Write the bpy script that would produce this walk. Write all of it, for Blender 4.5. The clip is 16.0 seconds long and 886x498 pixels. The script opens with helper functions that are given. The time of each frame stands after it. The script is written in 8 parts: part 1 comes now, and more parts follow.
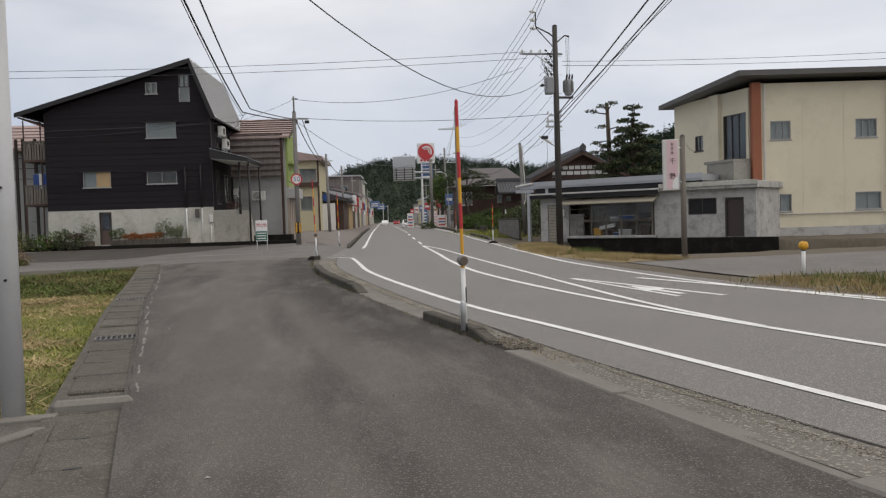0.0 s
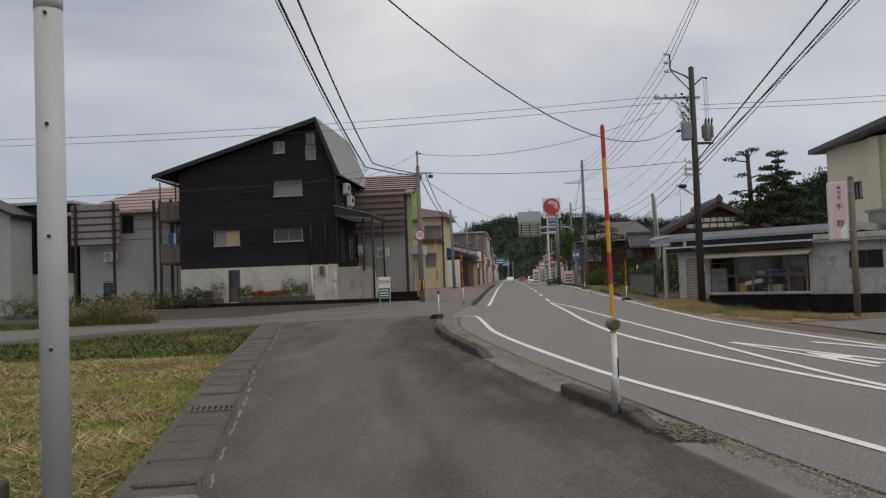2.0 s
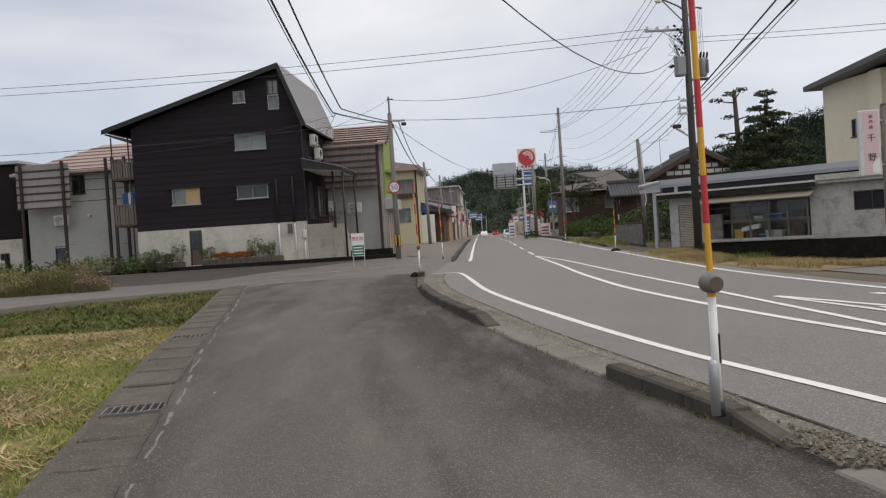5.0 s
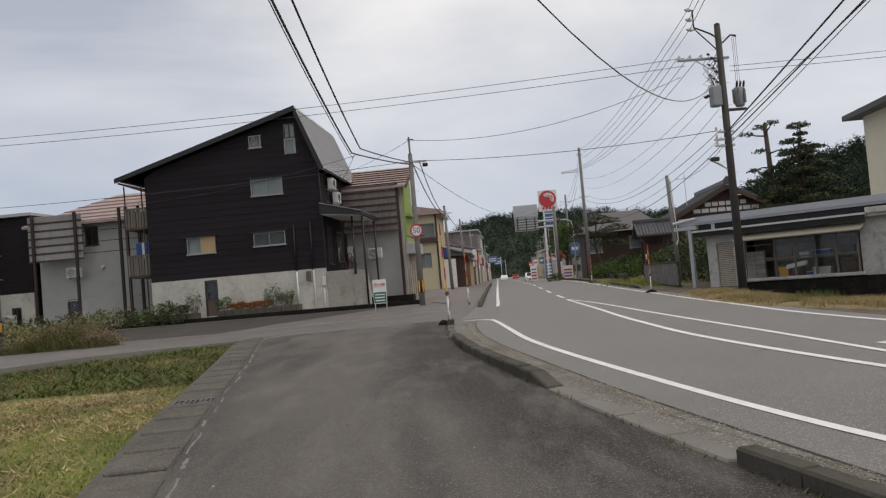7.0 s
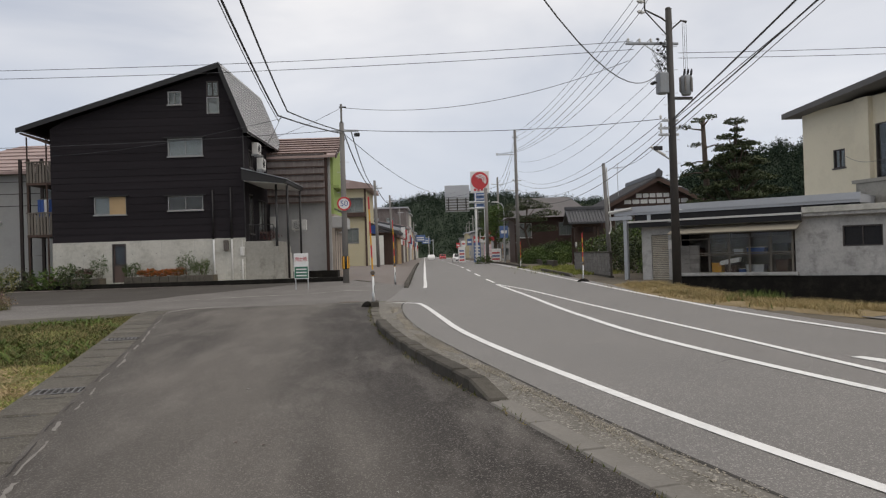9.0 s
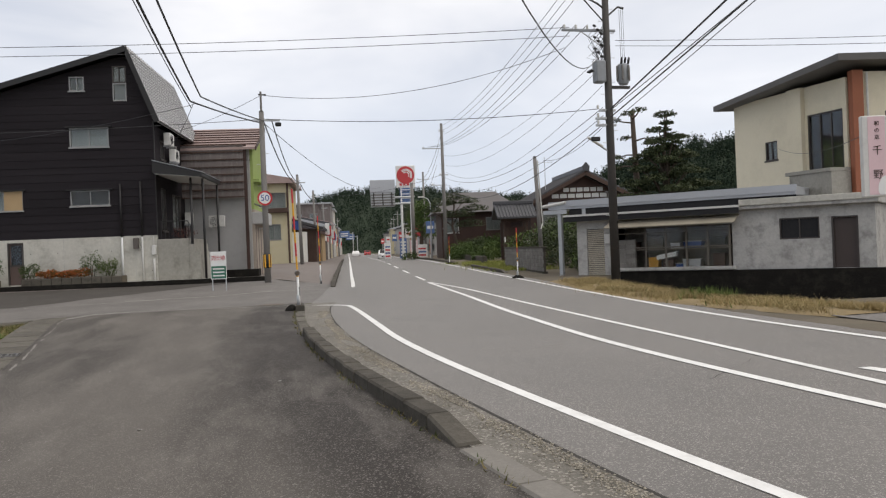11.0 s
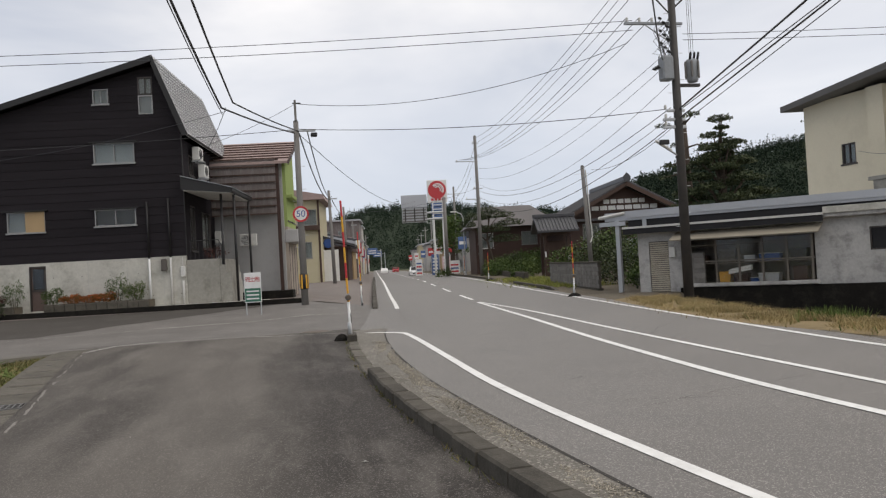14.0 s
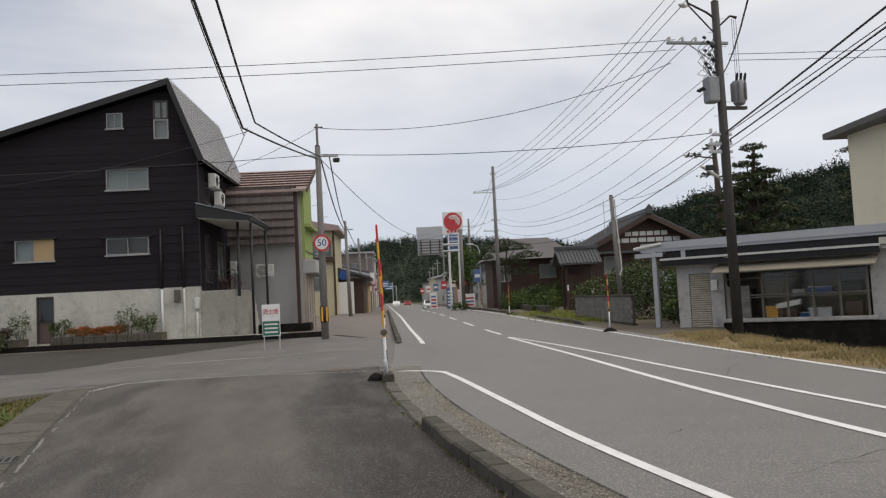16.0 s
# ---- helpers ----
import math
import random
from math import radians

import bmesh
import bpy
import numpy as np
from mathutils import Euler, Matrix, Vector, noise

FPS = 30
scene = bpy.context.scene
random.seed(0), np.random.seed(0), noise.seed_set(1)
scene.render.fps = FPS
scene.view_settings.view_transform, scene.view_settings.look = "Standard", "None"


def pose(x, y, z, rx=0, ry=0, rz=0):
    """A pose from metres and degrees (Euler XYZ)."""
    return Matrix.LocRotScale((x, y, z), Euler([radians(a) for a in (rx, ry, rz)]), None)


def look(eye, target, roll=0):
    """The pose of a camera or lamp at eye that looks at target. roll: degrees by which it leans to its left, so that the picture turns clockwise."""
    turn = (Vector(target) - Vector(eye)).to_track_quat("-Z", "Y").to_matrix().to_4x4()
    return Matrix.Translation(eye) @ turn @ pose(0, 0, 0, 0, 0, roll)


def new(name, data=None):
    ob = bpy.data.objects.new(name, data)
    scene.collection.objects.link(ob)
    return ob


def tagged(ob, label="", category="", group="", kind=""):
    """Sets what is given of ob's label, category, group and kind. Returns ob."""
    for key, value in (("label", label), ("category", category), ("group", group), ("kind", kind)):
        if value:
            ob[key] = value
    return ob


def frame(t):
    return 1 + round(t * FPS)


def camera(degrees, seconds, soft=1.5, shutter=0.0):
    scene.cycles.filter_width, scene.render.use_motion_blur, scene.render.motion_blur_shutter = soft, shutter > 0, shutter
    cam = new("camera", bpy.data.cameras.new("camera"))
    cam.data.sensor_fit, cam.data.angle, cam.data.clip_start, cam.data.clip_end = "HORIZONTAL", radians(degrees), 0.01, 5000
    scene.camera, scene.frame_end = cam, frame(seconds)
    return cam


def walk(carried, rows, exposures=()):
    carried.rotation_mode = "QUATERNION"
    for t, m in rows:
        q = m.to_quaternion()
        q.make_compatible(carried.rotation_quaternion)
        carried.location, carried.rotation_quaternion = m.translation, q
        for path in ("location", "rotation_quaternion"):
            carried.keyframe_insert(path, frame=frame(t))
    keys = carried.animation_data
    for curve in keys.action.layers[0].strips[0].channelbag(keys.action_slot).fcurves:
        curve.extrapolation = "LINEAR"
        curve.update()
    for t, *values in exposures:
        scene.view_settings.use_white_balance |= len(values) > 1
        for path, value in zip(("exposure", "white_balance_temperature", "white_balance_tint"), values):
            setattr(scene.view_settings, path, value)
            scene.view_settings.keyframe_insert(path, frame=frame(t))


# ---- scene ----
cam = camera(57.0, 16.0, 1.25)
PATH = [
    (0, (0.673, 3.906, 1.439), (1.051, 5.869, 1.365), -1.8),
    (0.5, (0.765, 4.399, 1.428), (0.984, 6.386, 1.37), -1.9),
    (1, (0.755, 4.827, 1.411), (0.886, 6.823, 1.381), -2.1),
    (1.5, (0.815, 5.306, 1.409), (0.934, 7.302, 1.443), -3.8),
    (2, (0.844, 5.771, 1.415), (0.924, 7.768, 1.49), -2.1),
    (2.5, (0.788, 6.25, 1.421), (0.894, 8.245, 1.502), -1.3),
    (3, (0.827, 6.778, 1.385), (0.947, 8.774, 1.427), -1.4),
    (3.5, (0.747, 7.248, 1.348), (0.875, 9.244, 1.323), -2.2),
    (3.7, (0.736, 7.438, 1.343), (0.879, 9.433, 1.308), -2.9),
    (5.8, (0.599, 9.239, 1.365), (0.727, 11.235, 1.33), -4.9),
    (6, (0.551, 9.414, 1.374), (0.674, 11.41, 1.36), -6.0),
    (6.5, (0.555, 9.956, 1.362), (0.668, 11.952, 1.398), -6.8),
    (7, (0.495, 10.453, 1.351), (0.602, 12.449, 1.429), -4.9),
    (7.5, (0.483, 10.882, 1.365), (0.643, 12.874, 1.456), -4.3),
    (8, (0.534, 11.31, 1.375), (0.725, 13.3, 1.429), -3.4),
    (8.5, (0.506, 11.719, 1.402), (0.759, 13.702, 1.436), -2.9),
    (9, (0.593, 12.214, 1.411), (0.873, 14.194, 1.425), -1.8),
    (9.5, (0.584, 12.597, 1.403), (0.806, 14.583, 1.316), -2.3),
    (10, (0.642, 13.039, 1.42), (0.999, 15.005, 1.341), -4.7),
    (10.2, (0.702, 13.253, 1.424), (1.105, 15.212, 1.374), -4.5),
    (12.3, (0.546, 15.309, 1.515), (1.008, 17.255, 1.529), -1.1),
    (12.5, (0.548, 15.555, 1.491), (1.002, 17.503, 1.494), -1.9),
    (13, (0.492, 15.967, 1.526), (0.93, 17.918, 1.528), -2.3),
    (13.5, (0.371, 16.381, 1.551), (0.827, 18.328, 1.579), -2.7),
    (14, (0.318, 16.792, 1.561), (0.722, 18.751, 1.599), -3.2),
    (14.5, (0.228, 17.28, 1.546), (0.568, 19.25, 1.601), -2.0),
    (15, (0.181, 17.748, 1.542), (0.53, 19.714, 1.642), -2.3),
    (15.5, (0.118, 18.181, 1.544), (0.469, 20.145, 1.682), -2.1),
    (16, (-0.017, 18.557, 1.558), (0.367, 20.516, 1.679), -2.9),
]
EXPOSE = [(0, 0.02), (0.5, -0.15), (1, -0.08), (1.5, -0.22), (2, -0.33), (2.5, -0.38), (3, -0.07), (3.5, 0.06), (6, 0.06), (6.5, -0.03), (7, -0.1), (7.5, -0.2), (8, -0.02),
          (8.5, 0.1), (9, 0.02), (9.5, 0.18), (10, 0.32), (12.5, 0.05), (13, 0.03), (13.5, 0.13), (14, 0.12), (15, 0.06), (16, 0.02)]
walk(cam, [(t, look(eye, target, roll)) for t, eye, target, roll in PATH], [(t, e, 6680, 11.4) for t, e in EXPOSE])

# ---- world and sun ----
world = bpy.data.worlds.new("overcast_sky")
scene.world = world
world.use_nodes = True
wn, wl = world.node_tree.nodes, world.node_tree.links
wn.clear()


def wnode(kind, **props):
    n = wn.new(kind)
    for k, v in props.items():
        n.inputs[k].default_value = v
    return n


sky = wn.new("ShaderNodeTexSky")
sky.sky_type = "NISHITA"
sky.sun_disc = False
sky.sun_elevation, sky.sun_rotation = radians(57), radians(124)
sky_bg = wnode("ShaderNodeBackground", Strength=0.10)
wl.new(sky.outputs["Color"], sky_bg.inputs["Color"])
coord = wn.new("ShaderNodeTexCoord")
stretch = wn.new("ShaderNodeMapping")
stretch.inputs["Scale"].default_value = (1.0, 1.0, 2.6)
wl.new(coord.outputs["Generated"], stretch.inputs["Vector"])
cloud = wnode("ShaderNodeTexNoise", Scale=2.1, Detail=5.0, Roughness=0.5, Distortion=0.35)
wl.new(stretch.outputs["Vector"], cloud.inputs["Vector"])
tone = wn.new("ShaderNodeValToRGB")
tone.color_ramp.elements[0].position, tone.color_ramp.elements[0].color = 0.45, (0.44, 0.48, 0.56, 1)
tone.color_ramp.elements[1].position, tone.color_ramp.elements[1].color = 0.72, (1.0, 0.985, 0.965, 1)
mid = tone.color_ramp.elements.new(0.56)
mid.color = (0.69, 0.705, 0.735, 1)
veil = wnode("ShaderNodeTexNoise", Scale=0.9, Detail=2.0)
stretch.inputs["Location"].default_value = (0.35, 0.0, 0.15)
wl.new(stretch.outputs["Vector"], veil.inputs["Vector"])
both = wn.new("ShaderNodeMath")
both.operation = "MULTIPLY_ADD"
both.inputs[1].default_value = 0.55
wl.new(veil.outputs["Fac"], both.inputs[0])
half = wn.new("ShaderNodeMath")
half.operation = "MULTIPLY"
half.inputs[1].default_value = 0.62
wl.new(cloud.outputs["Fac"], half.inputs[0])
wl.new(half.outputs[0], both.inputs[2])
sunward = wn.new("ShaderNodeVectorMath")
sunward.operation = "DOT_PRODUCT"
sunward.inputs[1].default_value = (0.62, -0.2, 0.76)
wl.new(coord.outputs["Generated"], sunward.inputs[0])
bright = wn.new("ShaderNodeMath")
bright.operation = "MULTIPLY_ADD"
bright.inputs[1].default_value = 0.5
wl.new(sunward.outputs["Value"], bright.inputs[0])
wl.new(both.outputs[0], bright.inputs[2])
lower = wn.new("ShaderNodeMath")
lower.operation = "SUBTRACT"
lower.inputs[1].default_value = 0.03
wl.new(bright.outputs[0], lower.inputs[0])
wl.new(lower.outputs[0], tone.inputs["Fac"])
height = wn.new("ShaderNodeSeparateXYZ")
wl.new(coord.outputs["Generated"], height.inputs[0])
gap = wnode("ShaderNodeMapRange")
gap.inputs["From Min"].default_value, gap.inputs["From Max"].default_value = 0.03, 0.34
gap.inputs["To Min"].default_value, gap.inputs["To Max"].default_value = 0.78, 0.0
wl.new(height.outputs["Z"], gap.inputs["Value"])
clear = wn.new("ShaderNodeMix")
clear.data_type = "RGBA"
clear.inputs["B"].default_value = (0.385, 0.462, 0.60, 1)
wl.new(gap.outputs["Result"], clear.inputs["Factor"])
wl.new(tone.outputs["Color"], clear.inputs["A"])
cloud_bg = wnode("ShaderNodeBackground", Strength=1.15)
wl.new(clear.outputs["Result"], cloud_bg.inputs["Color"])
cover = wnode("ShaderNodeMixShader", Fac=0.86)
wout = wn.new("ShaderNodeOutputWorld")
wl.new(sky_bg.outputs[0], cover.inputs[1])
wl.new(cloud_bg.outputs[0], cover.inputs[2])
wl.new(cover.outputs[0], wout.inputs["Surface"])
sun = new("sun", bpy.data.lights.new("sun", "SUN"))
sun.data.energy, sun.data.angle, sun.data.color = 0.6, radians(30), (1.0, 0.97, 0.93)
sun.matrix_world = look((24, -16, 44), (0, 0, 0))

# ---- materials ----


def material(name, base, rough=0.8, vary=0.25, fine=60.0, coarse=0.8, bump=0.15, metal=0.0, stain=None, stain_amount=0.0,
             piece=0.0, stretch=(1, 1, 1), gloss=None, speck=None, speck_scale=300.0, speck_amount=0.0, size=0.01, dirt=None):
    """A surface with grain and blotches in world space; piece varies it from object to object."""
    m = bpy.data.materials.new(name)
    m.use_nodes = True
    nt = m.node_tree
    n, l = nt.nodes, nt.links
    bsdf = n["Principled BSDF"]
    geo = n.new("ShaderNodeNewGeometry")
    mp = n.new("ShaderNodeMapping")
    mp.inputs["Scale"].default_value = stretch
    l.new(geo.outputs["Position"], mp.inputs["Vector"])

    def noise_tex(scale, detail=4.0, rough_=0.6):
        t = n.new("ShaderNodeTexNoise")
        t.inputs["Scale"].default_value, t.inputs["Detail"].default_value, t.inputs["Roughness"].default_value = scale, detail, rough_
        l.new(mp.outputs["Vector"], t.inputs["Vector"])
        return t.outputs["Fac"]

    def mix(fac, a, b, mode="MIX"):
        x = n.new("ShaderNodeMix")
        x.data_type, x.blend_type = "RGBA", mode
        for sock, v in ((x.inputs["Factor"], fac), (x.inputs["A"], a), (x.inputs["B"], b)):
            if isinstance(v, (int, float)):
                sock.default_value = v
            elif isinstance(v, tuple):
                sock.default_value = (*v, 1)
            else:
                l.new(v, sock)
        return x.outputs["Result"]

    def ramp(src, lo, hi):
        r = n.new("ShaderNodeMapRange")
        r.inputs["From Min"].default_value, r.inputs["From Max"].default_value = lo, hi
        l.new(src, r.inputs["Value"])
        return r.outputs["Result"]

    dark = tuple(c * (1 - vary) for c in base)
    light = tuple(min(1, c * (1 + vary)) for c in base)
    f, c = noise_tex(fine), noise_tex(coarse, 5.0)
    col = mix(ramp(c, 0.3, 0.7), dark, light)
    col = mix(0.5, col, mix(ramp(f, 0.25, 0.75), dark, light))
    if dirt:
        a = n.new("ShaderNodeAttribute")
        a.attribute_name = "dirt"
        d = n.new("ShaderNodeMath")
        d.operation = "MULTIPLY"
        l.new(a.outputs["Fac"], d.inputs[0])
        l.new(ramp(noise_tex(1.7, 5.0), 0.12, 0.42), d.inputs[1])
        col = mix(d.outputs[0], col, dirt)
    if stain:
        s = noise_tex(coarse * 2.3, 6.0, 0.7)
        k = n.new("ShaderNodeMath")
        k.operation = "MULTIPLY"
        k.inputs[1].default_value = stain_amount
        l.new(ramp(s, 0.48, 0.72), k.inputs[0])
        col = mix(k.outputs[0], col, stain)
    if speck:
        v = n.new("ShaderNodeTexVoronoi")
        v.inputs["Scale"].default_value = speck_scale
        l.new(geo.outputs["Position"], v.inputs["Vector"])
        w = n.new("ShaderNodeSeparateColor")
        l.new(v.outputs["Color"], w.inputs["Color"])
        k = n.new("ShaderNodeMath")
        k.operation = "MULTIPLY"
        k.inputs[1].default_value = speck_amount
        l.new(ramp(w.outputs["Red"], 0.78, 0.96), k.inputs[0])
        col = mix(k.outputs[0], col, speck)
    if piece:
        info = n.new("ShaderNodeObjectInfo")
        r = n.new("ShaderNodeMapRange")
        r.inputs["To Min"].default_value, r.inputs["To Max"].default_value = 1 - piece, 1 + piece
        l.new(info.outputs["Random"], r.inputs["Value"])
        cc = n.new("ShaderNodeCombineColor")
        for ch in ("Red", "Green", "Blue"):
            l.new(r.outputs["Result"], cc.inputs[ch])
        col = mix(1.0, col, cc.outputs["Color"], "MULTIPLY")
    l.new(col, bsdf.inputs["Base Color"])
    bsdf.inputs["Roughness"].default_value, bsdf.inputs["Metallic"].default_value = rough, metal
    bsdf.inputs["Specular IOR Level"].default_value = gloss if gloss is not None else 0.15 if rough >= 0.8 else 0.4 if rough >= 0.65 else 0.5
    if bump:
        b = n.new("ShaderNodeBump")
        b.inputs["Strength"].default_value, b.inputs["Distance"].default_value = bump, size
        l.new(f, b.inputs["Height"])
        l.new(b.outputs["Normal"], bsdf.inputs["Normal"])
    return m


def leaf_material(name, a, b, rough=0.65):
    m = bpy.data.materials.new(name)
    m.use_nodes = True
    n, l = m.node_tree.nodes, m.node_tree.links
    bsdf = n["Principled BSDF"]
    geo = n.new("ShaderNodeNewGeometry")
    r = n.new("ShaderNodeValToRGB")
    r.color_ramp.elements[0].color, r.color_ramp.elements[1].color = (*a, 1), (*b, 1)
    l.new(geo.outputs["Random Per Island"], r.inputs["Fac"])
    t = n.new("ShaderNodeTexNoise")
    t.inputs["Scale"].default_value = 0.5
    l.new(geo.outputs["Position"], t.inputs["Vector"])
    x = n.new("ShaderNodeMix")
    x.data_type, x.blend_type = "RGBA", "OVERLAY"
    x.inputs["Factor"].default_value = 0.55
    l.new(r.outputs["Color"], x.inputs["A"])
    l.new(t.outputs["Fac"], x.inputs["B"])
    l.new(x.outputs["Result"], bsdf.inputs["Base Color"])
    bsdf.inputs["Roughness"].default_value = rough
    bsdf.inputs["Specular IOR Level"].default_value = 0.05 if rough > 0.85 else 0.2
    return m


def glass_material(name, tint=(0.85, 0.9, 0.9), rough=0.02):
    m = bpy.data.materials.new(name)
    m.use_nodes = True
    b = m.node_tree.nodes["Principled BSDF"]
    b.inputs["Base Color"].default_value = (*tint, 1)
    b.inputs["Roughness"].default_value, b.inputs["Transmission Weight"].default_value, b.inputs["IOR"].default_value = rough, 1.0, 1.45
    return m


ASPHALT_ROAD = material("worn_road_asphalt", (0.12, 0.11, 0.099), 0.68, 0.26, 150, 0.35, 0.5, stain=(0.105, 0.098, 0.092), stain_amount=0.4,
                        gloss=0.8, speck=(0.36, 0.335, 0.305), speck_scale=110, speck_amount=0.75, size=0.004)
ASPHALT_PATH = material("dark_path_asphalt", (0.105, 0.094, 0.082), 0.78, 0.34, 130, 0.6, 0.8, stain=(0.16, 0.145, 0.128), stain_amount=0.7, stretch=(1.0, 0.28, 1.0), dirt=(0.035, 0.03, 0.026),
                        gloss=0.2, speck=(0.3, 0.275, 0.25), speck_scale=105, speck_amount=0.42, size=0.005)
ASPHALT_SIDE = material("patched_side_road_asphalt", (0.125, 0.115, 0.105), 0.75, 0.32, 70, 0.3, 0.5, stain=(0.215, 0.2, 0.185), stain_amount=0.5,
                        gloss=0.4, speck=(0.34, 0.315, 0.285), speck_scale=90, speck_amount=0.4, size=0.005)
PAVEMENT = material("brownish_pavement", (0.155, 0.128, 0.112), 0.78, 0.22, 60, 0.6, 0.4, stain=(0.2, 0.185, 0.17), stain_amount=0.5, gloss=0.45, size=0.004)
GUTTER = material("coarse_gutter_concrete", (0.155, 0.143, 0.122), 0.85, 0.38, 55, 0.9, 1.0, stain=(0.095, 0.085, 0.068), stain_amount=0.7,
                  gloss=0.35, speck=(0.4, 0.37, 0.32), speck_scale=55, speck_amount=0.7, size=0.012)
KERB = material("old_kerb_concrete", (0.085, 0.077, 0.064), 0.9, 0.32, 40, 1.6, 0.7, stain=(0.04, 0.036, 0.03), stain_amount=0.75, piece=0.14, size=0.008)
LID = material("gutter_lid_concrete", (0.112, 0.102, 0.086), 0.9, 0.32, 45, 1.6, 0.8, stain=(0.06, 0.056, 0.042), stain_amount=0.6, piece=0.1, speck=(0.26, 0.24, 0.21), speck_scale=90, speck_amount=0.55, size=0.006)
EDGE = material("pale_edge_concrete", (0.195, 0.182, 0.162), 0.9, 0.25, 40, 1.0, 0.5, stain=(0.15, 0.14, 0.12), stain_amount=0.5, size=0.006)
PAINT = material("worn_road_paint", (0.74, 0.735, 0.71), 0.7, 0.08, 55, 1.5, 0.25, stain=(0.36, 0.35, 0.33), stain_amount=0.4, size=0.004)
PALE_WEAR = material("pale_worn_concrete_seam", (0.40, 0.385, 0.355), 0.8, 0.2, 40, 3.0, 0.2, stain=(0.18, 0.17, 0.16), stain_amount=0.8, size=0.003)
CRACK = material("tar_filled_crack", (0.05, 0.046, 0.042), 0.8, 0.2, 30, 1, 0.2)
SOIL = material("gravelly_soil", (0.135, 0.115, 0.088), 0.95, 0.3, 25, 0.5, 0.9, stain=(0.12, 0.11, 0.08), stain_amount=0.5, size=0.02)
TURF = material("turf_soil", (0.115, 0.13, 0.034), 0.95, 0.6, 16, 0.5, 1.0, stain=(0.30, 0.235, 0.12), stain_amount=0.9, size=0.03)
FAR_GROUND = material("far_fields", (0.10, 0.115, 0.05), 0.95, 0.3, 0.5, 0.02, 0.2)
SIDING = material("dark_brown_siding", (0.0228, 0.0198, 0.0222), 0.85, 0.26, 14, 1.1, 0.6, piece=0.1, stretch=(0.5, 0.5, 6), stain=(0.029, 0.025, 0.028), stain_amount=0.5, gloss=0.1, size=0.012)
SIDING_TRIM = material("black_brown_trim", (0.011, 0.0095, 0.0095), 0.5, 0.12, 30, 0.8, 0.1)
PALE_CONC = material("pale_weathered_concrete", (0.50, 0.485, 0.435), 0.9, 0.2, 9, 0.55, 0.3, stain=(0.25, 0.235, 0.2), stain_amount=0.7, size=0.008)
GREY_CONC = material("grey_stained_concrete", (0.43, 0.42, 0.40), 0.9, 0.22, 12, 0.9, 0.3, stain=(0.19, 0.185, 0.175), stain_amount=0.8, size=0.008)
BLACK_CONC = material("black_mould_concrete", (0.013, 0.012, 0.0105), 0.95, 0.4, 15, 1.2, 0.6, stain=(0.042, 0.038, 0.03), stain_amount=0.5, size=0.02)
STEEP_ROOF = material("silver_sheet_roof", (0.76, 0.76, 0.76), 0.5, 0.07, 30, 0.8, 0.05, metal=0.1)
ROOF_SEAM = material("dull_roof_seam", (0.30, 0.30, 0.305), 0.6, 0.1)
RED_ROOF = material("faded_red_sheet_roof", (0.32, 0.235, 0.215), 0.6, 0.18, 20, 0.9, 0.1, piece=0.1, stain=(0.40, 0.31, 0.29), stain_amount=0.5)
GREY_ROOF = material("grey_sheet_roof", (0.42, 0.43, 0.45), 0.45, 0.1, 20, 0.6, 0.08, metal=0.35)
TILE_ROOF = material("dark_clay_tiles", (0.05, 0.05, 0.055), 0.4, 0.2, 20, 0.9, 0.15, piece=0.15)
BEIGE = material("cream_wall_panels", (0.66, 0.60, 0.46), 0.8, 0.06, 15, 0.4, 0.1, stain=(0.50, 0.45, 0.34), stain_amount=0.4, piece=0.03)
BRICK_RED = material("red_brown_pilaster_tiles", (0.27, 0.095, 0.05), 0.7, 0.14, 40, 1.0, 0.2, piece=0.12)
LIME = material("lime_green_render", (0.29, 0.36, 0.125), 0.8, 0.1, 20, 0.6, 0.1, stain=(0.30, 0.38, 0.14), stain_amount=0.4)
YELLOW = material("pale_yellow_render", (0.50, 0.45, 0.31), 0.85, 0.08, 20, 0.5, 0.1, stain=(0.45, 0.37, 0.19), stain_amount=0.4)
GREY_WALL = material("light_grey_sheet_wall", (0.40, 0.395, 0.385), 0.7, 0.08, 20, 0.5, 0.08, stain=(0.28, 0.27, 0.26), stain_amount=0.4, piece=0.05)
RUST_PANEL = material("brown_streaked_screen_boards", (0.165, 0.14, 0.132), 0.75, 0.25, 14, 0.8, 0.2, stain=(0.30, 0.28, 0.27), stain_amount=0.6, piece=0.15, stretch=(4, 4, 0.7))
WHITE_PANEL = material("greyish_screen_boards", (0.27, 0.26, 0.255), 0.75, 0.18, 14, 0.8, 0.15, stain=(0.20, 0.185, 0.18), stain_amount=0.6, piece=0.12, stretch=(4, 4, 0.7))
SHUTTER = material("cream_shutter_paint", (0.40, 0.36, 0.29), 0.6, 0.12, 30, 2.0, 0.05, stain=(0.26, 0.21, 0.15), stain_amount=0.5)
BLOCKWORK = material("weathered_blockwork", (0.20, 0.19, 0.175), 0.9, 0.25, 20, 1.2, 0.4, stain=(0.09, 0.085, 0.075), stain_amount=0.6, piece=0.12)
STAINED_CONC = material("stained_landing_concrete", (0.29, 0.278, 0.246), 0.9, 0.25, 9, 0.4, 0.3, stain=(0.1, 0.094, 0.083), stain_amount=0.9)
TAN_WALL = material("faded_beige_render", (0.36, 0.31, 0.26), 0.85, 0.12, 20, 0.6, 0.1, stain=(0.22, 0.19, 0.16), stain_amount=0.5)
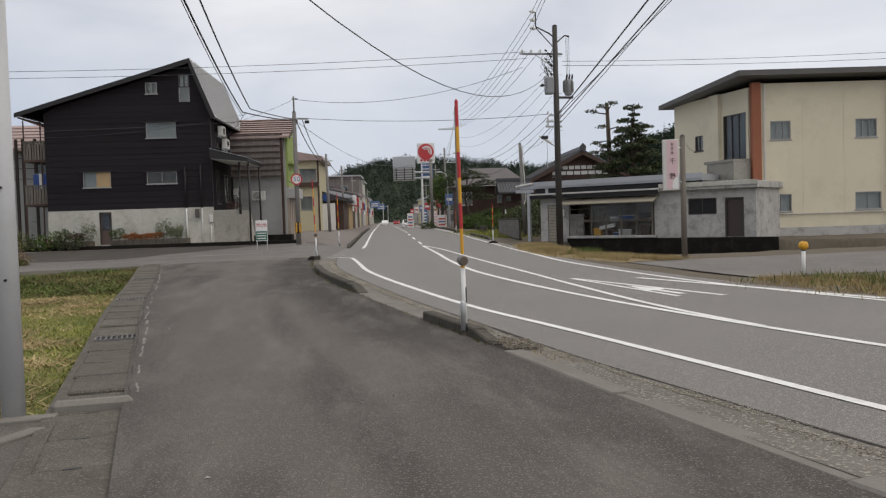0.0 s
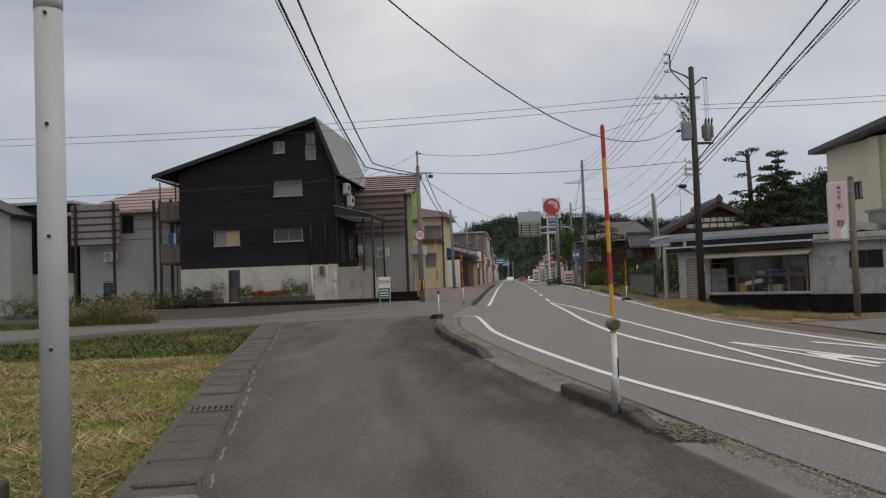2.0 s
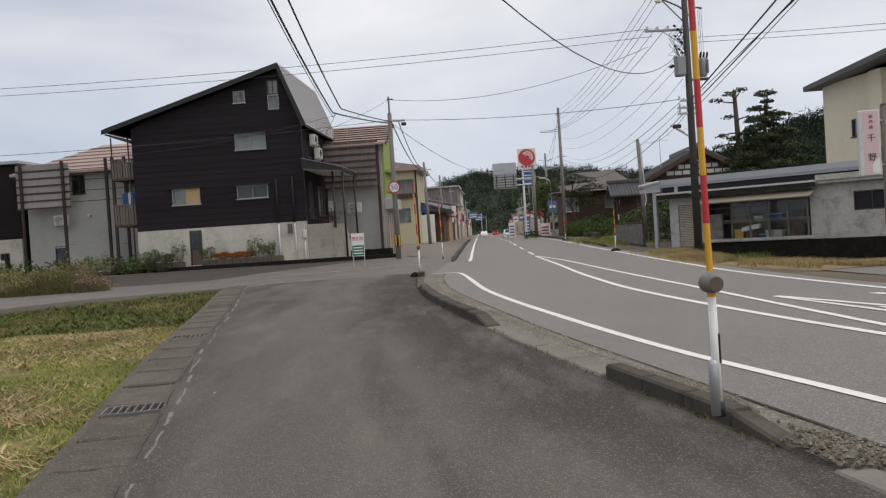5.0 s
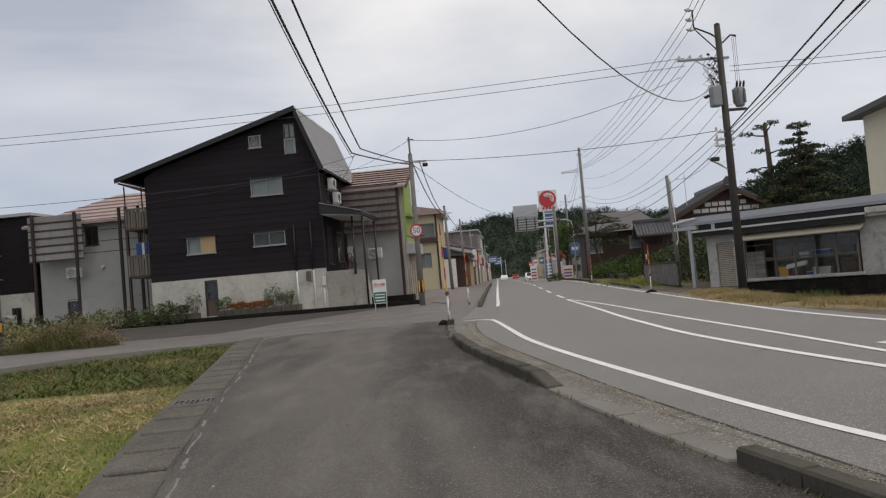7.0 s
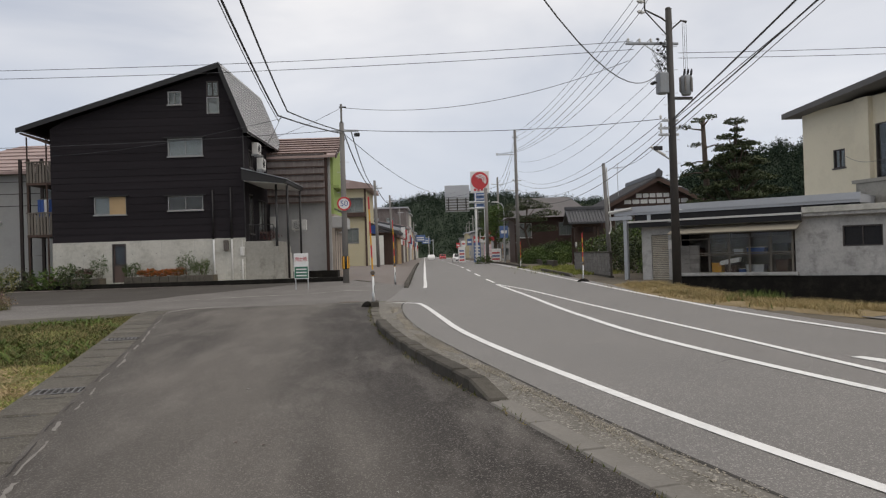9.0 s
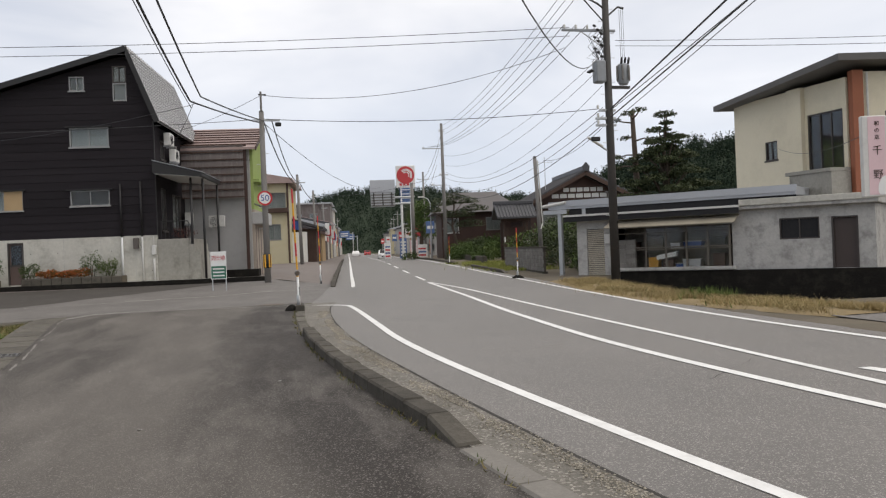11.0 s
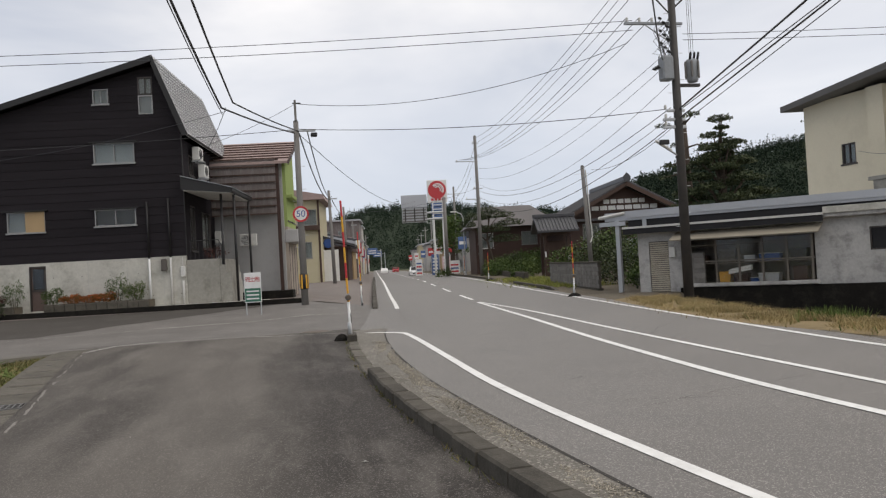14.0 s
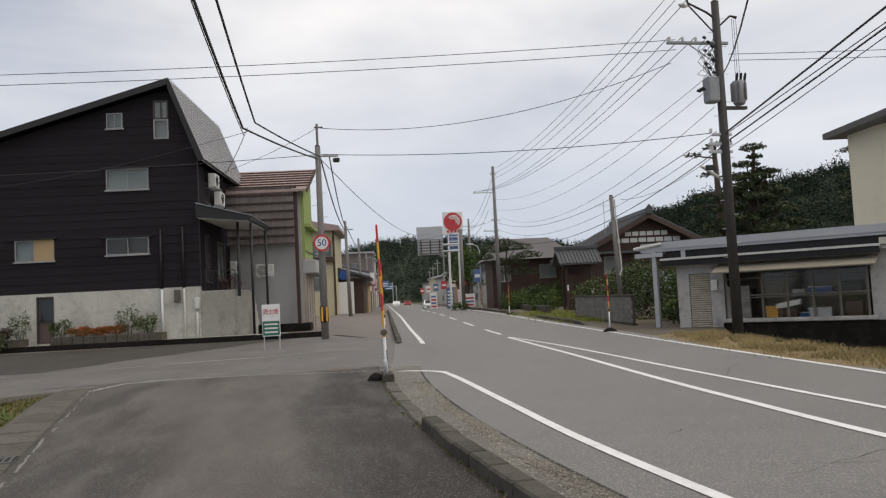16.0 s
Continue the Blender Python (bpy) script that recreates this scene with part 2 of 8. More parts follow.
DARK_WOOD = material("dark_stained_wood", (0.065, 0.038, 0.028), 0.7, 0.3, 30, 1.2, 0.3, stretch=(3, 3, 1), piece=0.15)
RED_WOOD = material("red_brown_wood_wall", (0.06, 0.033, 0.026), 0.7, 0.25, 20, 1.0, 0.2, piece=0.1)
GREY_WOOD = material("silvered_wood", (0.17, 0.15, 0.128), 0.85, 0.25, 30, 1.2, 0.4, stretch=(4, 4, 0.6), piece=0.12)
POLE_CONC = material("pole_concrete", (0.20, 0.19, 0.178), 0.85, 0.16, 30, 1.0, 0.15, stain=(0.13, 0.122, 0.112), stain_amount=0.4)
TRANSFORMER = material("dull_transformer_paint", (0.27, 0.285, 0.30), 0.6, 0.12, 20, 2.0, 0.05, stain=(0.16, 0.155, 0.15), stain_amount=0.5)
POLE_DARK = material("dark_pole_steel", (0.045, 0.041, 0.038), 0.65, 0.2, 30, 1.2, 0.15, stain=(0.075, 0.062, 0.05), stain_amount=0.5)
STEEL = material("galvanised_steel", (0.47, 0.48, 0.49), 0.45, 0.08, 40, 2.0, 0.05, metal=0.6)
WHITE = material("white_paint", (0.74, 0.74, 0.72), 0.55, 0.05, 30, 2.0, 0.05, stain=(0.5, 0.48, 0.44), stain_amount=0.3)
DIRTY_WHITE = material("dirty_white_plastic", (0.60, 0.59, 0.56), 0.6, 0.08, 25, 2.0, 0.05, stain=(0.40, 0.38, 0.35), stain_amount=0.4)
BLACK = material("black_rubber", (0.015, 0.015, 0.016), 0.6, 0.15, 30, 2, 0.05)
CABLE = material("black_cable", (0.04, 0.04, 0.043), 0.6, 0.1, 20, 1, 0.0)
RED = material("red_paint", (0.48, 0.03, 0.035), 0.5, 0.1, 30, 2, 0.03)
AMBER = material("amber_paint", (0.66, 0.34, 0.025), 0.5, 0.1, 30, 2, 0.03)
BLUE = material("blue_paint", (0.02, 0.07, 0.26), 0.5, 0.1, 30, 2, 0.03)
GREEN_PAINT = material("dark_green_paint", (0.03, 0.14, 0.09), 0.5, 0.1, 30, 2, 0.03)
PINK = material("faded_pink_sign", (0.66, 0.47, 0.49), 0.55, 0.07, 20, 1.5, 0.03, stain=(0.7, 0.52, 0.53), stain_amount=0.4)
TAN = material("tan_board", (0.42, 0.30, 0.17), 0.8, 0.1, 30, 2, 0.1)
CURTAIN = material("pale_curtain", (0.30, 0.305, 0.295), 0.9, 0.07, 30, 2, 0.2, stretch=(8, 8, 1))
# near-black that stands in for shade in rooms and under roofs
SHADE_FILL = material("painted_shade", (0.03, 0.03, 0.032), 0.9, 0.2, 10, 1, 0.0)
ALU = material("window_aluminium", (0.31, 0.305, 0.295), 0.4, 0.08, 40, 2, 0.03, metal=0.5)
DARK_ALU = material("bronze_aluminium", (0.07, 0.06, 0.055), 0.45, 0.1, 40, 2, 0.03, metal=0.4)
BARK = material("pine_bark", (0.085, 0.066, 0.053), 0.9, 0.35, 18, 2.0, 0.9, stretch=(2, 2, 0.5), size=0.03)
GLASS = glass_material("window_glass")
FROST = glass_material("frosted_glass", (0.8, 0.84, 0.84), 0.35)
FROST_THIN = glass_material("dusty_clear_sheet", (0.9, 0.9, 0.88), 0.08)
NEEDLES = leaf_material("pine_needles", (0.024, 0.037, 0.018), (0.082, 0.095, 0.044))
LEAVES = leaf_material("shrub_leaves", (0.03, 0.06, 0.015), (0.10, 0.14, 0.035))
FOREST = leaf_material("forest_leaves", (0.02, 0.032, 0.024), (0.04, 0.055, 0.034), 0.9)
HAY = leaf_material("dry_hay", (0.24, 0.175, 0.09), (0.50, 0.385, 0.22), 0.85)
DRY = leaf_material("dry_grass", (0.20, 0.15, 0.065), (0.42, 0.33, 0.17), 0.8)
GRASS = leaf_material("mown_grass", (0.115, 0.155, 0.03), (0.34, 0.33, 0.095), 0.8)
WEED = leaf_material("green_weeds", (0.05, 0.085, 0.018), (0.13, 0.165, 0.042), 0.75)
FLOWER = leaf_material("orange_flowers", (0.05, 0.075, 0.02), (0.52, 0.13, 0.04))
FLOWER_PINK = leaf_material("pink_flowers", (0.45, 0.16, 0.24), (0.6, 0.38, 0.42))
HEATHER = leaf_material("dark_red_plants", (0.06, 0.025, 0.022), (0.14, 0.05, 0.04))

STRAW = material("straw_litter", (0.25, 0.19, 0.105), 0.95, 0.35, 30, 0.9, 0.9, stain=(0.13, 0.105, 0.06), stain_amount=0.6, size=0.02)
POLE_STEEL = material("pale_grey_pole_paint", (0.46, 0.465, 0.47), 0.5, 0.06, 30, 1.5, 0.05, stain=(0.36, 0.35, 0.34), stain_amount=0.3)
DARK_STREET = material("dark_patched_asphalt", (0.075, 0.068, 0.061), 0.85, 0.2, 70, 0.4, 0.5, stain=(0.12, 0.11, 0.1), stain_amount=0.4, size=0.005)
GRATE = material("dull_steel_grating", (0.16, 0.155, 0.15), 0.6, 0.2, 40, 3, 0.2, metal=0.3)
BANK = leaf_material("rough_bank_grass", (0.05, 0.075, 0.02), (0.21, 0.165, 0.08), 0.8)
THICKET = leaf_material("browning_thicket", (0.085, 0.09, 0.032), (0.29, 0.265, 0.115), 0.75)
IRON_DARK = material("rusted_dark_iron", (0.035, 0.024, 0.021), 0.7, 0.25, 30, 2.0, 0.2)
BROWN_LEAF = leaf_material("browning_cosmos_leaves", (0.1, 0.08, 0.045), (0.33, 0.235, 0.17), 0.8)
IRON = material("rusty_iron", (0.11, 0.085, 0.065), 0.7, 0.25, 40, 3, 0.3)

# ---- mesh helpers ----


class Build:
    """Gathers vertices and faces for one mesh."""

    def __init__(self):
        self.v, self.f = [], []

    def add(self, verts, faces):
        k = len(self.v)
        self.v += [tuple(p) for p in verts]
        self.f += [tuple(i + k for i in f) for f in faces]
        return self

    def box(self, x0, x1, y0, y1, z0, z1, bevel=0.0):
        if bevel <= 0:
            v = [(x, y, z) for z in (z0, z1) for y in (y0, y1) for x in (x0, x1)]
            return self.add(v, [(0, 2, 3, 1), (4, 5, 7, 6), (0, 1, 5, 4), (2, 6, 7, 3), (0, 4, 6, 2), (1, 3, 7, 5)])
        b = min(bevel, (x1 - x0) / 3, (y1 - y0) / 3, (z1 - z0) / 3)
        bm = bmesh.new()
        bmesh.ops.create_cube(bm, size=1.0)
        for w in bm.verts:
            w.co = Vector(((x0 + x1) / 2 + w.co.x * (x1 - x0), (y0 + y1) / 2 + w.co.y * (y1 - y0), (z0 + z1) / 2 + w.co.z * (z1 - z0)))
        bmesh.ops.bevel(bm, geom=bm.edges[:], offset=b, segments=1, affect="EDGES")
        bm.verts.index_update()
        self.add([w.co[:] for w in bm.verts], [[w.index for w in f.verts] for f in bm.faces])
        bm.free()
        return self

    def prism(self, outline, y0, y1):
        """An outline in x and z, drawn out from y0 to y1."""
        n = len(outline)
        v = [(x, y0, z) for x, z in outline] + [(x, y1, z) for x, z in outline]
        return self.add(v, [tuple(range(n)), tuple(range(2 * n - 1, n - 1, -1))] + [(i + n, (i + 1) % n + n, (i + 1) % n, i) for i in range(n)])

    def tube(self, pts, radii, sides=8, caps=True):
        """A round bar along points with a radius at each."""
        pts = [Vector(p) for p in pts]
        if isinstance(radii, (int, float)):
            radii = [radii] * len(pts)
        k = len(self.v)
        ref = None
        for i, p in enumerate(pts):
            d = (pts[min(i + 1, len(pts) - 1)] - pts[max(i - 1, 0)]).normalized()
            side = d.cross(Vector((0, 0, 1)) if abs(d.z) < 0.95 else Vector((1, 0, 0))).normalized() if ref is None else (ref - d * ref.dot(d)).normalized()
            ref = side
            up = d.cross(side)
            for j in range(sides):
                a = 2 * math.pi * j / sides
                self.v.append(tuple(p + (side * math.cos(a) + up * math.sin(a)) * radii[i]))
        for i in range(len(pts) - 1):
            for j in range(sides):
                a, b = k + i * sides + j, k + i * sides + (j + 1) % sides
                self.f.append((a, b, b + sides, a + sides))
        if caps:
            self.f.append(tuple(k + j for j in range(sides - 1, -1, -1)))
            self.f.append(tuple(k + (len(pts) - 1) * sides + j for j in range(sides)))
        return self

    def mesh(self, name):
        me = bpy.data.meshes.new(name)
        me.from_pydata(self.v, [], self.f)
        me.update()
        return me


def part(name, b, mat, parent=None, label="", smooth=False):
    me = b if isinstance(b, bpy.types.Mesh) else b.mesh(name)
    if not me.materials:
        me.materials.append(mat)
    if smooth:
        me.polygons.foreach_set("use_smooth", [True] * len(me.polygons))
    ob = new(name, me)
    if parent:
        ob.parent = parent
    if label:
        ob["label"] = label
    return ob


def thing(name, label, category, x=0, y=0, z=0, turn=0, group="", kind=""):
    ob = new(name)
    ob.empty_display_size = 0.2
    ob.matrix_basis = pose(x, y, z, 0, 0, turn)
    return tagged(ob, label, category, group, kind)


def text(name, body, size, mat, parent, m, depth=0.004, label=""):
    cu = bpy.data.curves.new(name, "FONT")
    cu.body, cu.size, cu.align_x, cu.align_y, cu.extrude = body, size, "CENTER", "CENTER", depth
    ob = bpy.data.objects.new(name, cu)
    scene.collection.objects.link(ob)
    dg = bpy.context.evaluated_depsgraph_get()
    me = bpy.data.meshes.new_from_object(ob.evaluated_get(dg))
    bpy.data.objects.remove(ob)
    me.materials.clear()
    o = part(name, me, mat, parent, label)
    o.matrix_basis = m
    return o


def smoothstep(t):
    t = np.clip(t, 0, 1)
    return t * t * (3 - 2 * t)


def curve_through(pairs):
    """x as a smooth function of y through a few pairs (y, x)."""
    ys, xs = np.array(pairs, float).T
    slope = np.gradient(xs, ys)

    def at(y):
        y = float(y)
        if y <= ys[0]:
            return float(xs[0] + slope[0] * (y - ys[0]))
        if y >= ys[-1]:
            return float(xs[-1] + slope[-1] * (y - ys[-1]))
        i = int(np.searchsorted(ys, y)) - 1
        hgt = ys[i + 1] - ys[i]
        t = (y - ys[i]) / hgt
        return float((2 * t**3 - 3 * t**2 + 1) * xs[i] + (t**3 - 2 * t**2 + t) * hgt * slope[i] + (3 * t**2 - 2 * t**3) * xs[i + 1] + (t**3 - t**2) * hgt * slope[i + 1])

    return at


# ---- the plan: lines that follow the road ----
HEAD = math.tan(radians(6.75))
left_line = curve_through([(-40, 22), (-15, 12.3), (0, 7.4), (9.5, 5.02), (11.2, 4.78), (14.4, 4.26), (17, 3.74), (18.5, 3.5), (20.5, 3.23), (22, 3.07), (24.2, 2.91), (26.2, 2.86), (29.8, 2.97), (33.4, 3.1), (35.8, 3.15), (41, 3.85), (47, 4.68), (60, 4.68 + 13 * HEAD), (120, 4.68 + 73 * HEAD)])
right_line = curve_through([(-40, 32), (-15, 21), (5, 13.4), (12, 10.9), (15.2, 9.95), (19.4, 9.1), (24, 8.9), (28.8, 9.2), (32.1, 9.65), (38.5, 10.5), (47, 11.75), (58, 13.2), (90, 13.2 + 32 * HEAD), (160, 13.2 + 102 * HEAD)])
kerb_line = curve_through([(-40, 19.8), (-15, 10.1), (0, 5.3), (7.8, 3.72), (10.3, 3.38), (13.1, 3.06), (14.7, 2.85), (16.6, 2.5), (19.5, 2.01), (22.7, 1.65), (25, 1.51), (28, 1.47), (31, 1.53), (33.5, 1.68), (38, 2.0)])
gutter_line = curve_through([(-40, 20.6), (-15, 11.0), (0, 6.1), (8.4, 4.34), (9.8, 4.1), (12.5, 3.68), (14.4, 3.46), (16.4, 3.17), (19.2, 2.71), (22.9, 2.35), (25.4, 2.2), (28.3, 2.17), (32, 2.34), (35.3, 2.68), (38, 3.1)])
lid_line = curve_through([(-10, 2.0), (6, -0.55), (12.5, -1.58), (14.6, -1.89), (17.3, -2.27), (20.2, -2.68), (28.8, -3.7), (38.7, -5.0)])


def ground_z(x, y):
    """Height of the made ground: the path falls to its gutter, the side street climbs to the houses."""
    road = -0.10 * smoothstep((25 - y) / 14)
    crown = 0.10 * smoothstep((y - 14) / 7) * smoothstep((38 - y) / 4)
    fall = np.interp(y, (0, 12, 17, 23, 29, 36), (0.05, 0.046, 0.045, 0.04, 0.022, 0.006)) * np.clip(2.0 - x, 0, 5.2)
    road = road + crown * smoothstep((4.3 - x) / 2.3)
    climb = 0.33 * smoothstep((y - 41) / 10) * smoothstep((left_line(y) - 1.0 - x) / 2.5)
    return float(road - fall + climb + 0.28 * smoothstep((y - 47) / 45))


verge = curve_through([(26.2, 11.4), (30, 10.9), (33.4, 10.9), (38, 11.7), (43, 12.7)])


def ditch_z(x, y):
    """The right-hand ground, with the hollow between the verge and the garage."""
    a = radians(-48)
    dx, dy = x - 14.6, y - 47.3
    s, d = dx * math.cos(a) + dy * math.sin(a), -dx * math.sin(-a) - dy * math.cos(a)
    deep = smoothstep((s - 1.7) / 0.6) * smoothstep((d + 0.25) / 0.25) * smoothstep((x - verge(y) - 0.9) / 0.7) * smoothstep((y - 29) / 1.5)
    return ground_z(x, y) - 1.0 * float(deep)


def sheet(name, lo, hi, ys, cols, lift, mat, label, category, height=ground_z, rough=0.0):
    """A piece of ground between two lines, laid over the plan's heights."""
    v, f = [], []
    for y in ys:
        a, b = lo(y), hi(y)
        for i in range(cols + 1):
            x = a + (b - a) * i / cols
            v.append((x, y, height(x, y) + lift + (rough * noise.noise((x * 1.3, y * 1.3, 3)) if rough else 0)))
    w = cols + 1
    for j in range(len(ys) - 1):
        for i in range(cols):
            k = j * w + i
            f.append((k, k + 1, k + 1 + w, k + w))
    b = Build()
    b.v, b.f = v, f
    return tagged(part(name, b, mat, smooth=True), label, category, kind="structure")


def steps(a, b, d):
    n = max(1, round((b - a) / d))
    return [a + (b - a) * i / n for i in range(n + 1)]


near_y, far_y = steps(-40, 60, 0.8), steps(66, 700, 12)

# ---- ground ----
b = Build()
xs = [-900, -300, -120, -60, -40, -25, 0, 25, 40, 60, 120, 300, 900]
yy = [-300, -120, -60, -20, 20, 50, 70, 90, 130, 250, 500, 1500]
b.v = [(x, y, -0.06 if (y > 85 or abs(x) > 50) else -1.15) for y in yy for x in xs]
b.f = [(j * 13 + i, j * 13 + i + 1, j * 13 + i + 14, j * 13 + i + 13) for j in range(11) for i in range(12)]
tagged(part("ground", b, FAR_GROUND), "grassy ground that reaches the distant hills", "ground", kind="structure")
sheet("road", gutter_line, lambda y: right_line(y) + 0.55, [y for y in near_y if y <= 37.5] + [37.62], 8, 0.004, ASPHALT_ROAD, "grey worn asphalt road with white lines", "road")
sheet("road", lambda y: left_line(y) - 1.0, lambda y: right_line(y) + 0.55, [37.6] + [y for y in near_y if y > 37.7] + far_y, 8, 0.0045, ASPHALT_ROAD, "grey worn asphalt road running to the town", "road")
sheet("road_gutter", lambda y: kerb_line(y) + 0.1, lambda y: gutter_line(y) + 0.01, [y for y in near_y if y <= 37] + [37.63], 5, 0.006, GUTTER, "coarse stony concrete gutter beside the road", "gutter", rough=0.012)
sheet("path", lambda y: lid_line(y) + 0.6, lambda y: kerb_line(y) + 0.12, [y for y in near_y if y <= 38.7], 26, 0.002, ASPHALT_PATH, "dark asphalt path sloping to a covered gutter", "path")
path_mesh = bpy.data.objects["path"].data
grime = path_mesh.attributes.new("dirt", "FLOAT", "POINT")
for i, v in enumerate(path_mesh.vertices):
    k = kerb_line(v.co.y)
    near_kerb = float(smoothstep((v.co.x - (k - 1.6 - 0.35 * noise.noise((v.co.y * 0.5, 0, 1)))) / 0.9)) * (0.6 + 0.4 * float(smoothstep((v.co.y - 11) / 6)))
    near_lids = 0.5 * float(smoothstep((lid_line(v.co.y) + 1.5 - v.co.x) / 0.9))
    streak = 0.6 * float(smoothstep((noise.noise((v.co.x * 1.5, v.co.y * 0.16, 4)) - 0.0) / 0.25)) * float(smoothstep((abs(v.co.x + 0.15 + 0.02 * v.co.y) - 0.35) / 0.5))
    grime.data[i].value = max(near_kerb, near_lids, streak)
sheet("side_street", lambda y: -70, lambda y: left_line(y) - 0.95, steps(38.0, 51.2, 0.6), 60, 0.0, ASPHALT_SIDE, "patched asphalt side street in front of the houses", "road")
sheet("street_patch", lambda y: -70, lambda y: -7.0 + (y - 43.6) * 1.1 + 0.5 * noise.noise((y * 0.8, 0, 0)), steps(43.6, 51.15, 0.45), 40, 0.005, DARK_STREET, "dark newer asphalt patch below the house", "road")
sheet("pavement", lambda y: -14.0 + 0.14 * (y - 51), lambda y: left_line(y) - 0.95, steps(51.0, 60, 0.6) + steps(62, 330, 6), 24, 0.012, PAVEMENT, "brownish paved footway along the houses", "pavement")
sheet("roadside", lambda y: right_line(y) + 0.5, lambda y: 45 + 0.1 * y, steps(-40, 27, 0.8) + steps(27.2, 47.6, 0.22) + steps(48, 60, 0.6) + steps(62, 330, 6), 190, 0.0, SOIL, "gravelly ground beside the road", "ground", height=ditch_z, rough=0.03)
sheet("yard", lambda y: right_line(y) + 1.4, lambda y: 42, steps(19.6, 26.2, 0.6), 30, 0.02, ASPHALT_SIDE, "grey asphalt entrance to the yard", "yard", height=ditch_z)


def street_edge(x):
    """Where the side street's near edge runs, as y over x."""
    return float(np.interp(x, (-28, -12, -10, -8.6, -6.8, -5.0, -3.6), (15.5, 31.5, 33.4, 35.1, 36.5, 37.8, 38.15)))


def street_edge_x(y):
    return float(np.interp(y, (15.5, 31.5, 33.4, 35.1, 36.5, 37.8, 38.15), (-28, -12, -10, -8.6, -6.8, -5.0, -3.6)))


def field_z(x, y):
    rise = float(smoothstep((y - 27.6) / max(street_edge(x) - 27.6, 3.0)))
    return -0.40 + 0.25 * rise + (0.03 + 0.06 * rise * (1 - rise) * 4) * noise.noise((x * 0.7, y * 0.7, 1))


sheet("lawn", lambda y: -40, lambda y: lid_line(y) - 0.02, steps(-12, 38.2, 0.5), 70, 0.0, TURF, "mown yellow-green grass field", "lawn", height=field_z, rough=0.02)
sheet("side_street", lambda y: -70, street_edge_x, steps(16, 38.0, 0.55), 40, 0.0, ASPHALT_SIDE, "pale worn asphalt at the side street's edge", "road")
b = Build()
ys_ = steps(16, 38.05, 0.5)
for y in ys_:
    x = street_edge_x(y)
    z = ground_z(x, y)
    w_ = 0.05 * noise.noise((y * 2, 0, 4))
    b.v += [(x + 0.1 + w_, y - 0.1, -0.5), (x + 0.1 + w_, y - 0.1, z - 0.01 + w_ * 0.4), (x - 0.16, y + 0.16, z + 0.006), (x - 0.2, y + 0.2, -0.5)]
b.f = [(4 * i + k, 4 * i + 4 + k, 4 * i + 5 + k, 4 * i + 1 + k) for i in range(len(ys_) - 1) for k in range(3)]
tagged(part("street_edging", b, EDGE), "broken pale concrete edging between grass and street", "edging", kind="structure")


def line(name, f, y0, y1, width, label, mat=PAINT, lift=0.012, step=0.6, dx=0.0):
    b = Build()
    ys = steps(y0, y1, step)
    for y in ys:
        x = f(y) + dx
        g = (f(y + 0.1) - f(y - 0.1)) / 0.2
        w = width / 2 * math.sqrt(1 + g * g)
        b.v += [(x - w, y, ground_z(x, y) + lift), (x + w, y, ground_z(x, y) + lift)]
    b.f = [(2 * i, 2 * i + 1, 2 * i + 3, 2 * i + 2) for i in range(len(ys) - 1)]
    return tagged(part(name, b, mat), label, "road marking", kind="structure")


centre_left = curve_through([(-40, 24), (-15, 15), (5, 8.9), (11.6, 7.05), (14, 6.6), (18.7, 5.9), (24.3, 5.62), (29.4, 5.98), (37.8, 6.92), (47.7, 7.98)])
centre_right = curve_through([(13.5, 6.72), (15.4, 6.55), (20.2, 6.55), (25.8, 6.82), (31.9, 7.2), (43.1, 7.95), (47.7, 8.05)])
line("edge_line", left_line, -30, 35.2, 0.125, "white painted edge line beside the gutter")
line("edge_line", lambda y: 3.13 - 0.75 * ((y - 35.1) / 0.9) ** 2, 35.1, 36.0, 0.16, "white edge line turning into the side street", step=0.15)
line("edge_line", left_line, 47.0, 420, 0.16, "white painted edge line along the houses", step=2)
line("edge_line", right_line, -30, 420, 0.14, "white painted edge line on the far side", step=1.0)
line("centre_line", centre_left, -25, 47.9, 0.14, "white painted lane line swinging from the centre")
line("centre_line", centre_right, 13.5, 47.9, 0.12, "second white lane line beside the first")
line("turn_lane_line", lambda y: 7.03 + (21.5 - y) * 0.258, 17.0, 21.5, 0.13, "white turning lane marking")
line("turn_lane_line", lambda y: 7.0 + (21.5 - y) * 0.1, 17.2, 21.5, 0.11, "white turning lane marking")
line("turn_lane_line", lambda y: 8.35 + (20.95 - y) * 0.327, 15.5, 20.95, 0.17, "white turning lane marking")
b = Build()
b.add([(7.6, 17.5, 0), (7.76, 17.5, 0), (7.64, 18.35, 0), (7.78, 18.4, 0), (7.42, 19.4, 0), (7.32, 18.25, 0), (7.48, 18.3, 0)], [(0, 1, 2, 3, 4, 5, 6)])
b.v = [(x, y, ground_z(x, y) + 0.012) for x, y, z in b.v]
tagged(part("lane_arrow", b, PAINT), "white painted arrow on the road", "road marking", kind="structure")
mid = lambda y: 8.1 + (y - 48) * 0.1185
for i in range(26):
    y0 = 50.2 + i * 10.0
    line("lane_dash", mid, y0, y0 + 5.0, 0.15, "white dash of the broken centre line", step=2.5)

# ---- walls, windows and roofs ----


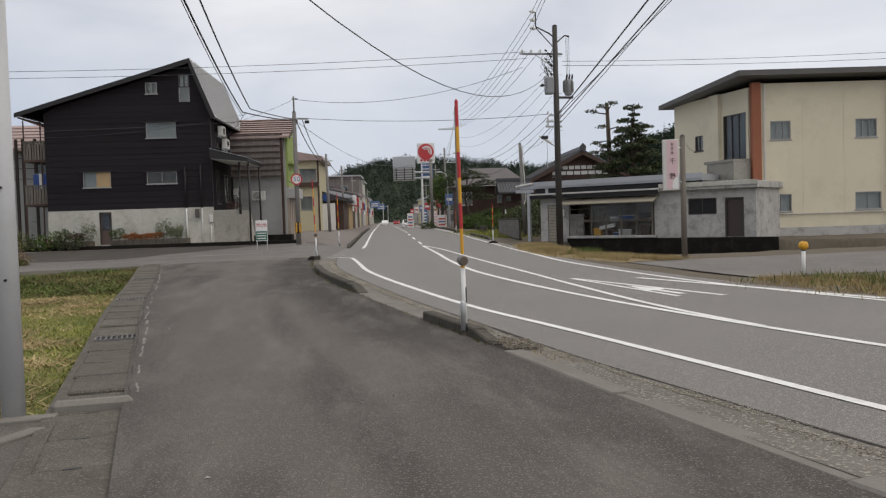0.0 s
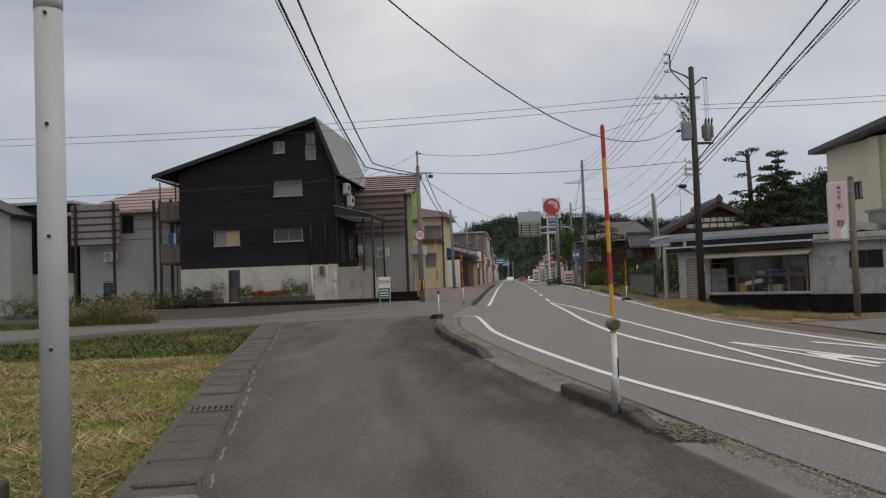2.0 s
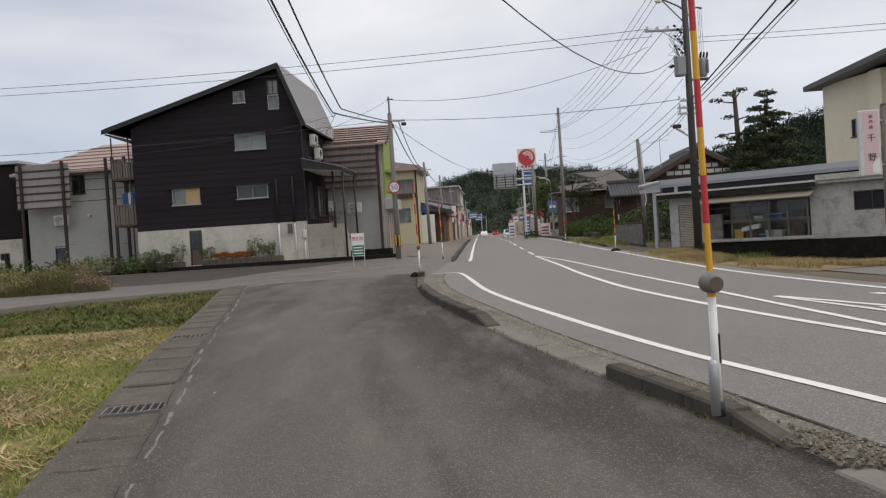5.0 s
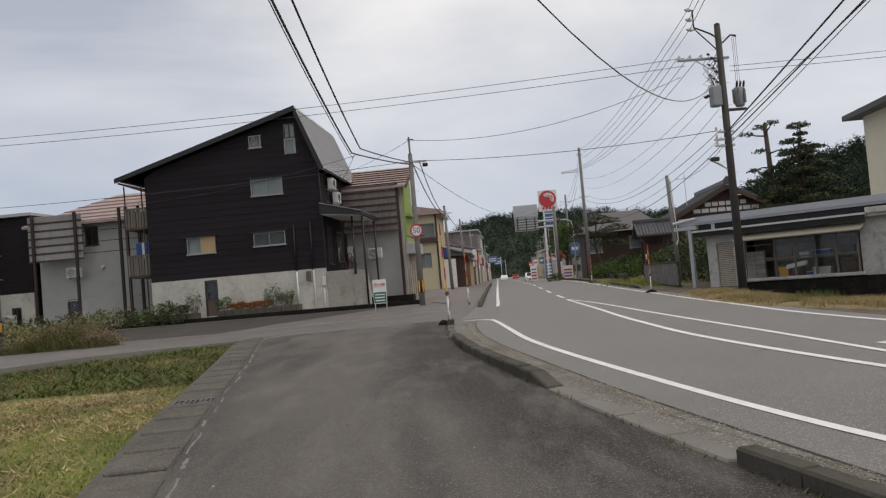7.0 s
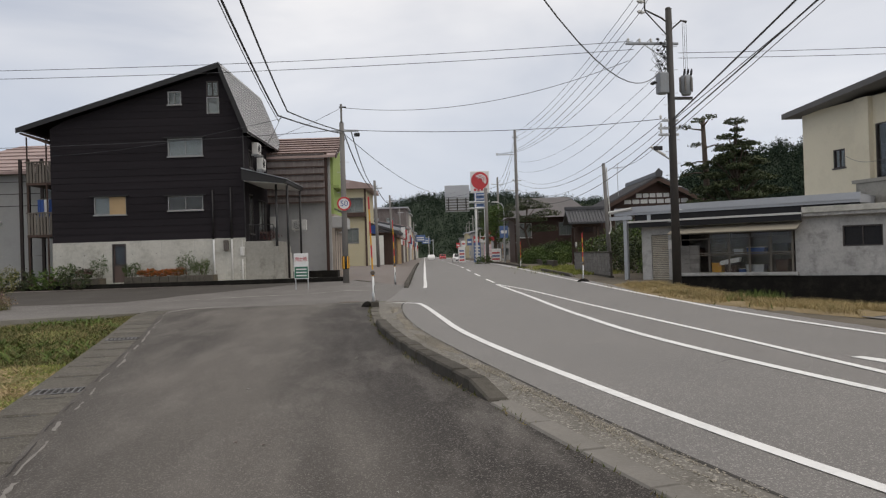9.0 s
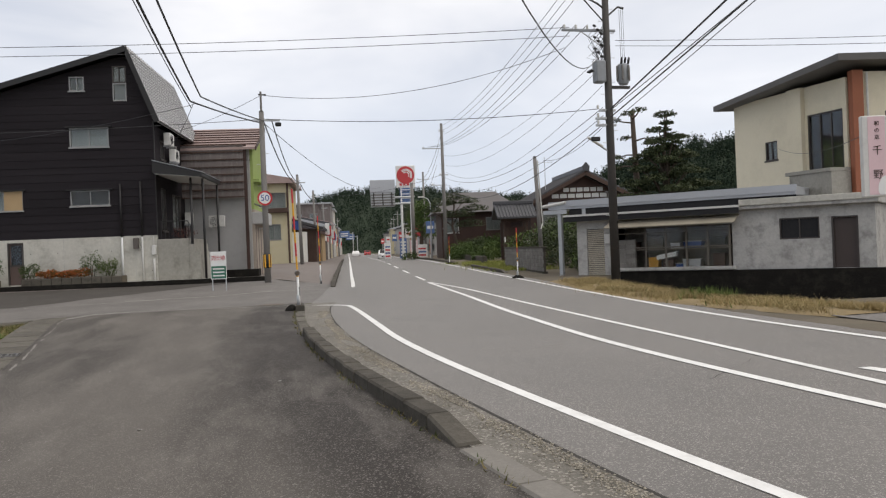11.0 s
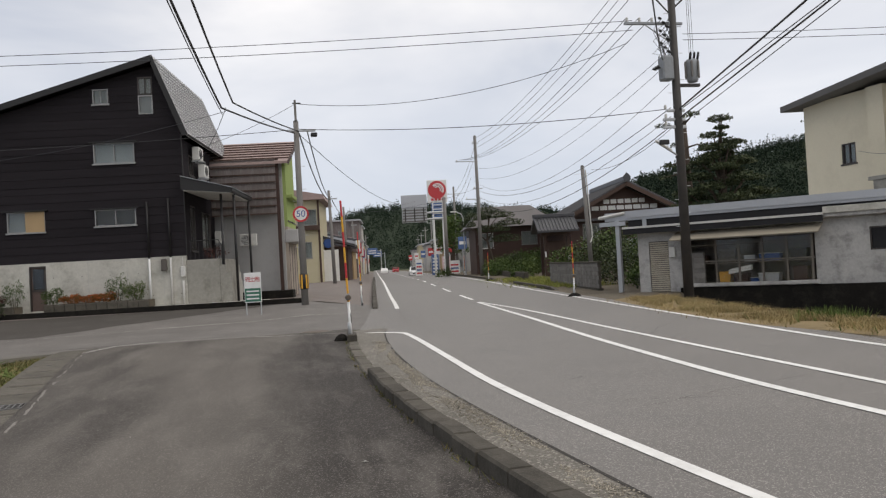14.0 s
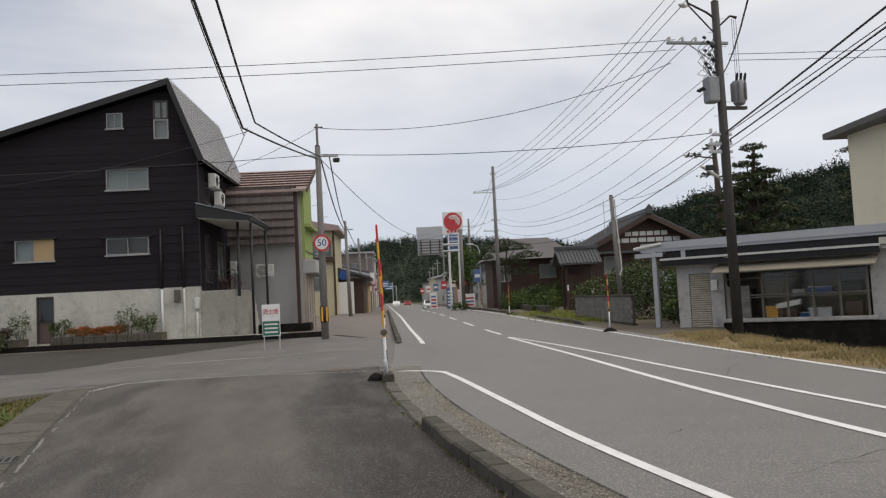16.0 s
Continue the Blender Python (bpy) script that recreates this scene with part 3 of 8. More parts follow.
def wall_mesh(x0, x1, z0, z1, thick, holes=(), y=0.0):
    """A wall along x with rectangular openings (x0, x1, z0, z1), from y to y + thick."""
    b = Build()
    cuts = sorted({x0, x1, *[h[0] for h in holes], *[h[1] for h in holes]})
    for a, c in zip(cuts, cuts[1:]):
        spans = sorted((h[2], h[3]) for h in holes if h[0] <= a + 1e-6 and h[1] >= c - 1e-6)
        z = z0
        for lo, hi in spans:
            if lo > z + 1e-6:
                b.box(a, c, y, y + thick, z, lo)
            z = max(z, hi)
        if z < z1 - 1e-6:
            b.box(a, c, y, y + thick, z, z1)
    at, order = {}, []
    for p in b.v:
        k = tuple(round(q, 4) for q in p)
        at.setdefault(k, len(at))
        order.append(at[k])
    b.v, b.f = list(at), [tuple(order[i] for i in f) for f in b.f]
    return b


def window(parent, x0, x1, z0, z1, frame=None, panes=2, curtain=True, y=0.0, pane=None, wide=0.05, sill=True, board=False):
    """A sliding window set into an opening of a wall along x: frame, panes, sill, curtain behind."""
    frame = frame or ALU
    fr = Build()
    fr.box(x0, x1, y - 0.03, y + 0.09, z0, z0 + wide).box(x0, x1, y - 0.03, y + 0.09, z1 - wide, z1)
    fr.box(x0, x0 + wide, y - 0.03, y + 0.09, z0 + wide, z1 - wide).box(x1 - wide, x1, y - 0.03, y + 0.09, z0 + wide, z1 - wide)
    w = part("window", fr, frame, parent)
    step = (x1 - x0 - 2 * wide) / panes
    for i in range(panes):
        a = x0 + wide + i * step
        if i:
            part("mullion", Build().box(a - 0.02, a + 0.02, y - 0.01, y + 0.07, z0 + wide, z1 - wide), frame, w)
        if board and i == panes - 1:
            part("board", Build().box(a - 0.02, x1 - wide + 0.03, y - 0.05, y - 0.032, z0 + 0.02, z1 - 0.01), TAN, w, "tan board over the pane")
        p = part("pane", Build().box(a + 0.02, a + step - 0.02, y + 0.02 + 0.02 * (i % 2), y + 0.03 + 0.02 * (i % 2), z0 + wide, z1 - wide), pane or GLASS, w)
        p.visible_shadow = False
    if sill:
        part("sill", Build().box(x0 - 0.05, x1 + 0.05, y - 0.09, y - 0.032, z0 - 0.05, z0 + 0.02, 0.01), frame, w)
    if curtain:
        part("curtain", Build().box(x0 + 0.03, x1 - 0.03, y + 0.13, y + 0.15, z0 + 0.03, z1 - 0.03), CURTAIN, w, "pale curtain")
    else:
        # no room behind: a near-black sheet gives the unlit interior
        part("blind_dark", Build().box(x0 - 0.1, x1 + 0.1, y + 0.14, y + 0.16, z0 - 0.02, z1 + 0.02), SHADE_FILL, w, "dark sheet standing in for the unlit room behind the glass")
    return w


def air_conditioner(x, y, z, turn, parent=None):
    t = thing("air_conditioner", "grey-white outdoor air conditioner unit on a wall bracket", "air conditioner", x, y, z, turn)
    part("case", Build().box(-0.4, 0.4, -0.15, 0.15, 0, 0.58, 0.02), DIRTY_WHITE, t)
    g = Build()
    for i in range(5):
        r = 0.05 + 0.045 * i
        ring = [(-0.1 + r * math.cos(k * math.pi / 8), -0.158, 0.29 + r * math.sin(k * math.pi / 8)) for k in range(17)]
        g.tube(ring, 0.008, 4, False)
    part("grille", g, BLACK, t, "black round fan grille")
    for s in (-0.28, 0.28):
        part("bracket", Build().box(s - 0.02, s + 0.02, -0.15, 0.2, -0.06, -0.002), STEEL, t)
    return t


# ---- dark house on its concrete base ----
house = thing("house", "dark brown boarded house with a tall lopsided gable", "house", -4.3, 52.9, 0, -8)
XL, XR, ZB, ZS = -8.38, 0.96, 0.1, 2.55
front_holes = [(-6.32, -4.77, 3.84, 4.72), (-2.67, -0.98, 6.58, 7.46), (-2.73, -1.03, 3.95, 4.65), (-0.72, -0.12, 8.62, 10.2), (-2.6, -1.95, 9.1, 9.75)]


def gable_top(x):
    return 10.72 + 0.292 * x if x <= 0 else 10.72 - 2.78 * x


def gable_left(z):
    return max(XL, (z - 10.72) / 0.292)


def gable_right(z):
    return min(XR, (10.72 - z) / 2.78)


z, row = ZS, 0.335
while z < 10.55:
    z1 = min(z + row * random.uniform(0.84, 1.16), 10.6)
    segs = [(XL, XR)]
    cuts = []
    for h in front_holes:
        if h[2] < z1 - 0.01 and h[3] > z + 0.01:
            cuts.append((h[0], h[1], max(h[2], z), min(h[3], z1)))
    xs_ = sorted({XL, XR, *[c[0] for c in cuts], *[c[1] for c in cuts]})
    for a, c in zip(xs_, xs_[1:]):
        spans = [(z, z1)]
        for h in cuts:
            if h[0] <= a + 1e-6 and h[1] >= c - 1e-6:
                spans = [(lo, hi) for lo, hi in ((z, h[2]), (h[3], z1)) if hi - lo > 0.004]
        for lo, hi in spans:
            la, lb = max(a, gable_left(lo)), max(a, gable_left(hi))
            ra, rb = min(c, gable_right(lo)), min(c, gable_right(hi))
            if ra - la < 0.02 and rb - lb < 0.02:
                continue
            rb, ra = max(rb, lb + 0.001), max(ra, la + 0.001)
            out, back = -0.004 - random.uniform(0, 0.01), 0.12
            b = Build().add([(la, out, lo), (ra, out, lo), (rb, 0.003, hi - 0.006), (lb, 0.003, hi - 0.006), (la, back, lo), (ra, back, lo), (rb, back, hi), (lb, back, hi)],
                  [(0, 1, 2, 3), (5, 4, 7, 6), (4, 5, 1, 0), (3, 2, 6, 7), (4, 0, 3, 7), (1, 5, 6, 2)])
            part("siding_board", b, SIDING, house)
    z = z1
for k, h in enumerate(front_holes):
    if k == 3:
        window(house, h[0], h[1], 9.44, h[3], DARK_ALU, 2, True, 0.02, sill=False)
        window(house, h[0], h[1], h[2], 9.42, ALU, 1, True, 0.02, FROST, sill=False)
    else:
        window(house, *h, ALU, 2, k != 2, 0.02, GLASS if k in (0, 1) else FROST, board=(k == 0))
        if k < 3:
            part("window_hood", Build().box(h[0] - 0.15, h[1] + 0.15, -0.16, -0.02, h[3] + 0.01, h[3] + 0.06), SIDING_TRIM, house)
# concrete base with the cellar door
base_holes = [(-5.5, -4.82, 0.55, 2.42)]
part("base_wall", wall_mesh(XL, XR, ZB, ZS - 0.003, 0.25, base_holes, -0.03), PALE_CONC, house, "pale weathered concrete base")
for s in (-6.9, -3.1, -1.5, 0.0):
    part("form_joint", Build().box(s - 0.006, s + 0.006, -0.034, -0.028, ZB + 0.1, ZS - 0.03), GREY_CONC, house)
for k in range(16):
    s, zz = -8.0 + 0.58 * k, 0.95 if k % 2 else 1.9
    if not -5.7 < s < -4.6:
        part("tie_hole", Build().tube([(s, -0.034, zz), (s, -0.02, zz)], 0.018, 6), BLACK, house)
door = part("cellar_door", Build().box(-5.46, -4.86, 0.06, 0.11, 0.55, 2.38, 0.01), material("brown_door_paint", (0.11, 0.075, 0.065), 0.6, 0.15), house, "brown cellar door with a dark pane")
part("door_frame", Build().box(-5.5, -5.45, -0.05, 0.12, 0.55, 2.42).box(-4.87, -4.82, -0.05, 0.12, 0.55, 2.42).box(-5.45, -4.87, -0.05, 0.12, 2.37, 2.42), DARK_ALU, door)
part("door_pane", Build().box(-5.38, -4.94, 0.045, 0.058, 1.45, 2.3), GLASS, door)
# near-black sheet for the unlit room behind the door pane
part("pane_backing", Build().box(-5.39, -4.93, 0.0585, 0.0595, 1.44, 2.31), SHADE_FILL, door)
part("door_rail", Build().box(-5.44, -4.88, 0.035, 0.058, 1.36, 1.44), DARK_ALU, door)
part("knob", Build().tube([(-4.95, 0.058, 1.3), (-4.95, 0.01, 1.3)], 0.025, 8), STEEL, door)
DEPTH = 8.2
part("side_wall", wall_mesh(0.14, DEPTH, ZB, 7.55, 0.14, [(1.2, 2.0, 6.1, 7.0), (3.0, 4.6, 5.7, 7.1), (1.0, 1.9, 2.75, 4.75), (3.2, 5.0, 2.9, 4.6)], 0), SIDING, house).matrix_basis = pose(XR, 0, 0, 0, 0, 90)
for h, dk in (((1.2, 2.0, 6.1, 7.0), DARK_ALU), ((3.0, 4.6, 5.7, 7.1), ALU), ((3.2, 5.0, 2.9, 4.6), DARK_ALU), ((1.0, 1.9, 2.75, 4.75), DARK_ALU)):
    w = window(house, *h, dk, 2, True, 0.02)
    w.matrix_basis = pose(XR, 0, 0, 0, 0, 90)
part("left_wall", Build().box(XL, XL + 0.14, 0.13, DEPTH, ZB, 8.1), SIDING, house)
part("back_wall", Build().prism([(XL, ZB), (XR, ZB), (XR, 7.7), (0, 10.7), (XL, 8.25)], DEPTH, DEPTH + 0.14), SIDING, house)
part("corner_trim", Build().box(XR + 0.003, XR + 0.04, -0.04, 0.06, ZS, 7.7), SIDING_TRIM, house)
# roof: long shallow side, short steep side
roof = part("roof", Build().prism([(-9.75, 8.0), (0, 10.85), (0.02, 11.02), (-9.8, 8.14)], -0.45, DEPTH + 0.4), SIDING_TRIM, house, "dark sheet roof")
part("barge_board", Build().prism([(-9.8, 7.88), (0.02, 10.74), (0.02, 10.99), (-9.8, 8.13)], -0.49, -0.453), SIDING_TRIM, house)
part("eave_soffit", Build().prism([(-9.7, 7.86), (XL - 0.01, 7.35), (XL - 0.01, 7.45), (-9.7, 7.96)], -0.3, DEPTH), DARK_WOOD, house)
steep = part("steep_roof", Build().prism([(0.02, 11.02), (0.03, 10.86), (1.22, 7.62), (1.36, 7.64)], -0.45, DEPTH + 0.4), STEEP_ROOF, house, "silver sheet steep roof with fine ribs")
SL = Vector((1.34, 0, -3.38))
for k in range(26):
    y = -0.42 + k * (DEPTH + 0.8) / 25
    part("roof_rib", Build().add([(0.045, y - 0.014, 11.03), (1.385, y - 0.014, 7.65), (1.385, y + 0.014, 7.65), (0.045, y + 0.014, 11.03), (0.02, y - 0.014, 11.0), (1.36, y - 0.014, 7.62), (1.36, y + 0.014, 7.62), (0.02, y + 0.014, 11.0)],
                                 [(0, 1, 2, 3), (0, 4, 5, 1), (3, 2, 6, 7)]), ROOF_SEAM, steep)
for k in range(1, 16):
    x, z = 0.03 + 1.34 * k / 16, 11.02 - 3.38 * k / 16
    part("roof_course", Build().add([(x, -0.45, z + 0.02), (x + 0.03, -0.45, z - 0.03), (x + 0.03, DEPTH + 0.4, z - 0.03), (x, DEPTH + 0.4, z + 0.02), (x + 0.035, -0.45, z + 0.0), (x + 0.035, DEPTH + 0.4, z + 0.0)], [(0, 4, 5, 3), (4, 1, 2, 5)]), ROOF_SEAM, steep)
part("steep_edge", Build().prism([(0.0, 10.6), (0.05, 10.98), (1.38, 7.6), (1.15, 7.55)], -0.49, -0.453), SIDING_TRIM, house)
part("eave_gutter", Build().tube([(1.4, -0.4, 7.58), (1.4, DEPTH + 0.4, 7.58)], 0.05, 8), SIDING_TRIM, house)
# pipes and meters on the front
for s, lo, hi, m in ((-0.55, 0.45, 2.5, WHITE), (-0.55, 2.5, 4.9, SIDING_TRIM), (0.33, 0.45, 2.5, DIRTY_WHITE), (0.33, 2.5, 5.0, SIDING_TRIM), (0.82, 0.45, 1.5, DIRTY_WHITE)):
    part("drain_pipe", Build().tube([(s, -0.09, lo), (s, -0.09, hi)], 0.045, 10), m, house, smooth=True)
part("meter_box", Build().box(-0.05, 0.17, -0.2, -0.04, 1.95, 2.45, 0.02), material("brown_box_paint", (0.10, 0.085, 0.075), 0.6), house, "brown gas meter box")
part("electric_meter", Build().box(0.73, 0.93, -0.18, -0.04, 1.65, 2.1, 0.03), DIRTY_WHITE, house, "white electric meter")
part("conduit", Build().tube([(0.82, -0.06, 2.1), (0.82, -0.06, 2.5)], 0.02, 6), DIRTY_WHITE, house)
# entrance steps and porch
porch = thing("porch", "dark porch canopy on thin posts over concrete steps", "porch", -4.3, 52.9, 0, -8)
part("canopy", Build().prism([(0.97, 5.85), (3.1, 5.28), (3.1, 5.12), (3.0, 5.09), (0.97, 5.3)], -0.45, 4.3), SIDING_TRIM, porch)
part("canopy_soffit", Build().prism([(1.05, 5.26), (3.0, 5.06), (3.0, 5.085), (1.05, 5.285)], -0.4, 4.2), DIRTY_WHITE, porch, "pale underside")
part("canopy_top", Build().prism([(0.97, 5.885), (3.14, 5.305), (3.14, 5.285), (0.97, 5.86)], -0.5, 4.35), GREY_ROOF, porch, "grey sheet top")
for x, y in ((2.5, 0.1), (2.98, 0.4), (2.98, 4.0)):
    part("post", Build().tube([(x, y, 0.2), (x, y, 5.1)], 0.055, 8), SIDING_TRIM, porch, smooth=True)
part("landing", Build().box(XR + 0.003, 2.35, -0.03, 4.2, ZB, 2.35, 0.02), STAINED_CONC, porch, "black-stained concrete landing")
for k in range(5):
    part("stair", Build().box(1.1, 2.34, 4.203 + 0.28 * k, 4.48 + 0.28 * k, ZB, 2.1 - 0.34 * k, 0.01), PALE_CONC, porch)
part("parapet", Build().prism([(2.353, ZB), (2.82, ZB), (2.82, 1.75), (2.58, 1.75), (2.58, 2.08), (2.353, 2.08)], -0.032, 0.25), STAINED_CONC, porch)
for k in range(8):
    x = 1.15 + 0.17 * k
    part("rail_bar", Build().tube([(x, 0.03, 2.35), (x, 0.03, 3.15)], 0.012, 5), BLACK, porch)
part("hand_rail", Build().tube([(1.1, 0.03, 3.15), (2.3, 0.03, 3.15), (2.45, 0.03, 2.9), (2.45, 0.03, 2.06)], 0.022, 6), BLACK, porch)
# house forecourt with its black kerb
b = Build()
b.box(-9.5, 4.4, -1.45, -0.033, 0.05, 0.5)
fore = part("forecourt", b, PALE_CONC)
fore.matrix_basis = pose(-4.3, 52.9, 0, 0, 0, -8)
tagged(fore, "concrete forecourt strip below the dark house", "forecourt", kind="structure")
kb = part("forecourt_kerb", Build().box(-16.5, 6.0, -1.62, -1.453, -0.1, 0.53, 0.02), BLACK_CONC)
kb.matrix_basis = pose(-4.3, 52.9, 0, 0, 0, -8)
tagged(kb, "black mouldy kerb wall in front of the house", "kerb", kind="structure")

# ---- lime green building with the shop front ----
green = thing("green_building", "lime green gabled building with a brown screen and red roof", "building", 0.85, 58.2, 0, -8)
part("south_wall", Build().box(-5.0, -0.003, 0, 0.15, 0.1, 7.2), GREY_WALL, green, "light grey sheet wall")
for k in range(3):
    part("wall_joint", Build().box(-5.0, -0.02, -0.012, -0.002, 2.3 + 2.2 * k, 2.34 + 2.2 * k), GREY_WALL, green)
part("east_wall", Build().prism([(0.15, 3.9), (3.6, 3.9), (3.6, 8.44), (0.15, 7.2)], -0.15, 0), LIME, green, "lime green gable wall").matrix_basis = pose(0, 0, 0, 0, 0, 90)
part("shop_wall", Build().prism([(0.15, 0.1), (3.6, 0.1), (3.6, 3.897), (0.15, 3.897)], -0.15, 0), TAN_WALL, green, "faded beige lower wall").matrix_basis = pose(0, 0, 0, 0, 0, 90)
part("north_wall", Build().box(-5.0, -0.15, 3.45, 3.6, 0.1, 8.35), GREY_WALL, green)
y0, z0, y1, z1 = -0.6, 6.98, 3.75, 8.6
part("roof_slope", Build().add([(-5.4, y0, z0), (0.4, y0, z0), (0.4, y1, z1), (-5.4, y1, z1), (-5.4, y0, z0 + 0.12), (0.4, y0, z0 + 0.12), (0.4, y1, z1 + 0.12), (-5.4, y1, z1 + 0.12)],
                               [(0, 1, 2, 3), (7, 6, 5, 4), (0, 4, 5, 1), (1, 5, 6, 2), (2, 6, 7, 3), (3, 7, 4, 0)]), RED_ROOF, green, "faded red sheet roof")
for k in range(1, 8):
    y, z = y0 + (y1 - y0) * k / 8, z0 + (z1 - z0) * k / 8 + 0.12
    part("roof_step", Build().box(-5.42, 0.42, y - 0.03, y + 0.03, z, z + 0.06), RED_WOOD, green)
part("barge", Build().prism([(-0.65, 6.9), (3.75, 8.52), (3.75, 8.74), (-0.65, 7.12)], -0.45, -0.403), RED_WOOD, green).matrix_basis = pose(0, 0, 0, 0, 0, 90)
for k in range(8):
    part("screen_batten", Build().box(-3.62, -0.24, -0.62, -0.545, 4.5 + 0.39 * k, 4.56 + 0.39 * k), DARK_WOOD, green)
for k in range(7):
    part("screen_board", Build().box(-3.6, -0.25, -0.52 - 0.02, -0.44, 4.565 + 0.39 * k, 4.885 + 0.39 * k, 0.012), RUST_PANEL, green, "brown streaked screen board")
for x in (-3.5, -0.18):
    part("screen_post", Build().box(x - 0.08, x + 0.08, -0.43, -0.28, 0.1, 7.25), RED_WOOD, green, "red-brown screen post")
part("shop_canopy", Build().box(0.003, 0.65, 0.1, 3.5, 3.1, 3.75, 0.03), GREY_WALL, green, "white shop canopy box")
part("upper_ledge", Build().box(0.003, 0.45, 0.2, 3.55, 5.35, 5.5), LIME, green)
for y in (0.35, 2.05):
    w = window(green, y, y + 1.3, 4.2, 5.2, DARK_ALU, 2, True, -0.1)
    w.matrix_basis = pose(0, 0, 0, 0, 0, 90)
# the opening is a dark sheet on the wall, coloured like shade
part("shop_front", Build().box(0.003, 0.06, 0.5, 3.4, 0.2, 2.9), SHADE_FILL, green, "dark sheet standing in for the shaded shop front opening")
for y in (0.4, 1.4, 2.4, 3.45):
    part("shop_post", Build().box(0.062, 0.16, y - 0.06, y + 0.06, 0.1, 2.95), RED_WOOD, green)
part("plinth", Build().box(-4.2, 0.4, -1.0, -0.02, 0.1, 0.75, 0.03), BLACK_CONC, green, "low black stone plinth")

# ---- yellow house farther along ----
yellow = thing("yellow_house", "pale yellow two-storey house with a red sheet roof", "house", 4.2, 88, 0.15, -8)
yh = [(-1.9, -0.7, 2.6, 4.0), (-1.9, -0.2, 5.4, 6.8)]
part("south_wall", wall_mesh(-8.0, 0, 0.1, 7.6, 0.2, yh), YELLOW, yellow)
for h in yh:
    window(yellow, *h, ALU, 2, True, 0.05)
part("east_wall", Build().box(-0.2, 0, 0.203, 8.6, 0.1, 7.6), YELLOW, yellow)
part("north_wall", Build().box(-8, -0.2, 8.4, 8.6, 0.1, 7.6), YELLOW, yellow)
part("roof", Build().prism([(-8.5, 7.6), (0.6, 7.6), (0.5, 8.0), (-4, 8.9), (-8.4, 8.0)], -0.6, 9.1), RED_ROOF, yellow, "faded red roof")
part("balcony", Build().box(-2.3, 0.02, -0.5, -0.02, 5.0, 5.4, 0.02), DARK_WOOD, yellow, "dark balcony strip")
part("corner_post", Build().box(-0.12, 0.06, -0.06, -0.005, 0.1, 7.6), DARK_WOOD, yellow)
annex = thing("shop_annex", "low wooden shop with a tiled roof and white screen", "building", 4.3, 92, 0.15, -8)
part("body", Build().box(0, 2.6, 0, 7, 0.1, 3.6), DARK_WOOD, annex)
part("roof", Build().prism([(-0.5, 4.9), (3.3, 3.7), (3.3, 3.5), (-0.5, 4.6)], -0.8, 7.6), TILE_ROOF, annex)
part("screen", Build().box(-0.4, 1.8, -0.9, -0.84, 0.3, 3.3), WHITE, annex, "white hanging screen")
part("round_sign", Build().tube([(0.9, -0.95, 3.9), (0.9, -0.88, 3.9)], 0.42, 16), BLUE, annex, "round blue sign")

# ---- concrete garage with the open shelves ----
garage = thing("garage", "grey concrete garage with a shelf bay and shutter", "garage", 14.6, 47.3, 0, -48)
gh = [(0.45, 1.25, -0.1, 2.0), (1.75, 6.6, 0.25, 1.95), (8.35, 9.75, 1.25, 2.05), (10.2, 11.0, 0.15, 2.0)]
part("front_wall", wall_mesh(0, 11.6, -0.4, 2.45, 0.2, gh), GREY_CONC, garage)
part("left_wall", Build().box(0, 0.2, 0.203, 6.5, -0.4, 2.45), GREY_CONC, garage)
part("back_wall", Build().box(0.2, 11.6, 6.3, 6.5, -0.4, 2.45), GREY_CONC, garage)
part("right_wall", Build().box(11.4, 11.6, 0.203, 6.3, -0.4, 2.45), GREY_CONC, garage)
part("floor_slab", Build().box(0.2, 11.4, 0.21, 6.3, 0.05, 0.22), GREY_CONC, garage)
part("ditch_wall", Build().box(1.7, 12.6, -0.14, -0.003, -1.1, 0.14), BLACK_CONC, garage, "black damp ditch wall")
part("roof_slab", Build().box(-0.4, 7.0, -0.45, 6.7, 2.455, 2.6, 0.01), GREY_CONC, garage)
part("roof_edge", Build().box(-0.42, 7.0, -0.52, -0.453, 2.56, 2.64), DIRTY_WHITE, garage, "thin pale roof edge")
# dark strip that colours in the shade below the roof edge
part("dark_fascia", Build().box(-0.4, 7.0, -0.48, -0.453, 2.34, 2.557), SHADE_FILL, garage, "dark strip painted as shade under the roof edge")
part("parapet", Build().box(7.003, 11.75, -0.3, 6.7, 2.455, 2.78, 0.02), GREY_CONC, garage)
part("parapet_cap", Build().box(6.98, 11.8, -0.36, -0.303, 2.6, 2.83, 0.01), PALE_CONC, garage)
sh = part("shutter", Build().box(0.47, 1.23, 0.06, 0.08, 0.0, 1.98), DARK_ALU, garage, "closed cream roller shutter")
for k in range(24):
    part("slat", Build().box(0.47, 1.23, 0.035, 0.058, 0.02 + 0.082 * k, 0.082 + 0.082 * k, 0.012), SHUTTER, sh)
part("shutter_box", Build().box(1.3, 1.55, -0.12, -0.003, 1.35, 1.75, 0.02), DIRTY_WHITE, garage, "white meter box")
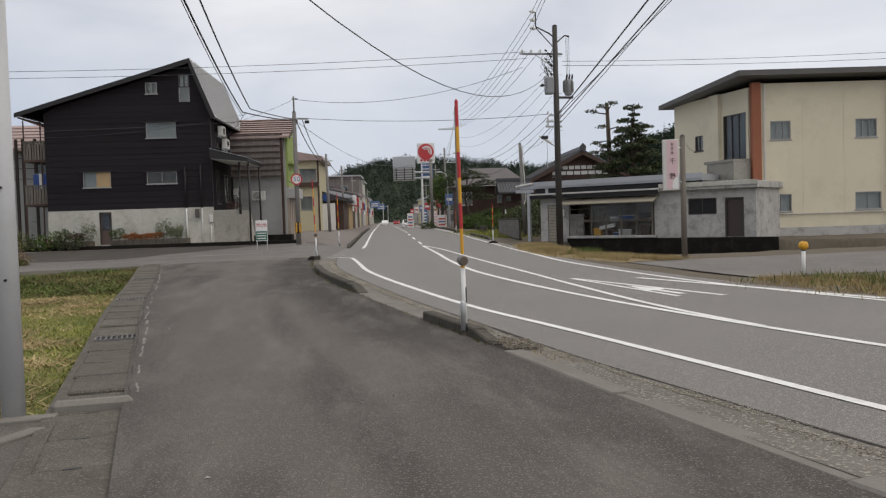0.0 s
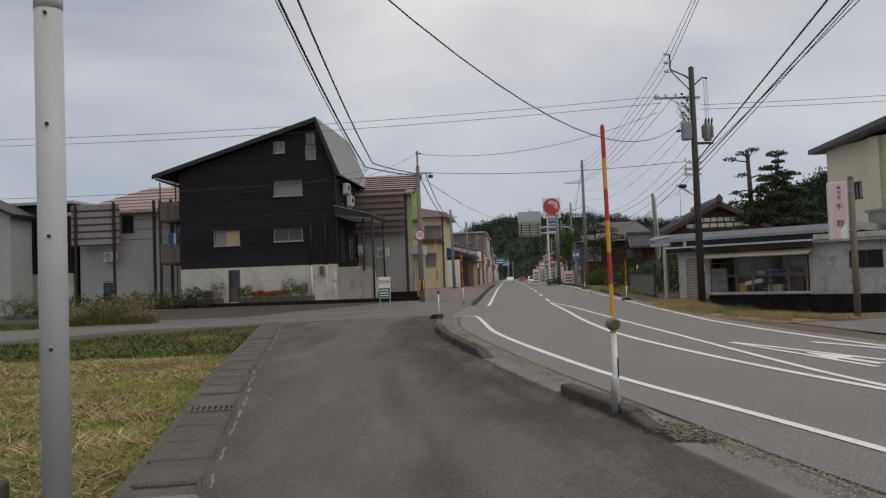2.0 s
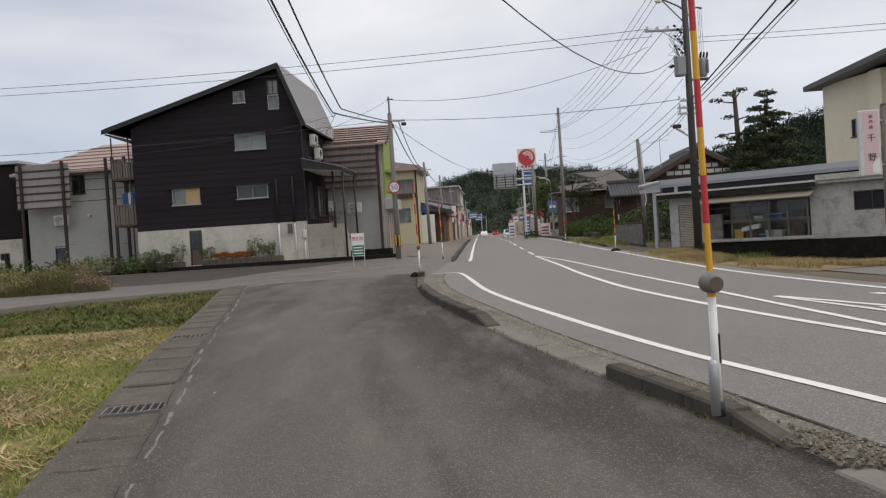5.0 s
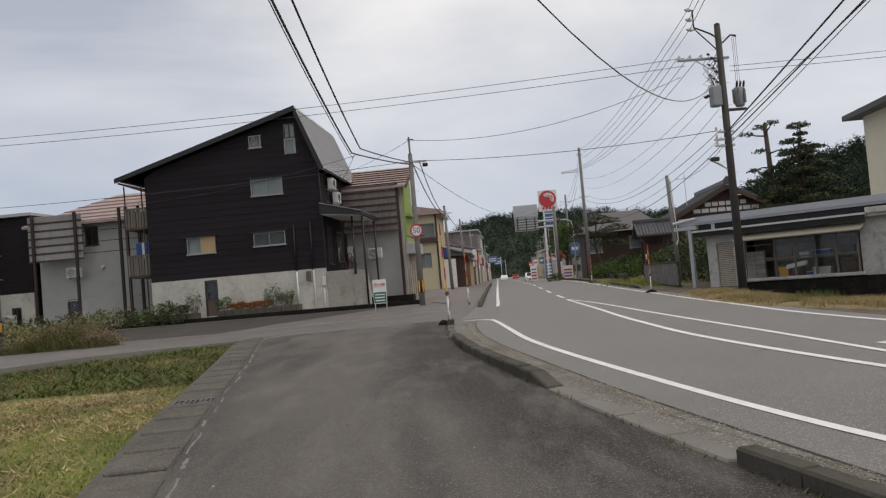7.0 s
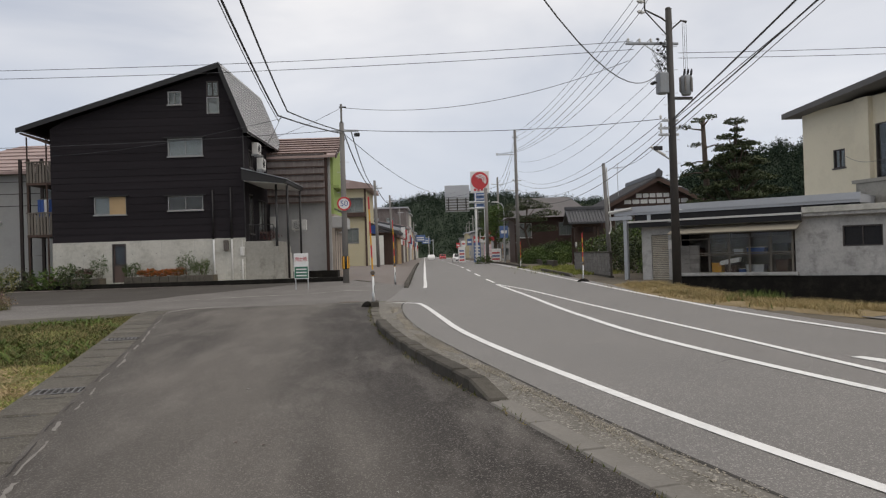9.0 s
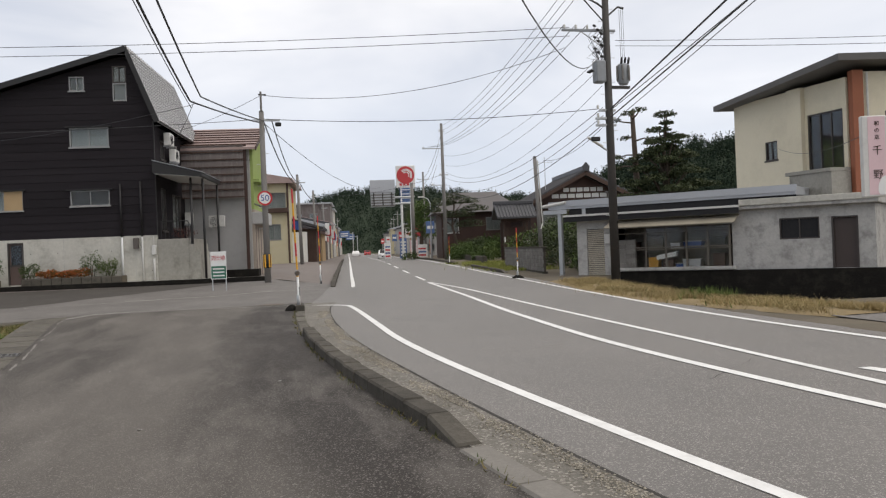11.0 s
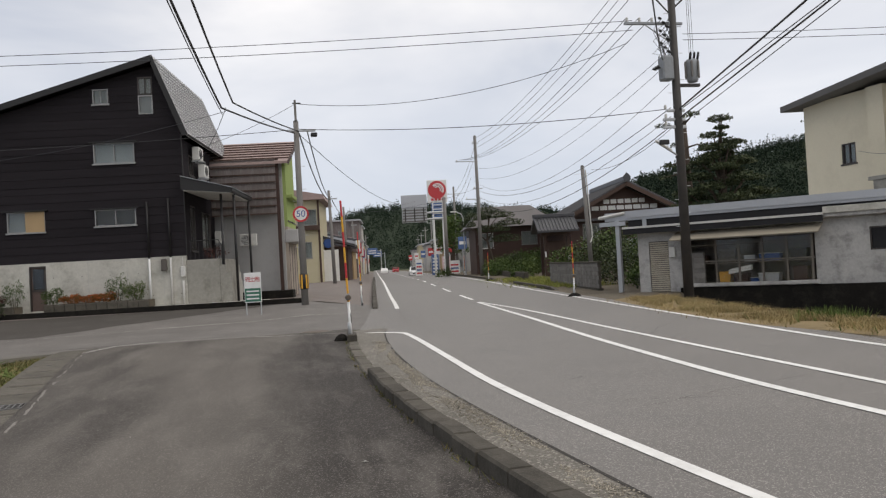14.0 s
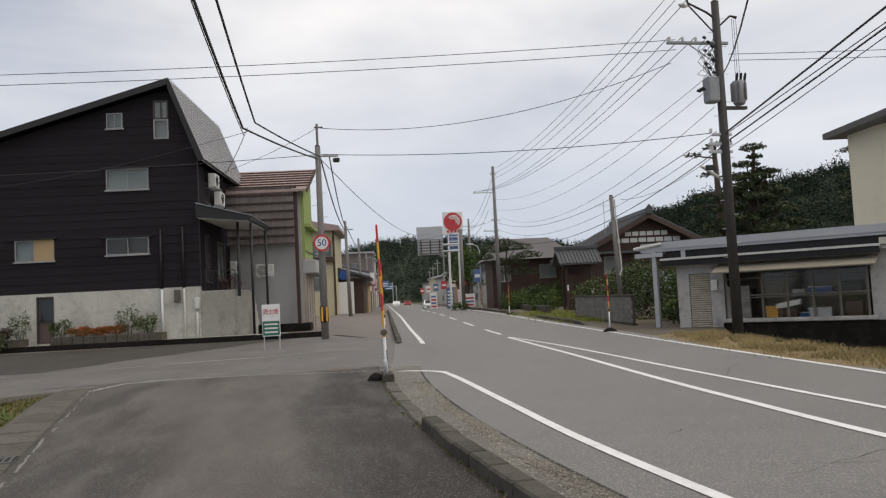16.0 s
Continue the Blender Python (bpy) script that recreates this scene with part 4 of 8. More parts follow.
part("awning", Build().add([(1.6, -0.003, 2.28), (6.9, -0.003, 2.28), (6.9, -0.85, 1.97), (1.6, -0.85, 1.97), (1.6, -0.003, 2.31), (6.9, -0.003, 2.31), (6.9, -0.85, 2.0), (1.6, -0.85, 2.0)],
                           [(0, 1, 2, 3), (7, 6, 5, 4), (3, 2, 6, 7), (1, 5, 6, 2), (0, 3, 7, 4)]), material("faded_awning_sheet", (0.27, 0.24, 0.185), 0.7, 0.12, 12, 0.8, 0.2), garage, "faded beige corrugated awning")
# open window: dark backing and dark panes paint the shade inside
part("window_blind", Build().box(8.3, 9.8, 0.5, 0.55, 1.2, 2.1), SHADE_FILL, garage)
window(garage, 8.35, 9.75, 1.25, 2.05, DARK_ALU, 2, False, 0.06, SHADE_FILL, sill=False)
part("door", Build().box(10.22, 10.98, 0.1, 0.14, 0.15, 1.98), material("dark_door", (0.05, 0.035, 0.03), 0.5, 0.2), garage, "dark brown side door")
part("door_jamb", Build().box(10.16, 10.22, -0.03, 0.12, 0.15, 2.03).box(10.98, 11.04, -0.03, 0.12, 0.15, 2.03).box(10.22, 10.98, -0.03, 0.12, 1.985, 2.03), DARK_ALU, garage)

# long grey roof behind the garage
shed = thing("shed_roof", "long low grey sheet roof on steel posts", "shed", 14.38, 47.55, 0, -48)
part("roof", Build().prism([(-1.3, 2.95), (9.2, 2.95), (9.2, 3.28), (-1.3, 3.3)], 0.55, 7.5), GREY_ROOF, shed)
part("fascia", Build().box(-0.35, 9.25, 0.48, 0.545, 3.06, 3.33), GREY_ROOF, shed)
# dark sheet painted as the shade under the shed roof
part("dark_screen", Build().box(-0.3, 9.2, 0.62, 0.66, 2.6, 2.945), SHADE_FILL, shed, "dark sheet painted as shade under the roof")
for k in range(9):
    part("corrugation", Build().tube([(-1.55, 0.5 + 0.26 * k, 3.12), (-0.4, 0.5 + 0.26 * k, 3.26)], 0.07, 6), DIRTY_WHITE, shed)
part("beam", Build().box(-1.5, -0.35, 0.42, 0.5, 2.75, 2.92), STEEL, shed)
for x, y in ((-0.75, 0.6), (0.4, 0.7), (-0.75, 5.5), (8.9, 1.0)):
    part("post", Build().box(x - 0.09, x + 0.09, y - 0.09, y + 0.09, -0.1, 2.95, 0.01), STEEL, shed)

# ---- cream two-storey building ----
cream = thing("cream_building", "cream two-storey building with red-brown corner pilasters", "building", 24.0, 41.6, 0, -10)
ch = [(0.95, 2.0, 4.9, 5.85), (5.3, 6.4, 4.9, 5.85), (0.95, 2.0, 1.25, 2.15), (5.25, 6.6, 1.25, 2.15)]
part("south_wall", wall_mesh(0.45, 9.0, 0.45, 7.75, 0.2, ch), BEIGE, cream)
part("plinth", Build().box(0.45, 9.0, -0.05, 0.2, -0.3, 0.447), GREY_CONC, cream, "grey concrete plinth")
for h in ch:
    window(cream, *h, ALU, 3 if h[3] > 5 else 2, True, 0.05)
for x in (2.6, 4.7, 6.95, 8.2):
    part("panel_joint", Build().box(x - 0.008, x + 0.008, -0.01, -0.002, 0.45, 7.7), BEIGE, cream)
for x in (0, 6.9):
    part("pilaster", Build().box(x, x + 0.447, -0.14, 0.2, -0.3, 7.8, 0.01), BRICK_RED, cream, "red-brown corner pilaster")
part("down_pipe", Build().tube([(0.62, -0.1, 7.7), (0.62, -0.1, 0.2)], 0.045, 8), DIRTY_WHITE, cream)
part("cable_duct", Build().tube([(0.95, -0.06, 0.6), (0.95, -0.06, 1.05), (1.2, -0.06, 1.12), (9, -0.06, 1.12)], 0.03, 6), GREY_CONC, cream)
west = part("west_wall", wall_mesh(0.2, 5.5, -0.3, 7.6, 0.2, [(0.35, 1.85, 3.95, 6.4), (3.3, 3.9, 4.75, 5.6)]), BEIGE, cream)
wm = pose(0, 0, 0, 0, 0, 106) @ Matrix.Diagonal((1.25, -1, 1, 1))
west.matrix_basis = wm
for h, n in (((0.35, 1.85, 3.95, 6.4), 3), ((3.3, 3.9, 4.75, 5.6), 2)):
    w = window(cream, *h, DARK_ALU, n, n == 2, 0.05)
    w.matrix_basis = wm
f = part("wall_fin", Build().box(1.95, 2.6, -0.22, -0.003, 2.8, 7.6), BEIGE, cream)
f.matrix_basis = wm
f = part("balcony", Build().box(0.1, 1.9, -1.0, -0.9, 2.8, 3.85).box(0.1, 0.2, -0.9, -0.003, 2.8, 3.85).box(0.1, 2.05, -1.05, -0.003, 3.86, 4.0).box(1.8, 1.9, -0.9, -0.003, 2.8, 3.85), STAINED_CONC, cream, "concrete balcony box")
f.matrix_basis = wm
part("ditch_wall", Build().box(-0.3, 9.0, -0.4, -0.2, -1.2, -0.05), BLACK_CONC, cream, "black damp ditch wall")
part("back_wall", Build().box(-1.7, 8.8, 6.6, 6.8, -0.3, 7.4), BEIGE, cream)
part("east_wall", Build().box(8.8, 9.0, 0.2, 6.8, -0.3, 7.4), BEIGE, cream)
rb = Build()
rb.add([(-0.9, -0.8, 8.05), (9.6, -0.8, 8.05), (9.6, 7.6, 7.5), (-2.65, 7.2, 7.45), (-0.9, -0.8, 8.32), (9.6, -0.8, 8.32), (9.6, 7.6, 7.77), (-2.65, 7.2, 7.7)],
       [(3, 2, 1, 0), (4, 5, 6, 7), (0, 1, 5, 4), (1, 2, 6, 5), (2, 3, 7, 6), (3, 0, 4, 7)])
part("roof", rb, material("dark_roof_edge", (0.10, 0.095, 0.09), 0.6, 0.2), cream, "dark flat roof with a thin edge")

# ---- kerbs and gutter covers ----


def kerb_stones(name, label, f, y0, y1, length, height, width=0.2, lift=0.0, mat=None, ends=True):
    k = thing(name, label, "kerb", kind="structure")
    ys = steps(y0, y1, length)
    for i, (a, c) in enumerate(zip(ys, ys[1:])):
        x0, x1 = f(a), f(c)
        d = math.degrees(math.atan2(c - a, x1 - x0)) - 90
        n = math.hypot(c - a, x1 - x0)
        h0 = height * (0.25 if ends and i == 0 else 1)
        z = ground_z(x0, a)
        dz = ground_z(x1, c) - z
        w = width / 2
        g = 0.012
        e = 0.02
        b = Build()
        lo = -0.15
        b.add([(-w, g, lo), (w, g, lo), (w, n - g, lo), (-w, n - g, lo), (-w, g, h0 - e), (w, g, h0 - e), (w, n - g, height + dz - e), (-w, n - g, height + dz - e),
               (-w + e, g + e / 2, h0), (w - e, g + e / 2, h0), (w - e, n - g - e / 2, height + dz), (-w + e, n - g - e / 2, height + dz)],
              [(0, 1, 5, 4), (1, 2, 6, 5), (2, 3, 7, 6), (3, 0, 4, 7), (4, 5, 9, 8), (5, 6, 10, 9), (6, 7, 11, 10), (7, 4, 8, 11), (8, 9, 10, 11)])
        s = part("kerb_stone", b, mat or KERB, k)
        s.matrix_basis = pose(x0 + random.uniform(-0.012, 0.012), a, z + lift + random.uniform(-0.008, 0.008), 0, 0, d)
    return k


kerb_stones("kerb", "old dark concrete kerb at the snow pole", lambda y: kerb_line(y) + 0.1, 13.3, 15.95, 0.66, 0.115, 0.17)
kerb_stones("kerb", "old dark concrete kerb between path and road", lambda y: kerb_line(y) + 0.1, 19.55, 28.0, 0.6, 0.125)
kerb_stones("flush_kerb", "worn low concrete strip before the junction", lambda y: kerb_line(y) + 0.1, 28.05, 33.2, 0.6, 0.03, 0.2, mat=LID, ends=False)
kerb_stones("kerb", "short dark kerb block at the marker post", lambda y: kerb_line(y) + 0.1, 33.25, 34.0, 0.75, 0.16, ends=False)
kerb_stones("kerb", "low kerb with cut-outs along the footway", lambda y: left_line(y) - 0.85, 48.2, 118, 1.2, 0.2)
kerb_stones("kerb", "low kerb beside the grass patch", lambda y: right_line(y) + 0.75, 54.0, 66.0, 1.2, 0.16)
kerb_stones("kerb", "low kerb before the far pole", lambda y: right_line(y) + 0.75, 74.0, 110.0, 1.2, 0.16)
flush = kerb_stones("flush_kerb", "flush pale concrete strip at the path edge", lambda y: kerb_line(y) + 0.1, -12, 12.9, 2.4, 0.012, 0.24, mat=EDGE, ends=False)
kerb_stones("flush_kerb", "sunken concrete strip at the kerb gap", lambda y: kerb_line(y) + 0.1, 16.0, 19.5, 0.9, 0.02, 0.24, mat=EDGE, ends=False)

covers = thing("gutter_cover", "row of old concrete gutter lids with steel grates", "gutter cover", kind="structure")
y = 3.0
n = 0
grates = [16.95, 22.65, 28.7]
while y < 37.6:
    long = random.uniform(0.92, 1.06)
    room = grates[0] - 0.23 - y if grates else 9
    if 0.12 < room < long + 0.12:
        long = room
    x0, x1 = lid_line(y), lid_line(y + long)
    drop = 0.0 if y > 12.2 else 0.035
    m = pose(x0 + 0.01 + random.uniform(-0.015, 0.015), y, ground_z(x0 + 0.3, y) - drop + random.uniform(-0.004, 0.005), random.uniform(-0.25, 0.25), random.uniform(-0.4, 0.3), math.degrees(math.atan2(long, x1 - x0)) - 90 + random.uniform(-0.6, 0.6))
    if room <= 0.12:
        long, y = 0.45, grates.pop(0) - 0.225
        x0, x1 = lid_line(y), lid_line(y + long)
        m = pose(x0 + 0.01, y, ground_z(x0 + 0.3, y), 0, 0, math.degrees(math.atan2(long, x1 - x0)) - 90)
        fr = part("grate", Build().box(0, 0.62, 0.01, 0.045, -0.1, 0.006).box(0, 0.62, long - 0.045, long - 0.01, -0.1, 0.006).box(0, 0.02, 0.045, long - 0.045, -0.1, 0.006).box(0.6, 0.62, 0.045, long - 0.045, -0.1, 0.006), GRATE, covers, "dull steel grate")
        fr.matrix_basis = m
        for k in range(7):
            part("grate_bar", Build().box(0.075 + 0.075 * k, 0.092 + 0.075 * k, 0.045, long - 0.045, -0.06, 0.004), GRATE, fr)
        part("grate_pit", Build().box(0, 0.62, 0.05, long - 0.05, -0.25, -0.14), BLACK_CONC, fr)
    else:
        c = random.uniform(0, 0.05)
        lid = Build().box(0, 0.63, 0.008, long - 0.008, -0.1, 0.004, 0.018)
        lid.v = [(vx + 0.012 * noise.noise((vx * 9, vy * 7 + y, n)), vy + 0.01 * noise.noise((vy * 9, vx * 7, n)), vz - (c if vx > 0.5 and vy < 0.3 else 0) * 0.4) for vx, vy, vz in lid.v]
        part("lid", lid, LID, covers).matrix_basis = m
        part("lid_slot", Build().box(0.25, 0.38, long - 0.05, long - 0.012, 0.0, 0.0065), BLACK, covers).matrix_basis = m
    y += long + 0.006
    n += 1
part("lid_end", Build().box(-0.02, 0.7, -0.16, 0.0, -0.12, 0.055, 0.04), EDGE, covers, "broken concrete lip").matrix_basis = pose(lid_line(12.3), 12.25, ground_z(-1, 12.2), 0, 0, 4)
w = Build()
for i, yy_ in enumerate(steps(-6, 38.3, 1.2)):
    x = lid_line(yy_)
    w.v += [(x - 0.09, yy_, -0.6), (x - 0.09, yy_, ground_z(x, yy_) - 0.012), (x + 0.05, yy_, ground_z(x, yy_) - 0.012)]
w.f = [q for i in range(len(w.v) // 3 - 1) for q in ((3 * i, 3 * i + 1, 3 * i + 4, 3 * i + 3), (3 * i + 1, 3 * i + 2, 3 * i + 5, 3 * i + 4))]
tagged(part("gutter_wall", w, LID), "old concrete gutter wall at the grass", "gutter", kind="structure")
APRON_Z = -0.3
sheet("apron", lambda y: -7.5, lambda y: lid_line(y) - 0.09, steps(-12, 12.05, 0.7), 16, 0.0, ASPHALT_PATH, "dark worn asphalt apron beside the gutter", "yard", height=lambda x, y: APRON_Z, rough=0.012)
mh = thing("manhole_cover", "round iron manhole cover in the worn asphalt", "manhole cover", -2.25, 11.62, APRON_Z)
part("ring", Build().tube([(0, 0, -0.05), (0, 0, 0.012)], 0.26, 24), LID, mh)
part("lid", Build().tube([(0, 0, -0.05), (0, 0, 0.018)], 0.22, 24), IRON, mh)
for k in range(4):
    part("lid_rib", Build().box(-0.17, 0.17, -0.13 + 0.08 * k, -0.115 + 0.08 * k, 0.018, 0.024), IRON, mh)
blk_ = thing("concrete_block", "square mossy concrete block at the field edge", "block", -2.5, 12.28, -0.36, 6)
part("body", Build().box(-0.135, 0.135, -0.12, 0.12, 0, 0.33, 0.02), KERB, blk_)
part("stain", Build().box(-0.05, 0.06, -0.123, -0.1205, 0.08, 0.24), BLACK_CONC, blk_, "black damp stain")
gp = thing("grey_post", "slim blue-grey painted steel post at the field", "post", -2.97, 12.8, -0.42)
part("tube", Build().box(-0.055, 0.055, -0.055, 0.055, 0.08, 4.6, 0.012), material("blue_grey_post_paint", (0.33, 0.385, 0.43), 0.5, 0.08, 30, 2.0, 0.05, stain=(0.3, 0.25, 0.2), stain_amount=0.3), gp)
part("foot", Build().box(-0.13, 0.13, -0.13, 0.13, -0.05, 0.08, 0.02), LID, gp)
for k, (x, y, w_, d_, turn_) in enumerate(((-1.72, 11.97, 0.5, 0.16, 4), (-2.25, 12.03, 0.42, 0.13, -5), (-2.75, 12.05, 0.4, 0.15, 8), (-1.62, 11.3, 0.14, 0.5, -32), (-1.85, 10.8, 0.12, 0.42, -30))):
    q = thing("broken_slab", "broken pale concrete slab at the apron edge", "slab", x, y, APRON_Z - 0.02, turn_)
    sl = Build().box(-w_ / 2, w_ / 2, -d_ / 2, d_ / 2, 0, 0.055, 0.015)
    sl.v = [(vx + 0.03 * noise.noise((vx * 8 + k, vy * 8, vz)), vy + 0.025 * noise.noise((vy * 8, vx * 8 + k, 2)), vz) for vx, vy, vz in sl.v]
    part("slab", sl, EDGE, q)

# cracks and faded paint on the asphalt


def crack(x0, y0, x1, y1, wide=0.014, label="dark crack in the asphalt", mat=None, lift=0.0065, jag=0.05):
    b = Build()
    n = max(6, int(math.hypot(x1 - x0, y1 - y0) / 0.12))
    dx, dy = x1 - x0, y1 - y0
    ln = math.hypot(dx, dy)
    off = 0.0
    for i in range(n + 1):
        t = i / n
        off = 0.8 * off + random.uniform(-jag, jag)
        x, y = x0 + dx * t - dy / ln * off, y0 + dy * t + dx / ln * off
        w = wide * random.uniform(0.3, 1.0)
        for s in (-w, w):
            px, py = x - dy / ln * s, y + dx / ln * s
            b.v.append((px, py, ground_z(px, py) + lift))
    b.f = [(2 * i, 2 * i + 2, 2 * i + 3, 2 * i + 1) for i in range(n)]
    return tagged(part("crack", b, mat or CRACK), label, "crack", kind="structure")


SCUFF_PALE = material("pale_scraped_asphalt", (0.215, 0.198, 0.178), 0.8, 0.25, 60, 5.0, 0.3, stain=(0.15, 0.136, 0.122), stain_amount=0.8, gloss=0.4)
for c in ((3.3, 25.1, 5.1, 24.7), (3.9, 24.6, 6.6, 25.6), (3.4, 26.3, 4.6, 27.2), (5.2, 21.6, 6.4, 22.6), (2.6, 38.2, 9.5, 39.4), (9.3, 22.4, 8.6, 27), (6.9, 31, 8.8, 33.5), (3.9, 40, 4.6, 46)):
    crack(*c, 0.006, jag=0.03)
joint = lambda y: gutter_line(y)
line("gutter_joint", joint, -20, 36.5, 0.035, "dark joint between gutter and road", CRACK, 0.0095, 0.5)
SEAM = ((-4.4, 35.6), (-4.1, 36.9), (-3.7, 38.5), (-2.75, 38.9), (-1.1, 38.45), (0.6, 37.6), (1.75, 37.1))
for k, (a, c) in enumerate(zip(SEAM, SEAM[1:])):
    crack(*a, *c, 0.09 if k < 3 else 0.045, "worn pale seam between path and street", PALE_WEAR, 0.009)
crack(-5.6, 38.35, -3.4, 38.75, 0.05, "dark seam at the street edge", CRACK, 0.008)
crack(-3.1, 43.9, -0.4, 44.0, 0.07, "worn pale seam across the street", PALE_WEAR, 0.009)
crack(-0.4, 44.0, 2.5, 45.2, 0.04, "worn pale seam across the street", PALE_WEAR, 0.009)
crack(-9.5, 42.6, -3.1, 43.9, 0.03, "worn pale seam across the street", PALE_WEAR, 0.009)
# pale wear along the lids
y = 12.6
while y < 36.5:
    r = random.uniform(0.3, 1.1)
    x0, x1 = lid_line(y) + 0.7, lid_line(y + r) + 0.7
    crack(x0 + random.uniform(0, 0.06), y, x1 + random.uniform(0, 0.06), y + r, random.uniform(0.01, 0.03), "pale worn edge beside the gutter lids", SCUFF_PALE, 0.006, 0.012)
    crack(x0 - 0.055, y, x1 - 0.055, y + r, 0.008, "dark joint beside the gutter lids", CRACK, 0.0075, 0.012)
    y += r + random.uniform(0.05, 0.7)
for i in range(26):
    x, y = random.uniform(-2.5, 2.4), random.uniform(7, 26)
    if lid_line(y) + 0.8 < x < kerb_line(y) - 0.1:
        r = random.uniform(0.01, 0.03)
        p = part("fallen_leaf", Build().add([(-r, 0, 0), (0, -r * 0.6, 0.006), (r, 0, 0), (0, r * 0.6, 0.008)], [(0, 1, 2, 3)]), random.choice((PALE_WEAR, DARK_WOOD)))
        p.matrix_basis = pose(x, y, ground_z(x, y) + 0.006, 0, 0, random.uniform(0, 360))
        tagged(p, "small dry leaf lying on the asphalt", "leaf", "fallen leaves")


# ---- plants ----


def tris(points, size, flat=0.6, lean=None):
    """Loose leaf triangles round given points."""
    p = np.asarray(points, float)
    n = len(p)
    d1 = np.random.normal(size=(n, 3))
    d1[:, 2] *= flat
    d1 /= np.linalg.norm(d1, axis=1)[:, None]
    d2 = np.random.normal(size=(n, 3))
    d2[:, 2] *= flat
    d2 -= d1 * (d1 * d2).sum(1)[:, None]
    d2 /= np.linalg.norm(d2, axis=1)[:, None] + 1e-9
    s = (size * np.random.uniform(0.6, 1.4, n))[:, None]
    v = np.stack([p - d1 * s, p + d1 * s * 0.6 + d2 * s * 0.6, p + d1 * s * 0.4 - d2 * s * 0.7], 1).reshape(-1, 3)
    return v


def loose_mesh(name, v, k=3):
    me = bpy.data.meshes.new(name)
    n = len(v)
    me.vertices.add(n)
    me.vertices.foreach_set("co", np.asarray(v, np.float32).ravel())
    me.loops.add(n)
    me.loops.foreach_set("vertex_index", np.arange(n, dtype=np.int32))
    me.polygons.add(n // k)
    me.polygons.foreach_set("loop_start", np.arange(0, n, k, dtype=np.int32))
    me.polygons.foreach_set("loop_total", np.full(n // k, k, np.int32))
    me.update(calc_edges=True)
    return me


def in_blob(n, c, r, shell=0.55):
    d = np.random.normal(size=(n, 3))
    d /= np.linalg.norm(d, axis=1)[:, None]
    q = np.random.uniform(shell, 1.0, n)[:, None] ** 0.6
    bump = 1 + 0.18 * np.sin(d[:, :1] * 7 + c[0]) + 0.14 * np.sin(d[:, 1:2] * 9 + c[1])
    return np.asarray(c) + d * q * bump * np.asarray(r)


def blades(xy, z, tall, wide, lean=0.35):
    """Upright grass blades at points."""
    xy, z = np.asarray(xy, float), np.asarray(z, float)
    n = len(xy)
    a = np.random.uniform(0, 2 * np.pi, n)
    h = tall * np.random.uniform(0.5, 1.3, n)
    w = wide * np.random.uniform(0.6, 1.3, n)
    k = np.random.normal(0, lean, (n, 2)) * h[:, None]
    base = np.c_[xy, z]
    e = np.c_[np.cos(a) * w, np.sin(a) * w, np.zeros(n)]
    tip = base + np.c_[k, h]
    return np.stack([base - e, base + e, tip], 1).reshape(-1, 3)


def shrub(name, x, y, z, blobs, mat, label, n=260, size=0.06, category="shrub", stems=5):
    t = thing(name, label, category, x, y, z)
    rad = max(b[3] for b in blobs)
    st = Build()
    for i in range(stems):
        a = i * 2 * math.pi / stems
        tx, ty = 0.5 * rad * math.cos(a), 0.5 * rad * math.sin(a)
        st.tube([(0.1 * math.cos(a), 0.1 * math.sin(a), -0.05), (tx * 0.6, ty * 0.6, blobs[0][2] * 0.6), (tx, ty, blobs[0][2])], [0.02, 0.014, 0.008], 5)
    part("stems", st, BARK, t)
    pts = np.concatenate([in_blob(int(n * (b[3] ** 2 + 0.05)), b[:3], b[3:6], 0.4) for b in blobs])
    part("leaves", loose_mesh("leaves", tris(pts, size)), mat, t)
    return t


# mown field, denser near the path
xy = np.random.uniform((-24, 2), (-1.2, 38), (330000, 2))
edge = np.array([lid_line(q) for q in xy[:, 1]])
keep = (xy[:, 0] < edge - 0.08) & (np.random.rand(len(xy)) < np.clip(1.5 - (edge - xy[:, 0]) / 14, 0.2, 1)) & ~((xy[:, 1] < 12.1) & (xy[:, 0] > -7.5))
xy = xy[keep]
zz = np.array([field_z(a, b) for a, b in xy])
dryness = np.array([noise.noise((a * 0.35, b * 0.35, 7)) + 0.5 * noise.noise((a * 1.2, b * 1.2, 2)) for a, b in xy])
edge_y = np.array([street_edge(q) for q in xy[:, 0]])
bank = (xy[:, 1] > 28.0 + 0.8 * dryness) & (xy[:, 1] < edge_y - 0.15)
for nm, sel, mat, tall, lab in (("grass", (dryness < 0.16) & ~bank & (xy[:, 1] < 29), GRASS, 0.055, "short mown yellow-green grass"), ("dry_grass_cuttings", (dryness >= 0.16) & ~bank & (xy[:, 1] < 29), DRY, 0.03, "pale dry grass cuttings on the field"),
                                ("bank_grass", bank, BANK, 0.085, "rough brown-green grass on the bank")):
    tagged(part(nm, loose_mesh(nm, blades(xy[sel], zz[sel] - 0.01, tall, 0.0105 if not nm.startswith("bank") else 0.014, 0.9)), mat), lab, "grass", kind="stuff")


heaps = []
for i in range(120):
    c = np.array([random.uniform(-15, -2.2), random.uniform(12.5, 27.6)])
    if c[0] > lid_line(c[1]) - 0.35:
        continue
    k = int(random.uniform(120, 420))
    heaps.append(c + np.random.normal(0, 1, (k, 2)) * np.array([random.uniform(0.25, 0.7), random.uniform(0.15, 0.42)]))
heaps = np.concatenate(heaps)
